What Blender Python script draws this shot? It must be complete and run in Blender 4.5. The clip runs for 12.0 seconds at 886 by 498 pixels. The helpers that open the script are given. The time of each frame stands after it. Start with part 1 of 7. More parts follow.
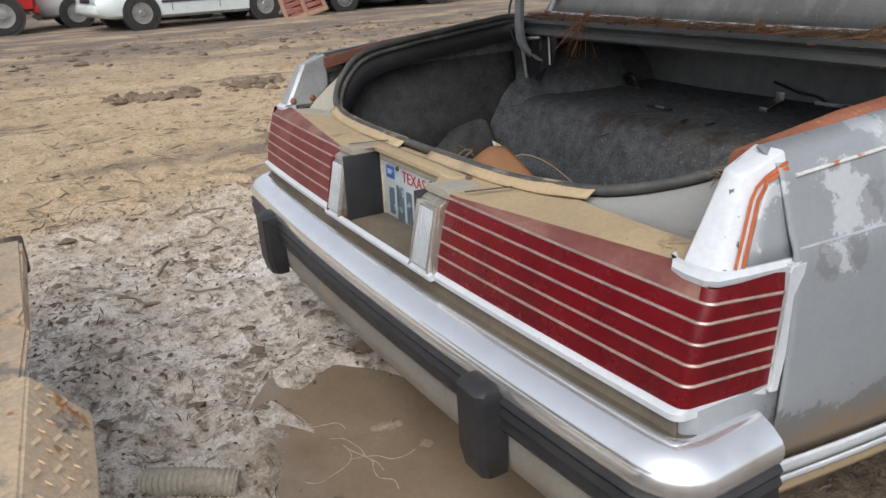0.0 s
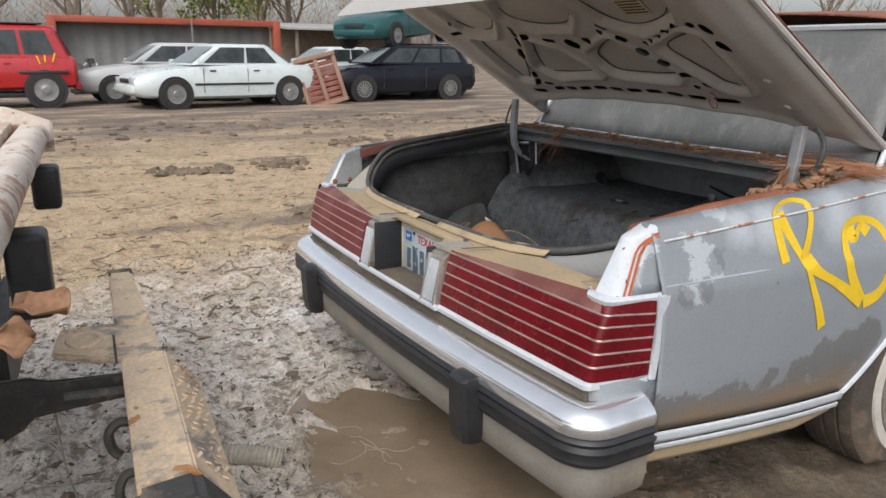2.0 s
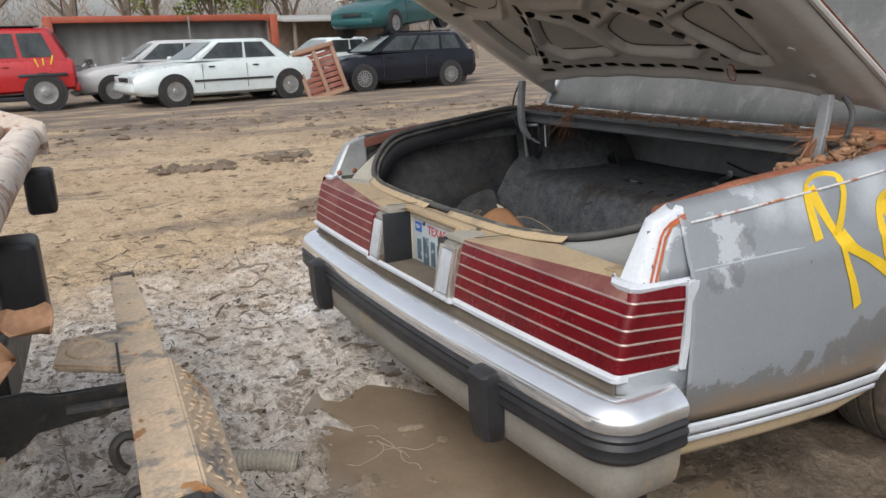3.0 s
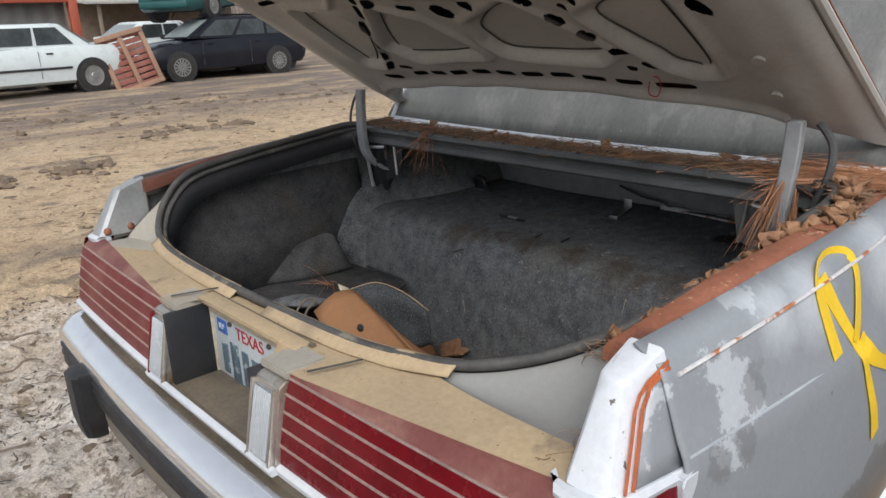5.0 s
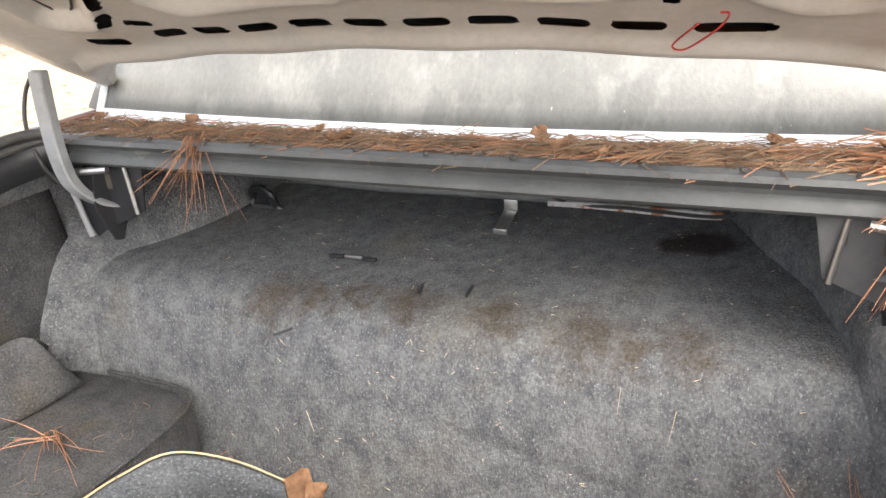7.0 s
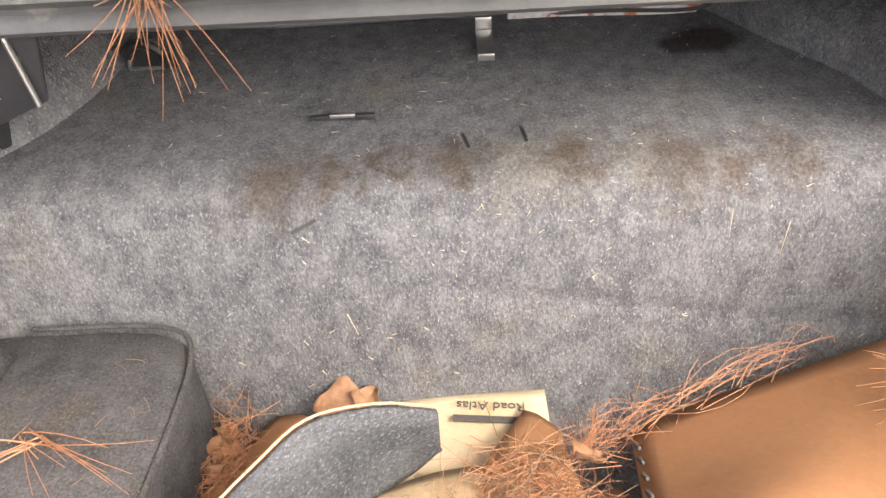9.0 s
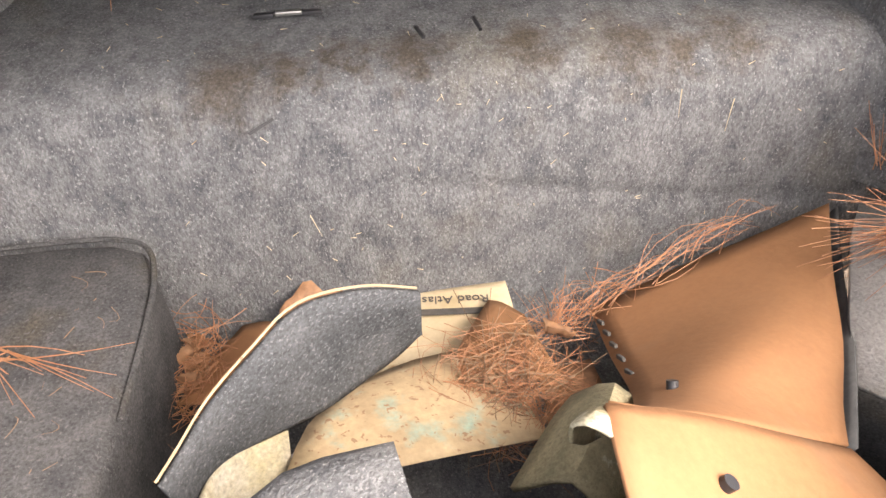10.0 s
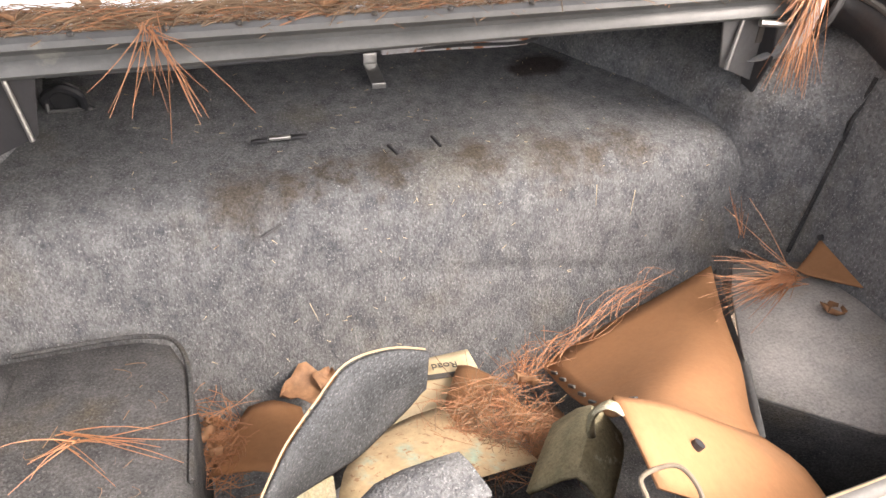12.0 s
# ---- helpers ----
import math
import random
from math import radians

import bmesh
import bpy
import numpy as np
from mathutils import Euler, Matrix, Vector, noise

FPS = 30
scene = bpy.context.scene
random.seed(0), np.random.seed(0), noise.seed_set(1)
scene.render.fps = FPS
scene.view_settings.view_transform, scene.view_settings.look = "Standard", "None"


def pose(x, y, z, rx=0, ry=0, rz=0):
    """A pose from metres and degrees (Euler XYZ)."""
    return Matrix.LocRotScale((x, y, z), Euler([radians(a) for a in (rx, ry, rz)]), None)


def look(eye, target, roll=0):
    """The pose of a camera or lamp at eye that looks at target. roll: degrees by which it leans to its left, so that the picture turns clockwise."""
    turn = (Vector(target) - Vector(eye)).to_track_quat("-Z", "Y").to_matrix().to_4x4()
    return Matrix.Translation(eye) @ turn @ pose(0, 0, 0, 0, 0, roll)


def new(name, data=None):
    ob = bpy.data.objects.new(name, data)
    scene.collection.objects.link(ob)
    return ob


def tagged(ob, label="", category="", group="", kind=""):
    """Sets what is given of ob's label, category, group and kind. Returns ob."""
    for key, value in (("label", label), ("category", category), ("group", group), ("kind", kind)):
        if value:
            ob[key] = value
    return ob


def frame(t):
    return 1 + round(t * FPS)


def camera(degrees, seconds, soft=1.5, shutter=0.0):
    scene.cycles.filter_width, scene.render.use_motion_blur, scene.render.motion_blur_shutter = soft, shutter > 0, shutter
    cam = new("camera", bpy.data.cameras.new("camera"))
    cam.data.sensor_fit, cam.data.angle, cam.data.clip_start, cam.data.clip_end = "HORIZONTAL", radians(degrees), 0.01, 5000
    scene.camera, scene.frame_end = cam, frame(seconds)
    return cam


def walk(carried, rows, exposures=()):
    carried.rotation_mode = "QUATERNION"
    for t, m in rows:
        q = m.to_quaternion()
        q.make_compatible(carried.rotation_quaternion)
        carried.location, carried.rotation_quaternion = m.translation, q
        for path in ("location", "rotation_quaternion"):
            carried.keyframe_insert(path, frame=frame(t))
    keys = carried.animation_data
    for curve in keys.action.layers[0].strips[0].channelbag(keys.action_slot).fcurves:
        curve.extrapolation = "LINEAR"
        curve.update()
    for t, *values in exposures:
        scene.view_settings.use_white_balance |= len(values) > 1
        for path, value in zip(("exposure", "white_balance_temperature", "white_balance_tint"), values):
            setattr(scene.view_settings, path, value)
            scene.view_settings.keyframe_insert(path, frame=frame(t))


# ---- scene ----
cam = camera(61.9, 12.0)
PATH = [
    (0, (1.48, -0.707, 1.116), (-0.133, 0.223, 0.387), -2.6),
    (0.5, (1.713, -0.802, 1.139), (0.068, 0.125, 0.481), -2.2),
    (1, (1.933, -0.941, 1.166), (0.279, 0.02, 0.584), -1.1),
    (1.5, (2.05, -1.008, 1.211), (0.39, -0.039, 0.658), 0.5),
    (2, (2.031, -1.028, 1.218), (0.353, -0.064, 0.712), 0.5),
    (2.5, (2.0, -1.032, 1.213), (0.308, -0.089, 0.716), -1.0),
    (2.7, (1.983, -1.024, 1.209), (0.294, -0.084, 0.698), -1.5),
    (4.3, (1.628, -0.746, 1.196), (0.046, 0.297, 0.555), -1.8),
    (4.5, (1.555, -0.691, 1.222), (0.004, 0.405, 0.597), -2.1),
    (5, (1.296, -0.544, 1.248), (-0.128, 0.727, 0.65), -2.3),
    (5.5, (1.037, -0.391, 1.295), (-0.199, 1.066, 0.705), -3.6),
    (6, (0.817, -0.185, 1.25), (-0.266, 1.375, 0.623), -4.4),
    (6.5, (0.654, -0.07, 1.232), (-0.302, 1.536, 0.522), -3.7),
    (6.7, (0.585, -0.057, 1.22), (-0.291, 1.586, 0.491), -3.6),
    (8.3, (0.075, 0.069, 1.161), (-0.196, 1.704, 0.041), -5.1),
    (8.5, (0.04, 0.092, 1.169), (-0.189, 1.689, -0.014), -5.2),
    (9, (-0.067, 0.071, 1.172), (-0.087, 1.655, -0.049), -3.1),
    (9.5, (-0.152, 0.012, 1.183), (0.047, 1.54, -0.091), -0.2),
    (10, (-0.142, 0.029, 1.131), (0.052, 1.486, -0.226), -1.2),
    (10.5, (-0.148, 0.024, 1.164), (0.127, 1.457, -0.203), -0.0),
    (11, (-0.242, -0.059, 1.209), (0.247, 1.422, -0.044), 2.0),
    (11.5, (-0.324, -0.115, 1.256), (0.261, 1.398, 0.086), 1.6),
    (12, (-0.351, -0.135, 1.248), (0.209, 1.414, 0.113), 2.3),
]
walk(cam, [(t, look(eye, target, roll)) for t, eye, target, roll in PATH], ((0, 0.38, 6400, 10), (4.3, 0.38, 6350, 10), (5.0, 0.40, 6350, 10), (5.5, 1.05, 6300, 8), (6.0, 2.0, 6300, 9), (6.5, 2.3, 6550, 10), (8.3, 3.05, 7250, 15), (9.5, 3.05, 7350, 18), (10.3, 2.75, 7300, 17), (11.0, 2.8, 7350, 17), (12, 2.9, 7300, 17)))

# ---- light ----
world = bpy.data.worlds.new("world")
scene.world = world
world.use_nodes = True
wn = world.node_tree.nodes
sky = wn.new("ShaderNodeTexSky")
sky.sky_type, sky.sun_disc = "NISHITA", False
sky.sun_elevation, sky.sun_rotation = radians(47), radians(132)
sky.dust_density, sky.air_density, sky.ozone_density = 4.0, 1.0, 1.0
wn["Background"].inputs["Strength"].default_value = 0.15
soft_sky = wn.new("ShaderNodeHueSaturation")
soft_sky.inputs["Saturation"].default_value = 0.35
world.node_tree.links.new(sky.outputs[0], soft_sky.inputs["Color"])
world.node_tree.links.new(soft_sky.outputs[0], wn["Background"].inputs["Color"])
sun = new("sun", bpy.data.lights.new("sun", "SUN"))
sun.data.energy, sun.data.angle, sun.data.color = 0.75, radians(50), (1.0, 0.96, 0.9)
sun.matrix_world = look((5.6, -5.0, 8.4), (0, 0.5, 0))

# ---- materials ----
MATS = {}


def surf(name, c1, c2, rough=0.6, metal=0.0, scale=6.0, fine=90.0, bump=0.15, patch=None, patch_scale=4.0, patch_at=0.58, patch_soft=0.02,
         fleck=None, fleck_scale=60.0, fleck_at=0.68, contrast=0.25, rough_var=0.15, stretch=(1, 1, 1), spec=0.5, coat=0.0, bump_d=0.004):
    """A principled surface: two colours by coarse noise, fine grain in the value, sharp patches, small flecks, bump."""
    m = bpy.data.materials.new(name)
    m.use_nodes = True
    n, l = m.node_tree.nodes, m.node_tree.links
    p = n["Principled BSDF"]
    tc, mp = n.new("ShaderNodeTexCoord"), n.new("ShaderNodeMapping")
    mp.inputs["Scale"].default_value = stretch
    l.new(tc.outputs["Object"], mp.inputs["Vector"])

    def noi(s, d=6.0, r=0.6):
        t = n.new("ShaderNodeTexNoise")
        t.inputs["Scale"].default_value, t.inputs["Detail"].default_value, t.inputs["Roughness"].default_value = s, d, r
        l.new(mp.outputs["Vector"], t.inputs["Vector"])
        return t.outputs["Fac"]

    def ramp(f, a, b):
        r = n.new("ShaderNodeMapRange")
        r.inputs["From Min"].default_value, r.inputs["From Max"].default_value = a, b
        l.new(f, r.inputs["Value"])
        return r.outputs["Result"]

    def mix(f, a, b, mode="MIX"):
        x = n.new("ShaderNodeMix")
        x.data_type, x.blend_type = "RGBA", mode
        for k, v in ((0, f), (6, a), (7, b)):
            if isinstance(v, (int, float)):
                x.inputs[k].default_value = v
            elif isinstance(v, tuple):
                x.inputs[k].default_value = (*v, 1)
            else:
                l.new(v, x.inputs[k])
        return x.outputs[2]
    coarse, grain = noi(scale), noi(fine, 3.0, 0.7)
    col = mix(ramp(coarse, 0.32, 0.68), c1, c2)
    if patch:
        col = mix(ramp(noi(patch_scale, 9.0, 0.62), patch_at, patch_at + patch_soft), col, patch)
    if fleck:
        col = mix(ramp(noi(fleck_scale, 2.0), fleck_at, fleck_at + 0.03), col, fleck)
    val = n.new("ShaderNodeMapRange")
    val.inputs["From Min"].default_value, val.inputs["From Max"].default_value = 0.25, 0.75
    val.inputs["To Min"].default_value, val.inputs["To Max"].default_value = 1 - contrast, 1 + contrast
    l.new(grain, val.inputs["Value"])
    hs = n.new("ShaderNodeHueSaturation")
    l.new(val.outputs["Result"], hs.inputs["Value"])
    l.new(col, hs.inputs["Color"])
    l.new(hs.outputs["Color"], p.inputs["Base Color"])
    rr = n.new("ShaderNodeMapRange")
    rr.inputs["To Min"].default_value, rr.inputs["To Max"].default_value = max(0.02, rough - rough_var), min(1, rough + rough_var)
    l.new(noi(scale * 2.3), rr.inputs["Value"])
    l.new(rr.outputs["Result"], p.inputs["Roughness"])
    p.inputs["Metallic"].default_value, p.inputs["Specular IOR Level"].default_value, p.inputs["Coat Weight"].default_value = metal, spec, coat
    if bump:
        b = n.new("ShaderNodeBump")
        b.inputs["Strength"].default_value, b.inputs["Distance"].default_value = bump, bump_d
        l.new(grain, b.inputs["Height"])
        l.new(b.outputs["Normal"], p.inputs["Normal"])
    MATS[name] = m
    return m


surf("primer_grey", (0.215, 0.235, 0.255), (0.262, 0.282, 0.302), 0.42, scale=2.2, patch=(0.40, 0.43, 0.46), patch_scale=4.2, patch_at=0.67, patch_soft=0.012, fleck=(0.16, 0.15, 0.14), fleck_scale=40, fleck_at=0.745, contrast=0.06, bump=0.04)
surf("faded_paint", (0.40, 0.44, 0.48), (0.24, 0.26, 0.28), 0.45, scale=5, patch=(0.15, 0.16, 0.17), patch_scale=5, patch_at=0.6, fleck=(0.2, 0.1, 0.05), fleck_scale=40, fleck_at=0.7, contrast=0.12, bump=0.05)
surf("white_plastic", (0.62, 0.65, 0.68), (0.5, 0.53, 0.57), 0.4, scale=4, fleck=(0.12, 0.1, 0.09), fleck_scale=55, fleck_at=0.73, contrast=0.08, bump=0.04)
surf("fin_white", (0.66, 0.69, 0.73), (0.58, 0.61, 0.65), 0.42, scale=4, patch=(0.27, 0.28, 0.31), patch_scale=7, patch_at=0.625, patch_soft=0.02, fleck=(0.14, 0.12, 0.11), fleck_scale=60, fleck_at=0.70, contrast=0.08, bump=0.05)
surf("fin_chrome_grey", (0.42, 0.44, 0.45), (0.3, 0.31, 0.31), 0.35, metal=0.4, scale=6, contrast=0.12, bump=0.03)
surf("rust", (0.20, 0.068, 0.035), (0.29, 0.115, 0.068), 0.75, scale=9, patch=(0.13, 0.048, 0.03), patch_scale=7, patch_at=0.54, patch_soft=0.08, fleck=(0.40, 0.22, 0.13), fleck_scale=60, fleck_at=0.66, contrast=0.22, bump=0.25)
surf("rust_edge", (0.62, 0.62, 0.62), (0.5, 0.5, 0.5), 0.55, scale=6, patch=(0.36, 0.13, 0.05), patch_scale=14, patch_at=0.52, patch_soft=0.06, contrast=0.15)
surf("chrome", (0.95, 0.96, 0.98), (0.90, 0.92, 0.94), 0.16, metal=0.86, scale=3, fine=20, contrast=0.03, rough_var=0.10, bump=0.0, patch=(0.72, 0.69, 0.64), patch_scale=5, patch_at=0.60, patch_soft=0.2)
surf("dirty_chrome", (0.44, 0.42, 0.37), (0.6, 0.58, 0.54), 0.4, metal=0.8, scale=9, contrast=0.12, patch=(0.3, 0.22, 0.13), patch_scale=8, patch_at=0.56, patch_soft=0.1, bump=0.05)
surf("valance", (0.28, 0.265, 0.235), (0.21, 0.195, 0.17), 0.6, scale=5, contrast=0.12, patch=(0.34, 0.26, 0.17), patch_scale=4, patch_at=0.55, patch_soft=0.15)
surf("black_rubber", (0.016, 0.017, 0.02), (0.03, 0.03, 0.032), 0.45, scale=14, contrast=0.2, patch=(0.07, 0.065, 0.055), patch_scale=9, patch_at=0.62, patch_soft=0.15, bump=0.06)
surf("seal_rubber", (0.040, 0.040, 0.040), (0.085, 0.083, 0.078), 0.65, scale=12, contrast=0.2, patch=(0.25, 0.22, 0.17), patch_scale=9, patch_at=0.58, patch_soft=0.12)
surf("dusty_tan", (0.43, 0.33, 0.20), (0.36, 0.28, 0.18), 0.8, scale=7, contrast=0.12, patch=(0.27, 0.21, 0.14), patch_scale=10, patch_at=0.6, patch_soft=0.1, fleck=(0.15, 0.11, 0.07), fleck_scale=80, fleck_at=0.7)
surf("dusty_brown", (0.10, 0.083, 0.065), (0.16, 0.13, 0.09), 0.75, scale=9, contrast=0.2)
surf("grey_tan", (0.36, 0.34, 0.29), (0.30, 0.28, 0.24), 0.6, scale=6, contrast=0.1, patch=(0.38, 0.3, 0.19), patch_scale=6, patch_at=0.58, patch_soft=0.15)
surf("pale_grey", (0.29, 0.295, 0.285), (0.25, 0.25, 0.24), 0.5, scale=5, contrast=0.06, patch=(0.36, 0.30, 0.21), patch_scale=4, patch_at=0.60, patch_soft=0.2, bump=0.04)
surf("red_lens", (0.155, 0.004, 0.009), (0.10, 0.003, 0.007), 0.25, scale=10, contrast=0.15, fleck=(0.25, 0.10, 0.08), fleck_scale=90, fleck_at=0.75, bump=0.03)
surf("red_lens_dusty", (0.19, 0.075, 0.060), (0.13, 0.034, 0.032), 0.5, scale=9, contrast=0.15, patch=(0.33, 0.20, 0.145), patch_scale=6, patch_at=0.45, patch_soft=0.28)
surf("red_lens_dull", (0.17, 0.030, 0.032), (0.13, 0.016, 0.020), 0.45, scale=8, contrast=0.15, patch=(0.24, 0.085, 0.075), patch_scale=5, patch_at=0.52, patch_soft=0.25, bump=0.03)
surf("lens_rib", (0.50, 0.38, 0.34), (0.36, 0.25, 0.22), 0.35, metal=0.5, scale=20, contrast=0.2)
surf("clear_lens", (0.50, 0.53, 0.56), (0.42, 0.45, 0.48), 0.25, scale=14, contrast=0.08)
# black parts, and the shade drawn in holes and behind the lid's slots
surf("black_paint_and_shade", (0.016, 0.018, 0.022), (0.03, 0.03, 0.033), 0.45, scale=8, contrast=0.15)
surf("hinge_grey", (0.22, 0.23, 0.24), (0.3, 0.31, 0.32), 0.5, scale=20, contrast=0.1)
surf("lid_inner", (0.40, 0.385, 0.36), (0.48, 0.46, 0.43), 0.42, scale=4, contrast=0.08, patch=(0.36, 0.32, 0.27), patch_scale=3.2, patch_at=0.58, patch_soft=0.15, bump=0.05)
surf("lid_panel", (0.20, 0.18, 0.158), (0.25, 0.225, 0.20), 0.7, scale=5, contrast=0.08, bump=0.05)
surf("carpet", (0.090, 0.096, 0.104), (0.172, 0.178, 0.184), 0.95, scale=26, fine=170, contrast=0.42, fleck=(0.225, 0.23, 0.235), fleck_scale=260, fleck_at=0.61, bump=0.8, bump_d=0.005, patch=(0.155, 0.145, 0.122), patch_scale=4.5, patch_at=0.55, patch_soft=0.25, spec=0.1, stretch=(1.2, 1, 0.8))
# darker copy of the carpet: shade of the boot's corners put into the colour
surf("carpet_shaded", (0.050, 0.052, 0.056), (0.092, 0.093, 0.095), 0.95, scale=18, fine=260, contrast=0.5, fleck=(0.105, 0.105, 0.105), fleck_scale=210, fleck_at=0.62, bump=0.7, bump_d=0.005, spec=0.1, patch=(0.085, 0.075, 0.058), patch_scale=5, patch_at=0.56, patch_soft=0.2)
surf("crack_shade", (0.034, 0.036, 0.038), (0.062, 0.063, 0.065), 0.95, scale=18, fine=260, contrast=0.5, bump=0.6, bump_d=0.005, spec=0.1)
surf("felt_blue", (0.050, 0.055, 0.060), (0.082, 0.088, 0.094), 0.95, scale=14, fine=210, contrast=0.5, fleck=(0.12, 0.126, 0.132), fleck_scale=230, fleck_at=0.60, bump=0.6, bump_d=0.004, spec=0.1)
surf("channel", (0.06, 0.064, 0.066), (0.10, 0.105, 0.107), 0.45, scale=8, contrast=0.12, patch=(0.22, 0.22, 0.2), patch_scale=10, patch_at=0.64, patch_soft=0.12)
surf("tan_board", (0.285, 0.142, 0.068), (0.245, 0.126, 0.062), 0.8, scale=5, contrast=0.08, patch=(0.22, 0.135, 0.08), patch_scale=3.5, patch_at=0.56, patch_soft=0.2, fleck=(0.12, 0.05, 0.025), fleck_scale=40, fleck_at=0.80, spec=0.3)
surf("board_back", (0.07, 0.075, 0.08), (0.11, 0.11, 0.11), 0.8, scale=8, contrast=0.2)
surf("paper", (0.55, 0.47, 0.33), (0.45, 0.36, 0.22), 0.8, scale=9, contrast=0.08, patch=(0.27, 0.15, 0.07), patch_scale=8, patch_at=0.62, patch_soft=0.06)
surf("map_paper", (0.43, 0.33, 0.20), (0.34, 0.25, 0.15), 0.8, scale=16, contrast=0.18, patch=(0.25, 0.35, 0.29), patch_scale=18, patch_at=0.54, patch_soft=0.16, fleck=(0.27, 0.17, 0.10), fleck_scale=95, fleck_at=0.62)
surf("white_paper", (0.6, 0.6, 0.6), (0.5, 0.5, 0.52), 0.8, scale=12, contrast=0.1, patch=(0.4, 0.2, 0.24), patch_scale=30, patch_at=0.62)
surf("needle", (0.30, 0.125, 0.062), (0.36, 0.18, 0.09), 0.6, scale=25, contrast=0.3)
surf("needle_old", (0.11, 0.07, 0.042), (0.25, 0.165, 0.10), 0.7, scale=25, contrast=0.3)
surf("dry_leaf", (0.30, 0.165, 0.088), (0.17, 0.085, 0.042), 0.7, scale=30, contrast=0.25)
surf("padding", (0.30, 0.26, 0.16), (0.18, 0.165, 0.10), 0.95, scale=25, fine=200, contrast=0.4, bump=0.6, patch=(0.42, 0.39, 0.28), patch_scale=12, patch_at=0.58)
surf("tyre", (0.055, 0.048, 0.042), (0.10, 0.078, 0.058), 0.85, scale=10, contrast=0.25, patch=(0.17, 0.125, 0.085), patch_scale=6, patch_at=0.54, patch_soft=0.15)
surf("whitewall", (0.62, 0.6, 0.55), (0.5, 0.46, 0.4), 0.6, scale=9, contrast=0.1)
surf("yellow_spray", (0.78, 0.52, 0.02), (0.70, 0.47, 0.02), 0.5, scale=15, contrast=0.06, bump=0.03)
surf("pinstripe", (0.5, 0.13, 0.05), (0.42, 0.12, 0.05), 0.5, scale=20)
surf("plate_white", (0.50, 0.55, 0.58), (0.42, 0.48, 0.5), 0.45, scale=14, contrast=0.08)
surf("plate_blue", (0.06, 0.095, 0.13), (0.12, 0.17, 0.20), 0.5, scale=30, contrast=0.2, patch=(0.3, 0.35, 0.37), patch_scale=40, patch_at=0.58)
surf("plate_red", (0.5, 0.035, 0.03), (0.42, 0.03, 0.03), 0.5)
surf("plate_frame", (0.40, 0.35, 0.26), (0.48, 0.43, 0.34), 0.5, scale=10)
surf("sticker_blue", (0.05, 0.13, 0.42), (0.06, 0.15, 0.4), 0.5)
surf("dark_print", (0.05, 0.05, 0.05), (0.08, 0.07, 0.06), 0.8)
surf("dirty_glass", (0.100, 0.104, 0.101), (0.160, 0.164, 0.157), 0.42, scale=3.5, contrast=0.14, patch=(0.228, 0.233, 0.222), patch_scale=6, patch_at=0.56, patch_soft=0.2, stretch=(1.6, 1, 0.8), spec=0.35, fleck=(0.32, 0.32, 0.30), fleck_scale=60, fleck_at=0.74)
surf("steel", (0.4, 0.4, 0.39), (0.5, 0.5, 0.49), 0.35, metal=0.9, scale=15, contrast=0.12)
surf("cable", (0.03, 0.03, 0.032), (0.06, 0.06, 0.06), 0.6)
surf("truck_tan", (0.80, 0.61, 0.41), (0.60, 0.48, 0.34), 0.65, scale=9, contrast=0.2, patch=(0.33, 0.285, 0.24), patch_scale=7, patch_at=0.55, patch_soft=0.07, fleck=(0.48, 0.24, 0.10), fleck_scale=16, fleck_at=0.64)
surf("truck_black", (0.04, 0.040, 0.040), (0.075, 0.070, 0.062), 0.5, scale=8, contrast=0.25, patch=(0.33, 0.26, 0.17), patch_scale=5, patch_at=0.57, patch_soft=0.12)
surf("deck_white", (0.72, 0.66, 0.59), (0.55, 0.45, 0.37), 0.6, scale=8, contrast=0.15, patch=(0.36, 0.22, 0.15), patch_scale=9, patch_at=0.55, patch_soft=0.05, stretch=(1, 1, 1), fleck=(0.30, 0.17, 0.10), fleck_scale=24, fleck_at=0.66)
surf("deck_wood", (0.60, 0.50, 0.40), (0.46, 0.34, 0.26), 0.75, scale=9, contrast=0.3, stretch=(3, 0.3, 3), patch=(0.30, 0.13, 0.09), patch_scale=4, patch_at=0.60, patch_soft=0.08)
surf("hose", (0.30, 0.27, 0.22), (0.36, 0.33, 0.27), 0.6, scale=9)
surf("car_white", (0.62, 0.68, 0.68), (0.55, 0.61, 0.61), 0.3, scale=2, contrast=0.05, coat=0.3)
surf("car_silver", (0.45, 0.46, 0.46), (0.5, 0.5, 0.5), 0.35, scale=2, contrast=0.05, coat=0.2)
surf("car_black", (0.008, 0.009, 0.014), (0.013, 0.014, 0.02), 0.22, scale=2, contrast=0.05, spec=0.3)
surf("car_teal", (0.012, 0.07, 0.07), (0.018, 0.085, 0.085), 0.35, scale=2, contrast=0.05, coat=0.2)
surf("car_red", (0.42, 0.012, 0.015), (0.36, 0.012, 0.014), 0.3, scale=2, contrast=0.05, coat=0.4)
surf("car_glass", (0.05, 0.062, 0.066), (0.13, 0.15, 0.155), 0.1, scale=3, contrast=0.05, spec=0.8)
# pale copy of the glass: light through and off the panes painted in
surf("car_glass_lit", (0.42, 0.47, 0.48), (0.5, 0.55, 0.56), 0.12, scale=3, contrast=0.05, spec=0.8)
surf("rim", (0.30, 0.30, 0.295), (0.20, 0.20, 0.195), 0.4, metal=0.4, scale=9, contrast=0.3)
surf("tyre_dark", (0.018, 0.017, 0.016), (0.035, 0.031, 0.027), 0.85, scale=10, contrast=0.25)
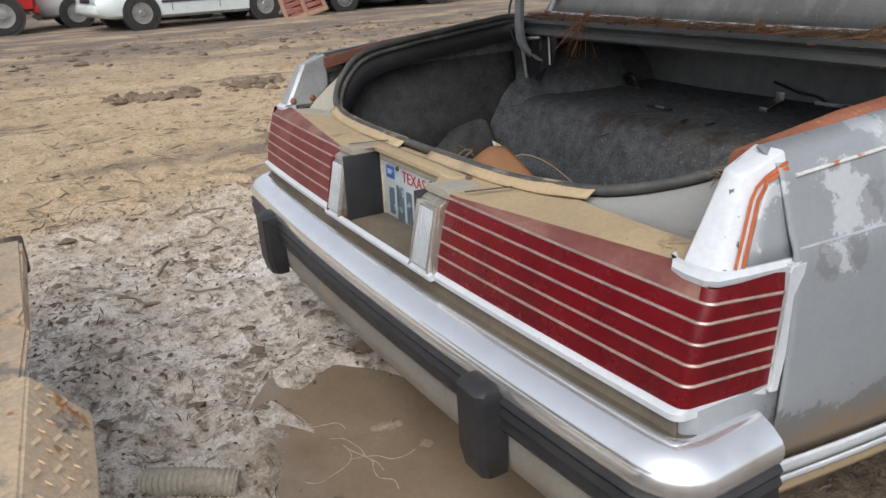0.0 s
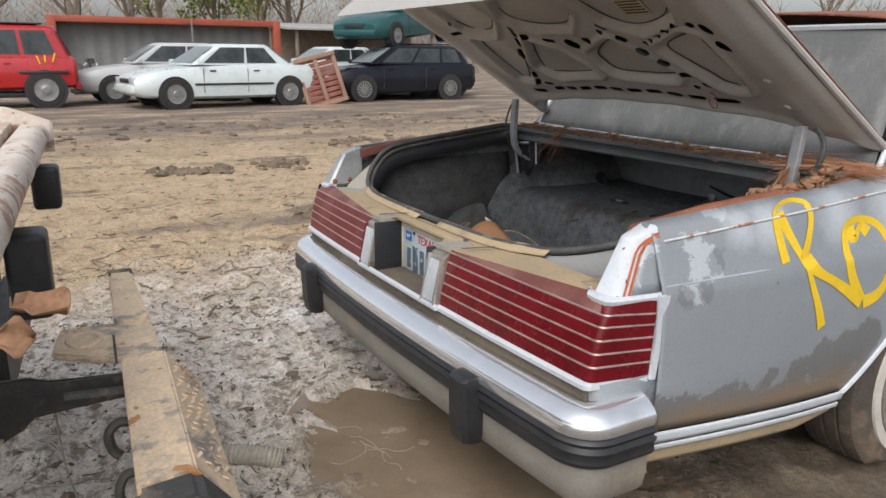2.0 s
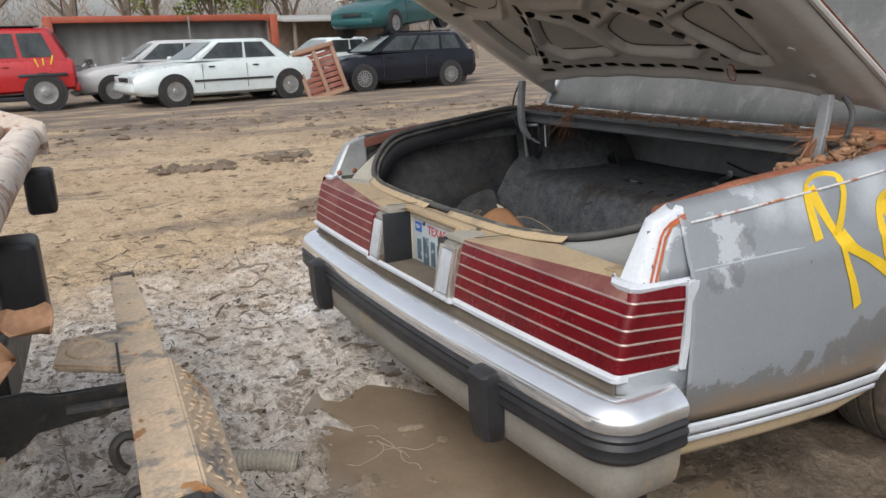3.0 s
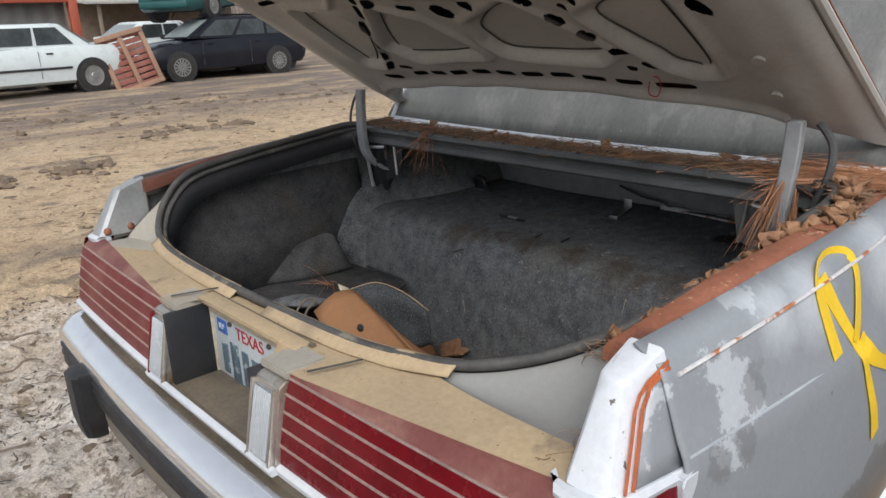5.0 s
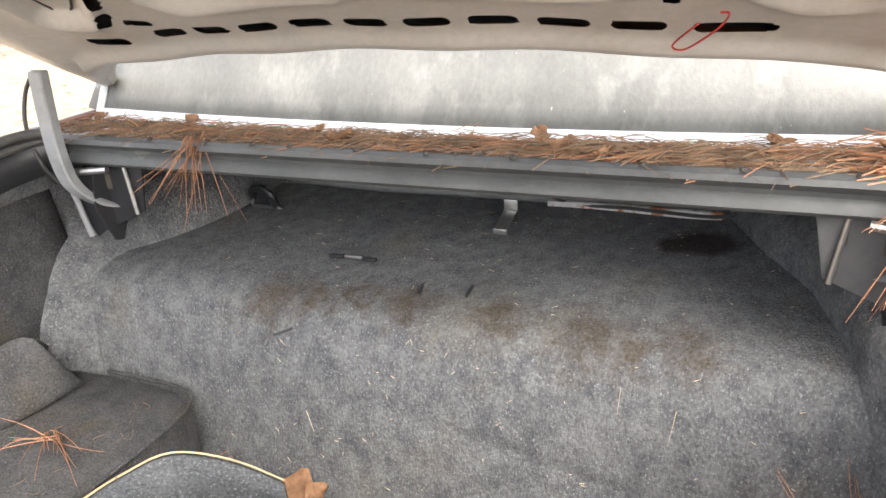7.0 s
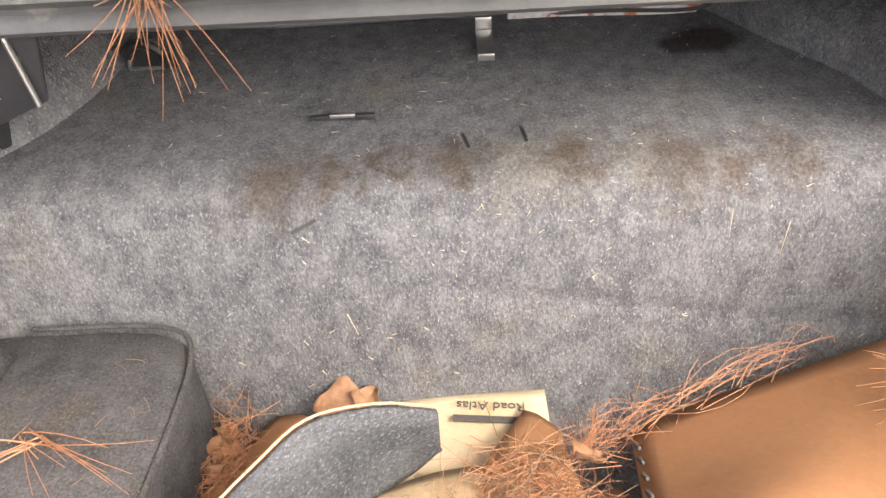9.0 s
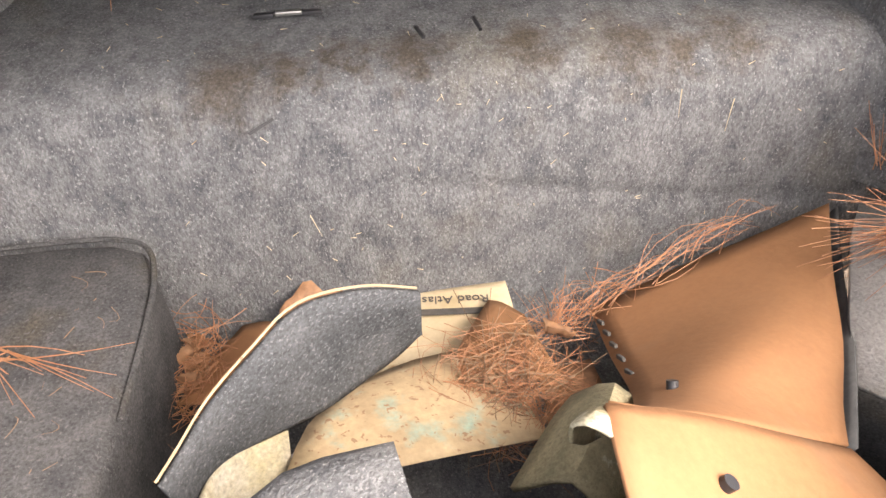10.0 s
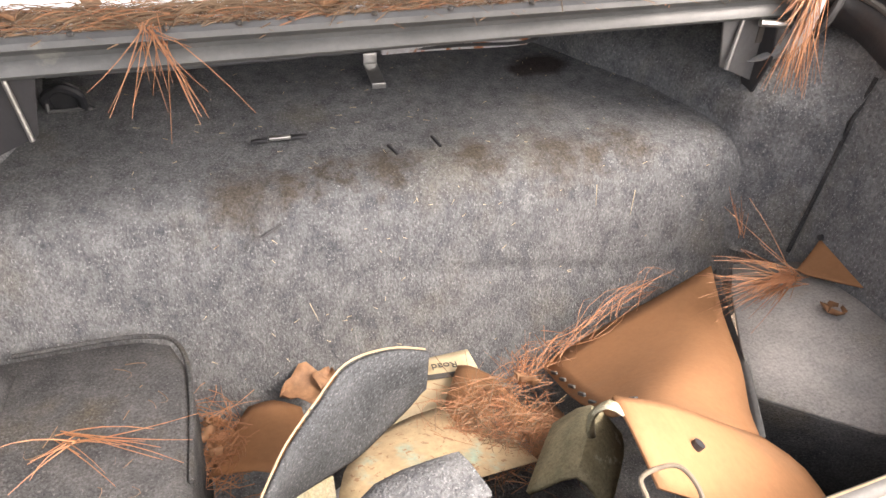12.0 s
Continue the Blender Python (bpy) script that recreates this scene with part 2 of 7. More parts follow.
surf("pallet_red", (0.20, 0.055, 0.04), (0.27, 0.12, 0.09), 0.8, scale=6, contrast=0.2, stretch=(1, 1, 0.3))
surf("container_red", (0.36, 0.075, 0.035), (0.29, 0.065, 0.035), 0.6, scale=2, contrast=0.1, patch=(0.2, 0.08, 0.05), patch_scale=2, patch_at=0.62)
surf("container_wall", (0.24, 0.24, 0.23), (0.19, 0.19, 0.18), 0.6, scale=1.5, contrast=0.1)
surf("junk_dark", (0.03, 0.03, 0.032), (0.08, 0.075, 0.07), 0.6, scale=3, contrast=0.3, fleck=(0.4, 0.4, 0.4), fleck_scale=5, fleck_at=0.66)
surf("bark", (0.16, 0.125, 0.095), (0.23, 0.185, 0.145), 0.9, scale=4, contrast=0.2)
surf("twigs", (0.22, 0.165, 0.125), (0.29, 0.22, 0.17), 0.9, scale=2, contrast=0.2)
surf("spring_leaf", (0.16, 0.22, 0.04), (0.24, 0.28, 0.06), 0.7, scale=2, contrast=0.2)
surf("shed_metal", (0.30, 0.30, 0.29), (0.38, 0.37, 0.35), 0.6, scale=1, contrast=0.1)
surf("puddle_water", (0.215, 0.16, 0.108), (0.27, 0.205, 0.142), 0.08, scale=5, contrast=0.08, rough_var=0.05, bump=0.03, patch=(0.28, 0.225, 0.165), patch_scale=3.5, patch_at=0.55, patch_soft=0.2)
surf("rust_dark", (0.10, 0.035, 0.024), (0.15, 0.055, 0.035), 0.7, scale=9, contrast=0.2)
surf("pallet_wood", (0.25, 0.15, 0.10), (0.32, 0.20, 0.14), 0.8, scale=6, contrast=0.2, stretch=(1, 1, 0.3))
surf("lens_grey", (0.16, 0.175, 0.19), (0.22, 0.235, 0.25), 0.3, scale=14, contrast=0.08)
surf("cover_grey", (0.30, 0.30, 0.29), (0.42, 0.41, 0.395), 0.9, scale=12, fine=200, contrast=0.32, bump=0.5, patch=(0.34, 0.30, 0.22), patch_scale=5, patch_at=0.58, patch_soft=0.2)
surf("wadding", (0.36, 0.34, 0.29), (0.30, 0.26, 0.15), 0.95, scale=14, fine=180, contrast=0.35, bump=0.6)
surf("bracket_grey", (0.075, 0.077, 0.08), (0.11, 0.11, 0.112), 0.5, scale=12, contrast=0.15)
surf("clod", (0.20, 0.15, 0.105), (0.13, 0.10, 0.072), 0.9, scale=3, contrast=0.25, bump=0.4)
surf("litter_dark", (0.075, 0.055, 0.040), (0.14, 0.105, 0.075), 0.85, scale=30, contrast=0.3)
surf("litter_brown", (0.10, 0.072, 0.050), (0.20, 0.145, 0.098), 0.9, scale=20, contrast=0.3)
surf("scum", (0.36, 0.30, 0.23), (0.42, 0.36, 0.28), 0.6)



def add_stains(m, spots, colour, axis=None, freq=0.0, amp=0.0, edge=0.0, weight=0.0):
    """Dirt with its own ragged outline: round spots (x, y, z, radius), or below a height along z."""
    n, l = m.node_tree.nodes, m.node_tree.links
    hs = next(k for k in n if k.bl_idname == "ShaderNodeHueSaturation")
    src = hs.inputs["Color"].links[0].from_socket
    tc = n.new("ShaderNodeTexCoord")
    t = n.new("ShaderNodeTexNoise")
    t.inputs["Scale"].default_value, t.inputs["Detail"].default_value, t.inputs["Roughness"].default_value = freq or (9.0 if axis else 28.0), 8.0, 0.7
    l.new(tc.outputs["Object"], t.inputs["Vector"])
    total = None
    for x, y, z, r in spots:
        if axis:
            sp = n.new("ShaderNodeSeparateXYZ")
            l.new(tc.outputs["Object"], sp.inputs[0])
            dist = sp.outputs["Z"]
        else:
            d = n.new("ShaderNodeVectorMath")
            d.operation = "DISTANCE"
            d.inputs[1].default_value = (x, y, z)
            l.new(tc.outputs["Object"], d.inputs[0])
            dist = d.outputs["Value"]
        a = n.new("ShaderNodeMath")
        a.operation = "MULTIPLY_ADD"
        a.inputs[1].default_value, a.inputs[2].default_value = amp or (0.28 if axis else 0.22), -(amp or (0.28 if axis else 0.22)) / 2
        l.new(t.outputs["Fac"], a.inputs[0])
        s = n.new("ShaderNodeMath")
        s.operation = "ADD"
        l.new(a.outputs[0], s.inputs[0])
        l.new(dist, s.inputs[1])
        q = n.new("ShaderNodeMapRange")
        q.inputs["From Min"].default_value, q.inputs["From Max"].default_value = r, r * (edge or (0.86 if axis else 0.1))
        l.new(s.outputs[0], q.inputs["Value"])
        if total is None:
            total = q.outputs["Result"]
        else:
            mx = n.new("ShaderNodeMath")
            mx.operation = "MAXIMUM"
            l.new(total, mx.inputs[0])
            l.new(q.outputs["Result"], mx.inputs[1])
            total = mx.outputs[0]
    w = n.new("ShaderNodeMath")
    w.operation = "MULTIPLY"
    w.inputs[1].default_value = weight or (0.75 if axis else 0.55)
    l.new(total, w.inputs[0])
    x = n.new("ShaderNodeMix")
    x.data_type = "RGBA"
    l.new(w.outputs[0], x.inputs[0])
    l.new(src, x.inputs[6])
    x.inputs[7].default_value = (*colour, 1)
    l.new(x.outputs[2], hs.inputs["Color"])


add_stains(MATS["carpet"], ((-0.31, 0.965, 0.62, 0.085), (-0.24, 0.975, 0.62, 0.06), (-0.15, 0.99, 0.62, 0.055), (-0.05, 0.99, 0.62, 0.07), (0.27, 0.975, 0.62, 0.095), (0.34, 0.955, 0.61, 0.06), (0.12, 0.985, 0.62, 0.07), (0.42, 0.98, 0.62, 0.08)), (0.068, 0.051, 0.034), weight=0.72)
add_stains(MATS["carpet"], ((0.41, 1.36, 0.635, 0.075), (0.365, 1.345, 0.633, 0.05)), (0.035, 0.025, 0.022), freq=12.0, amp=0.06, edge=0.6, weight=0.85)
# chalky flakes above, dark chips and brown splash low on the flank
add_stains(MATS["primer_grey"], ((0.89, 0.29, 0.80, 0.035), (0.90, 0.325, 0.765, 0.045), (0.91, 0.335, 0.73, 0.025), (0.912, 0.275, 0.69, 0.028)), (0.42, 0.45, 0.48), freq=14.0, amp=0.16, edge=0.85, weight=0.9)
add_stains(MATS["primer_grey"], ((0.89, 0.45, 0.83, 0.07), (0.89, 0.54, 0.83, 0.085), (0.89, 0.80, 0.82, 0.10), (0.90, 1.05, 0.83, 0.12)), (0.60, 0.64, 0.68), freq=9.0, amp=0.10, edge=0.2, weight=0.5)
add_stains(MATS["primer_grey"], ((0.915, 0.305, 0.70, 0.03), (0.912, 0.26, 0.685, 0.028), (0.905, 0.36, 0.745, 0.03)), (0.15, 0.155, 0.165), freq=16.0, amp=0.12, edge=0.8, weight=0.6)
add_stains(MATS["primer_grey"], ((0.955, 0.55, 0.44, 0.03), (0.955, 0.66, 0.44, 0.045), (0.955, 0.74, 0.45, 0.06), (0.955, 0.84, 0.45, 0.075), (0.955, 0.94, 0.47, 0.07)), (0.155, 0.155, 0.155), freq=22.0, amp=0.08, edge=0.88, weight=0.9)
add_stains(MATS["primer_grey"], ((0, 0, 0, 0.435),), (0.155, 0.155, 0.155), "z", freq=7.0, amp=0.36, edge=0.985, weight=0.9)
add_stains(MATS["primer_grey"], ((0, 0, 0, 0.425),), (0.22, 0.155, 0.095), "z", freq=5.0, amp=0.14, edge=0.86, weight=0.8)

# ---- mesh helpers ----


def part(name, bm, material, parent=None, label="", smooth=True, kind=""):
    """Link a bmesh as one mesh object, under a thing or a part when one is given."""
    me = bpy.data.meshes.new(name)
    bmesh.ops.recalc_face_normals(bm, faces=bm.faces)
    bm.to_mesh(me)
    bm.free()
    if smooth:
        me.shade_smooth()
        me.set_sharp_from_angle(angle=radians(38))
    me.materials.append(MATS[material])
    ob = new(name, me)
    if parent:
        ob.parent = parent
    return tagged(ob, label=label, kind=kind)


def raw(name, verts, faces, material, parent=None, label="", smooth=True, kind=""):
    me = bpy.data.meshes.new(name)
    me.from_pydata(verts, [], faces)
    if smooth:
        me.shade_smooth()
        me.set_sharp_from_angle(angle=radians(38))
    me.materials.append(MATS[material])
    ob = new(name, me)
    if parent:
        ob.parent = parent
    return tagged(ob, label=label, kind=kind)


def thing(name, label, category, group="", at=(0, 0, 0, 0, 0, 0)):
    ob = new(name)
    ob.empty_display_size = 0.1
    ob.matrix_basis = pose(*at)
    return tagged(ob, label, category, group)


def group(name, label, parent=None):
    """An assembly that is a part of the sedan."""
    ob = new(name)
    ob.empty_display_size = 0.1
    ob.parent = parent or car
    return tagged(ob, label=label)


def add_box(bm, c, s, rot=(0, 0, 0), bev=0.0, seg=2):
    """A box of size s at c, turned by rot, with bevelled edges."""
    r = bmesh.ops.create_cube(bm, size=1.0)
    vs = r["verts"]
    bmesh.ops.scale(bm, vec=s, verts=vs)
    if bev:
        es = list({e for v in vs for e in v.link_edges})
        out = bmesh.ops.bevel(bm, geom=es, offset=bev, segments=seg, affect="EDGES", profile=0.5)
        vs = list({v for f in out["faces"] for v in f.verts} | {v for v in vs if v.is_valid})
    bmesh.ops.transform(bm, matrix=pose(*c, *rot), verts=vs)
    return vs


def box(name, c, s, material, parent=None, label="", rot=(0, 0, 0), bev=0.004, seg=2):
    bm = bmesh.new()
    add_box(bm, c, s, rot, bev, seg)
    return part(name, bm, material, parent, label)


def loft(bm, rings, closed=True, caps=True):
    """Quads between rings of points of equal number."""
    rows = [[bm.verts.new(p) for p in ring] for ring in rings]
    k = len(rows[0])
    for a, b in zip(rows, rows[1:]):
        for i in range(k if closed else k - 1):
            bm.faces.new((a[i], a[(i + 1) % k], b[(i + 1) % k], b[i]))
    if caps and closed:
        bm.faces.new(rows[0])
        bm.faces.new(rows[-1])


def add_tube(bm, pts, r, n=8, caps=True):
    """A tube of radius r (a number or one for each point) along pts."""
    pts = [Vector(p) for p in pts]
    rs = r if isinstance(r, (list, tuple)) else [r] * len(pts)
    up, rings = None, []
    for i, p in enumerate(pts):
        d = (pts[min(i + 1, len(pts) - 1)] - pts[max(i - 1, 0)]).normalized()
        if up is None:
            up = Vector((0, 0, 1)) if abs(d.z) < 0.9 else Vector((1, 0, 0))
        side = d.cross(up).normalized()
        up = side.cross(d).normalized()
        rings.append([p + rs[i] * (math.cos(a) * side + math.sin(a) * up) for a in (2 * math.pi * k / n for k in range(n))])
    loft(bm, rings, True, caps)


def tube(name, pts, r, material, parent=None, label="", n=8):
    bm = bmesh.new()
    add_tube(bm, pts, r, n)
    return part(name, bm, material, parent, label)


def smooth_line(pts, n=6, closed=False):
    """Catmull-Rom through pts."""
    pts = [Vector(p) for p in pts]
    k, out = len(pts), []
    for i in range(k if closed else k - 1):
        p = [pts[j % k] if closed else pts[min(max(j, 0), k - 1)] for j in (i - 1, i, i + 1, i + 2)]
        for s in range(n):
            t = s / n
            out.append(0.5 * (2 * p[1] + (p[2] - p[0]) * t + (2 * p[0] - 5 * p[1] + 4 * p[2] - p[3]) * t * t + (3 * p[1] - p[0] - 3 * p[2] + p[3]) * t ** 3))
    if not closed:
        out.append(pts[-1])
    return out


def prism(bm, poly, axis, a, b):
    """A polygon in the plane across an axis, drawn out from a to b."""
    def at(u, v, w):
        return {"x": (w, u, v), "y": (u, w, v), "z": (u, v, w)}[axis]
    loft(bm, [[at(u, v, a) for u, v in poly], [at(u, v, b) for u, v in poly]])


def slab(name, poly, axis, a, b, material, parent=None, label="", bev=0.003):
    bm = bmesh.new()
    prism(bm, poly, axis, a, b)
    if bev:
        bmesh.ops.bevel(bm, geom=list(bm.edges), offset=bev, segments=2, affect="EDGES")
    return part(name, bm, material, parent, label)


def sheet(name, rows, material, parent=None, label="", thick=0.002):
    """An open surface through rows of points, given thickness."""
    bm = bmesh.new()
    loft(bm, rows, False, False)
    ob = part(name, bm, material, parent, label)
    mod = ob.modifiers.new("thick", "SOLIDIFY")
    mod.thickness, mod.offset = thick, -1
    return ob


def ribbon(name, pts, width, normal, material, parent=None, label="", thick=0.0012):
    """A flat painted or glued band along pts, lying across a normal."""
    nv = Vector(normal).normalized()
    pts = [Vector(p) for p in pts]
    bm = bmesh.new()
    rings = []
    for i, p in enumerate(pts):
        d = (pts[min(i + 1, len(pts) - 1)] - pts[max(i - 1, 0)]).normalized()
        s = d.cross(nv).normalized() * ((width[i] if isinstance(width, (list, tuple)) else width) / 2)
        rings.append([p - s, p + s, p + s + nv * thick, p - s + nv * thick])
    loft(bm, rings)
    return part(name, bm, material, parent, label)


def words(name, body, size, m, material, parent=None, label="", depth=0.0006):
    cu = bpy.data.curves.new(name, "FONT")
    cu.body, cu.size, cu.extrude, cu.align_x, cu.align_y = body, size, depth, "CENTER", "CENTER"
    cu.materials.append(MATS[material])
    ob = new(name, cu)
    ob.matrix_basis = m
    if parent:
        ob.parent = parent
    return tagged(ob, label=label)


def lerp(a, b, t):
    return a + (b - a) * t


def table(x, pts):
    """Linear reading of a list of (x, y)."""
    return float(np.interp(x, [p[0] for p in pts], [p[1] for p in pts]))

# ---- ground ----


def ground_material():
    m = bpy.data.materials.new("mud")
    m.use_nodes = True
    n, l = m.node_tree.nodes, m.node_tree.links
    p = n["Principled BSDF"]
    geo = n.new("ShaderNodeNewGeometry")
    sep = n.new("ShaderNodeSeparateXYZ")
    l.new(geo.outputs["Position"], sep.inputs[0])

    def noi(s, d=8.0, r=0.62, st=(1, 1, 1)):
        mp = n.new("ShaderNodeMapping")
        mp.inputs["Scale"].default_value = st
        l.new(geo.outputs["Position"], mp.inputs["Vector"])
        t = n.new("ShaderNodeTexNoise")
        t.inputs["Scale"].default_value, t.inputs["Detail"].default_value, t.inputs["Roughness"].default_value = s, d, r
        l.new(mp.outputs[0], t.inputs["Vector"])
        return t.outputs["Fac"]

    def mr(f, a, b, c=0.0, d=1.0):
        r = n.new("ShaderNodeMapRange")
        for k, v in (("From Min", a), ("From Max", b), ("To Min", c), ("To Max", d)):
            r.inputs[k].default_value = v
        l.new(f, r.inputs["Value"])
        return r.outputs["Result"]

    def op(kind, a, b):
        r = n.new("ShaderNodeMath")
        r.operation = kind
        for k, v in ((0, a), (1, b)):
            if isinstance(v, (int, float)):
                r.inputs[k].default_value = v
            else:
                l.new(v, r.inputs[k])
        return r.outputs[0]

    def mix(f, a, b):
        x = n.new("ShaderNodeMix")
        x.data_type = "RGBA"
        l.new(f, x.inputs[0])
        for k, v in ((6, a), (7, b)):
            if isinstance(v, tuple):
                x.inputs[k].default_value = (*v, 1)
            else:
                l.new(v, x.inputs[k])
        return x.outputs[2]
    dry = mix(mr(noi(0.9), 0.35, 0.65), (0.46, 0.335, 0.20), (0.58, 0.445, 0.29))
    dry = mix(mr(noi(5.0), 0.5, 0.66), dry, (0.36, 0.26, 0.16))
    dry = mix(mr(noi(22.0, 8, 0.75, (1, 0.6, 1)), 0.55, 0.62), dry, (0.27, 0.20, 0.135))
    dry = mix(mr(noi(9.0, 9, 0.75, (1, 0.5, 1)), 0.60, 0.66), dry, (0.66, 0.55, 0.41))
    dry = mix(mr(noi(2.2, 9, 0.7, (1, 0.4, 1)), 0.58, 0.64), dry, (0.22, 0.17, 0.12))
    dry = mix(mr(noi(60.0, 7, 0.72), 0.57, 0.62), dry, (0.27, 0.20, 0.135))
    streak = noi(0.7, 8.0, 0.65, (1.0, 0.28, 1.0))
    dry = mix(mr(streak, 0.56, 0.66), dry, (0.21, 0.165, 0.125))
    far = op("MULTIPLY", mr(op("ADD", sep.outputs["X"], mr(noi(0.5), 0, 1, -3, 3)), -7.0, -11.0), mr(noi(1.4, 8, 0.65, (1, 0.35, 1)), 0.34, 0.54))
    dry = mix(far, dry, (0.17, 0.135, 0.11))
    # churned grey mud round the car, coloured paler to offset the truck's shade
    edge = op("ADD", sep.outputs["X"], mr(noi(1.1), 0, 1, -1.6, 1.6))
    wet_area = mr(edge, -2.6, -1.4)
    wet = mix(mr(noi(4.0), 0.40, 0.57), (0.88, 0.82, 0.745), (0.68, 0.60, 0.51))
    wet = mix(mr(noi(15.0, 9, 0.78), 0.50, 0.58), wet, (0.35, 0.285, 0.22))
    wet = mix(mr(noi(48.0, 8, 0.75), 0.57, 0.63), wet, (0.22, 0.175, 0.135))
    # whitish patches: sky sheen of the wet mud put into the colour
    wet = mix(mr(noi(2.0, 8, 0.6), 0.56, 0.66), wet, (0.84, 0.80, 0.75))
    col = mix(wet_area, dry, wet)
    # dark brown from about x 0.5 on, with a ragged edge
    dark_brown = mix(mr(noi(6.0, 8, 0.7), 0.42, 0.6), (0.12, 0.088, 0.06), (0.20, 0.155, 0.11))
    col = mix(mr(op("ADD", sep.outputs["X"], mr(noi(2.5), 0, 1, -0.35, 0.35)), 0.45, 0.62), col, dark_brown)
    px = op("MULTIPLY", op("SUBTRACT", sep.outputs["X"], 0.32), 1.35)
    py = op("MULTIPLY", op("SUBTRACT", sep.outputs["Y"], 0.10), 1.75)
    reach = op("ADD", op("SQRT", op("ADD", op("MULTIPLY", px, px), op("MULTIPLY", py, py)), 0.0), mr(noi(3.5, 8, 0.65), 0.25, 0.75, -0.35, 0.35))
    brown = mix(mr(noi(12.0, 9, 0.7), 0.42, 0.6), (0.30, 0.225, 0.15), (0.43, 0.345, 0.25))
    col = mix(mr(reach, 1.05, 0.72), col, brown)
    g = noi(45.0, 6, 0.7)
    hs = n.new("ShaderNodeHueSaturation")
    l.new(mr(op("ADD", op("MULTIPLY", g, 0.6), op("MULTIPLY", noi(150.0, 4, 0.7), 0.4)), 0.28, 0.72, 0.48, 1.52), hs.inputs["Value"])
    l.new(col, hs.inputs["Color"])
    l.new(hs.outputs[0], p.inputs["Base Color"])
    shine = op("MULTIPLY", wet_area, mr(noi(3.3), 0.45, 0.6))
    l.new(mr(shine, 0, 1, 0.85, 0.3), p.inputs["Roughness"])
    b = n.new("ShaderNodeBump")
    b.inputs["Strength"].default_value, b.inputs["Distance"].default_value = 1.0, 0.018
    l.new(op("ADD", g, noi(14.0, 8, 0.7)), b.inputs["Height"])
    b2 = n.new("ShaderNodeBump")
    b2.inputs["Strength"].default_value, b2.inputs["Distance"].default_value = 0.6, 0.05
    l.new(noi(4.5, 9, 0.65, (1, 0.6, 1)), b2.inputs["Height"])
    l.new(b.outputs["Normal"], b2.inputs["Normal"])
    l.new(b2.outputs["Normal"], p.inputs["Normal"])
    MATS["mud"] = m


ground_material()


def puddle_depth(x, y):
    """1 in the middle of the brown puddle under the car's tail, 0 outside."""
    d = math.hypot((x - 0.30) / 0.46, (y - 0.14) / 0.37) + 0.55 * noise.noise((x * 3, y * 3, 0.3)) + 0.42 * noise.noise((x * 9, y * 9, 1.3)) + 0.25 * noise.noise((x * 22, y * 22, 2.3))
    return max(0.0, min(1.0, (1.15 - d) / 0.45))


def ground_height(x, y):
    near = max(0.0, min(1.0, (x + 5.5) / 3.0))
    h = 0.075 * noise.fractal((x * 1.3, y * 1.3, 0), 0.9, 2.1, 3) * near * 0.5
    h += 0.026 * noise.fractal((x * 6, y * 6, 4), 0.8, 2.1, 4) * near
    r = 1 - abs(noise.noise((x * 2.2, y * 5.5, 9)))
    h += 0.034 * (r ** 6) * near * max(0, min(1, noise.noise((x * 0.9, y * 0.9, 2)) + 0.6))
    h += 0.03 * noise.fractal((x * 0.7, y * 0.4, 7), 0.9, 2.1, 4) * (1 - near) * (1 if x > -13 else 0.6)
    p = puddle_depth(x, y)
    h = h * (1 - 0.75 * p) - 0.026 * p
    return h - 0.012 + 0.0035 * max(0.0, min(16.0, -x - 1))


def spaced(lo, hi, step, out_lo, out_hi, grow=1.16):
    a = list(np.arange(lo, hi, step))
    d, x = step, hi
    while x < out_hi:
        a.append(x)
        d *= grow
        x += d
    d, x = step, lo
    while x > out_lo:
        d *= grow
        x -= d
        a.insert(0, x)
    return a


def build_ground():
    xs, ys = spaced(-3.6, 2.2, 0.022, -500, 300, 1.07), spaced(-1.9, 1.5, 0.022, -350, 350, 1.07)
    verts = [(x, y, ground_height(x, y)) for y in ys for x in xs]
    k = len(xs)
    faces = [(j * k + i, j * k + i + 1, (j + 1) * k + i + 1, (j + 1) * k + i) for j in range(len(ys) - 1) for i in range(k - 1)]
    tagged(raw("ground", verts, faces, "mud"), "churned yellow-brown dirt yard with wet grey mud", "ground", kind="structure")
    bm = bmesh.new()
    ring = [(0.25 + 0.85 * math.cos(a), 0.15 + 0.62 * math.sin(a), -0.017) for a in (2 * math.pi * i / 48 for i in range(48))]
    bm.faces.new([bm.verts.new(p) for p in ring])
    tagged(part("water", bm, "puddle_water"), "shallow puddle of muddy brown water under the tail", "puddle", kind="structure")


build_ground()

# ---- the grey sedan ----
car = thing("sedan", "derelict grey sedan with rust, yellow spray paint and open boot", "car")
TOP = [(-0.1, 0.835), (0.16, 0.85), (0.55, 0.878), (1.0, 0.905), (2.2, 0.93), (3.8, 0.93), (5.2, 0.90)]
STRIP = [(0.0, 0.370), (0.20, 0.360), (0.85, 0.330), (1.5, 0.312), (5.0, 0.29)]


def side_x(y, z):
    """Half width of the body at a height."""
    top = table(y, TOP)
    x = table(z, [(0.20, 0.915), (0.34, 0.942), (0.46, 0.955), (0.60, 0.957), (0.70, 0.950), (0.715, 0.947), (0.725, 0.940), (0.80, 0.915), (0.84, 0.902), (0.875, 0.888)])
    x -= 0.03 * max(0.0, (z - top + 0.03) / 0.03) ** 2
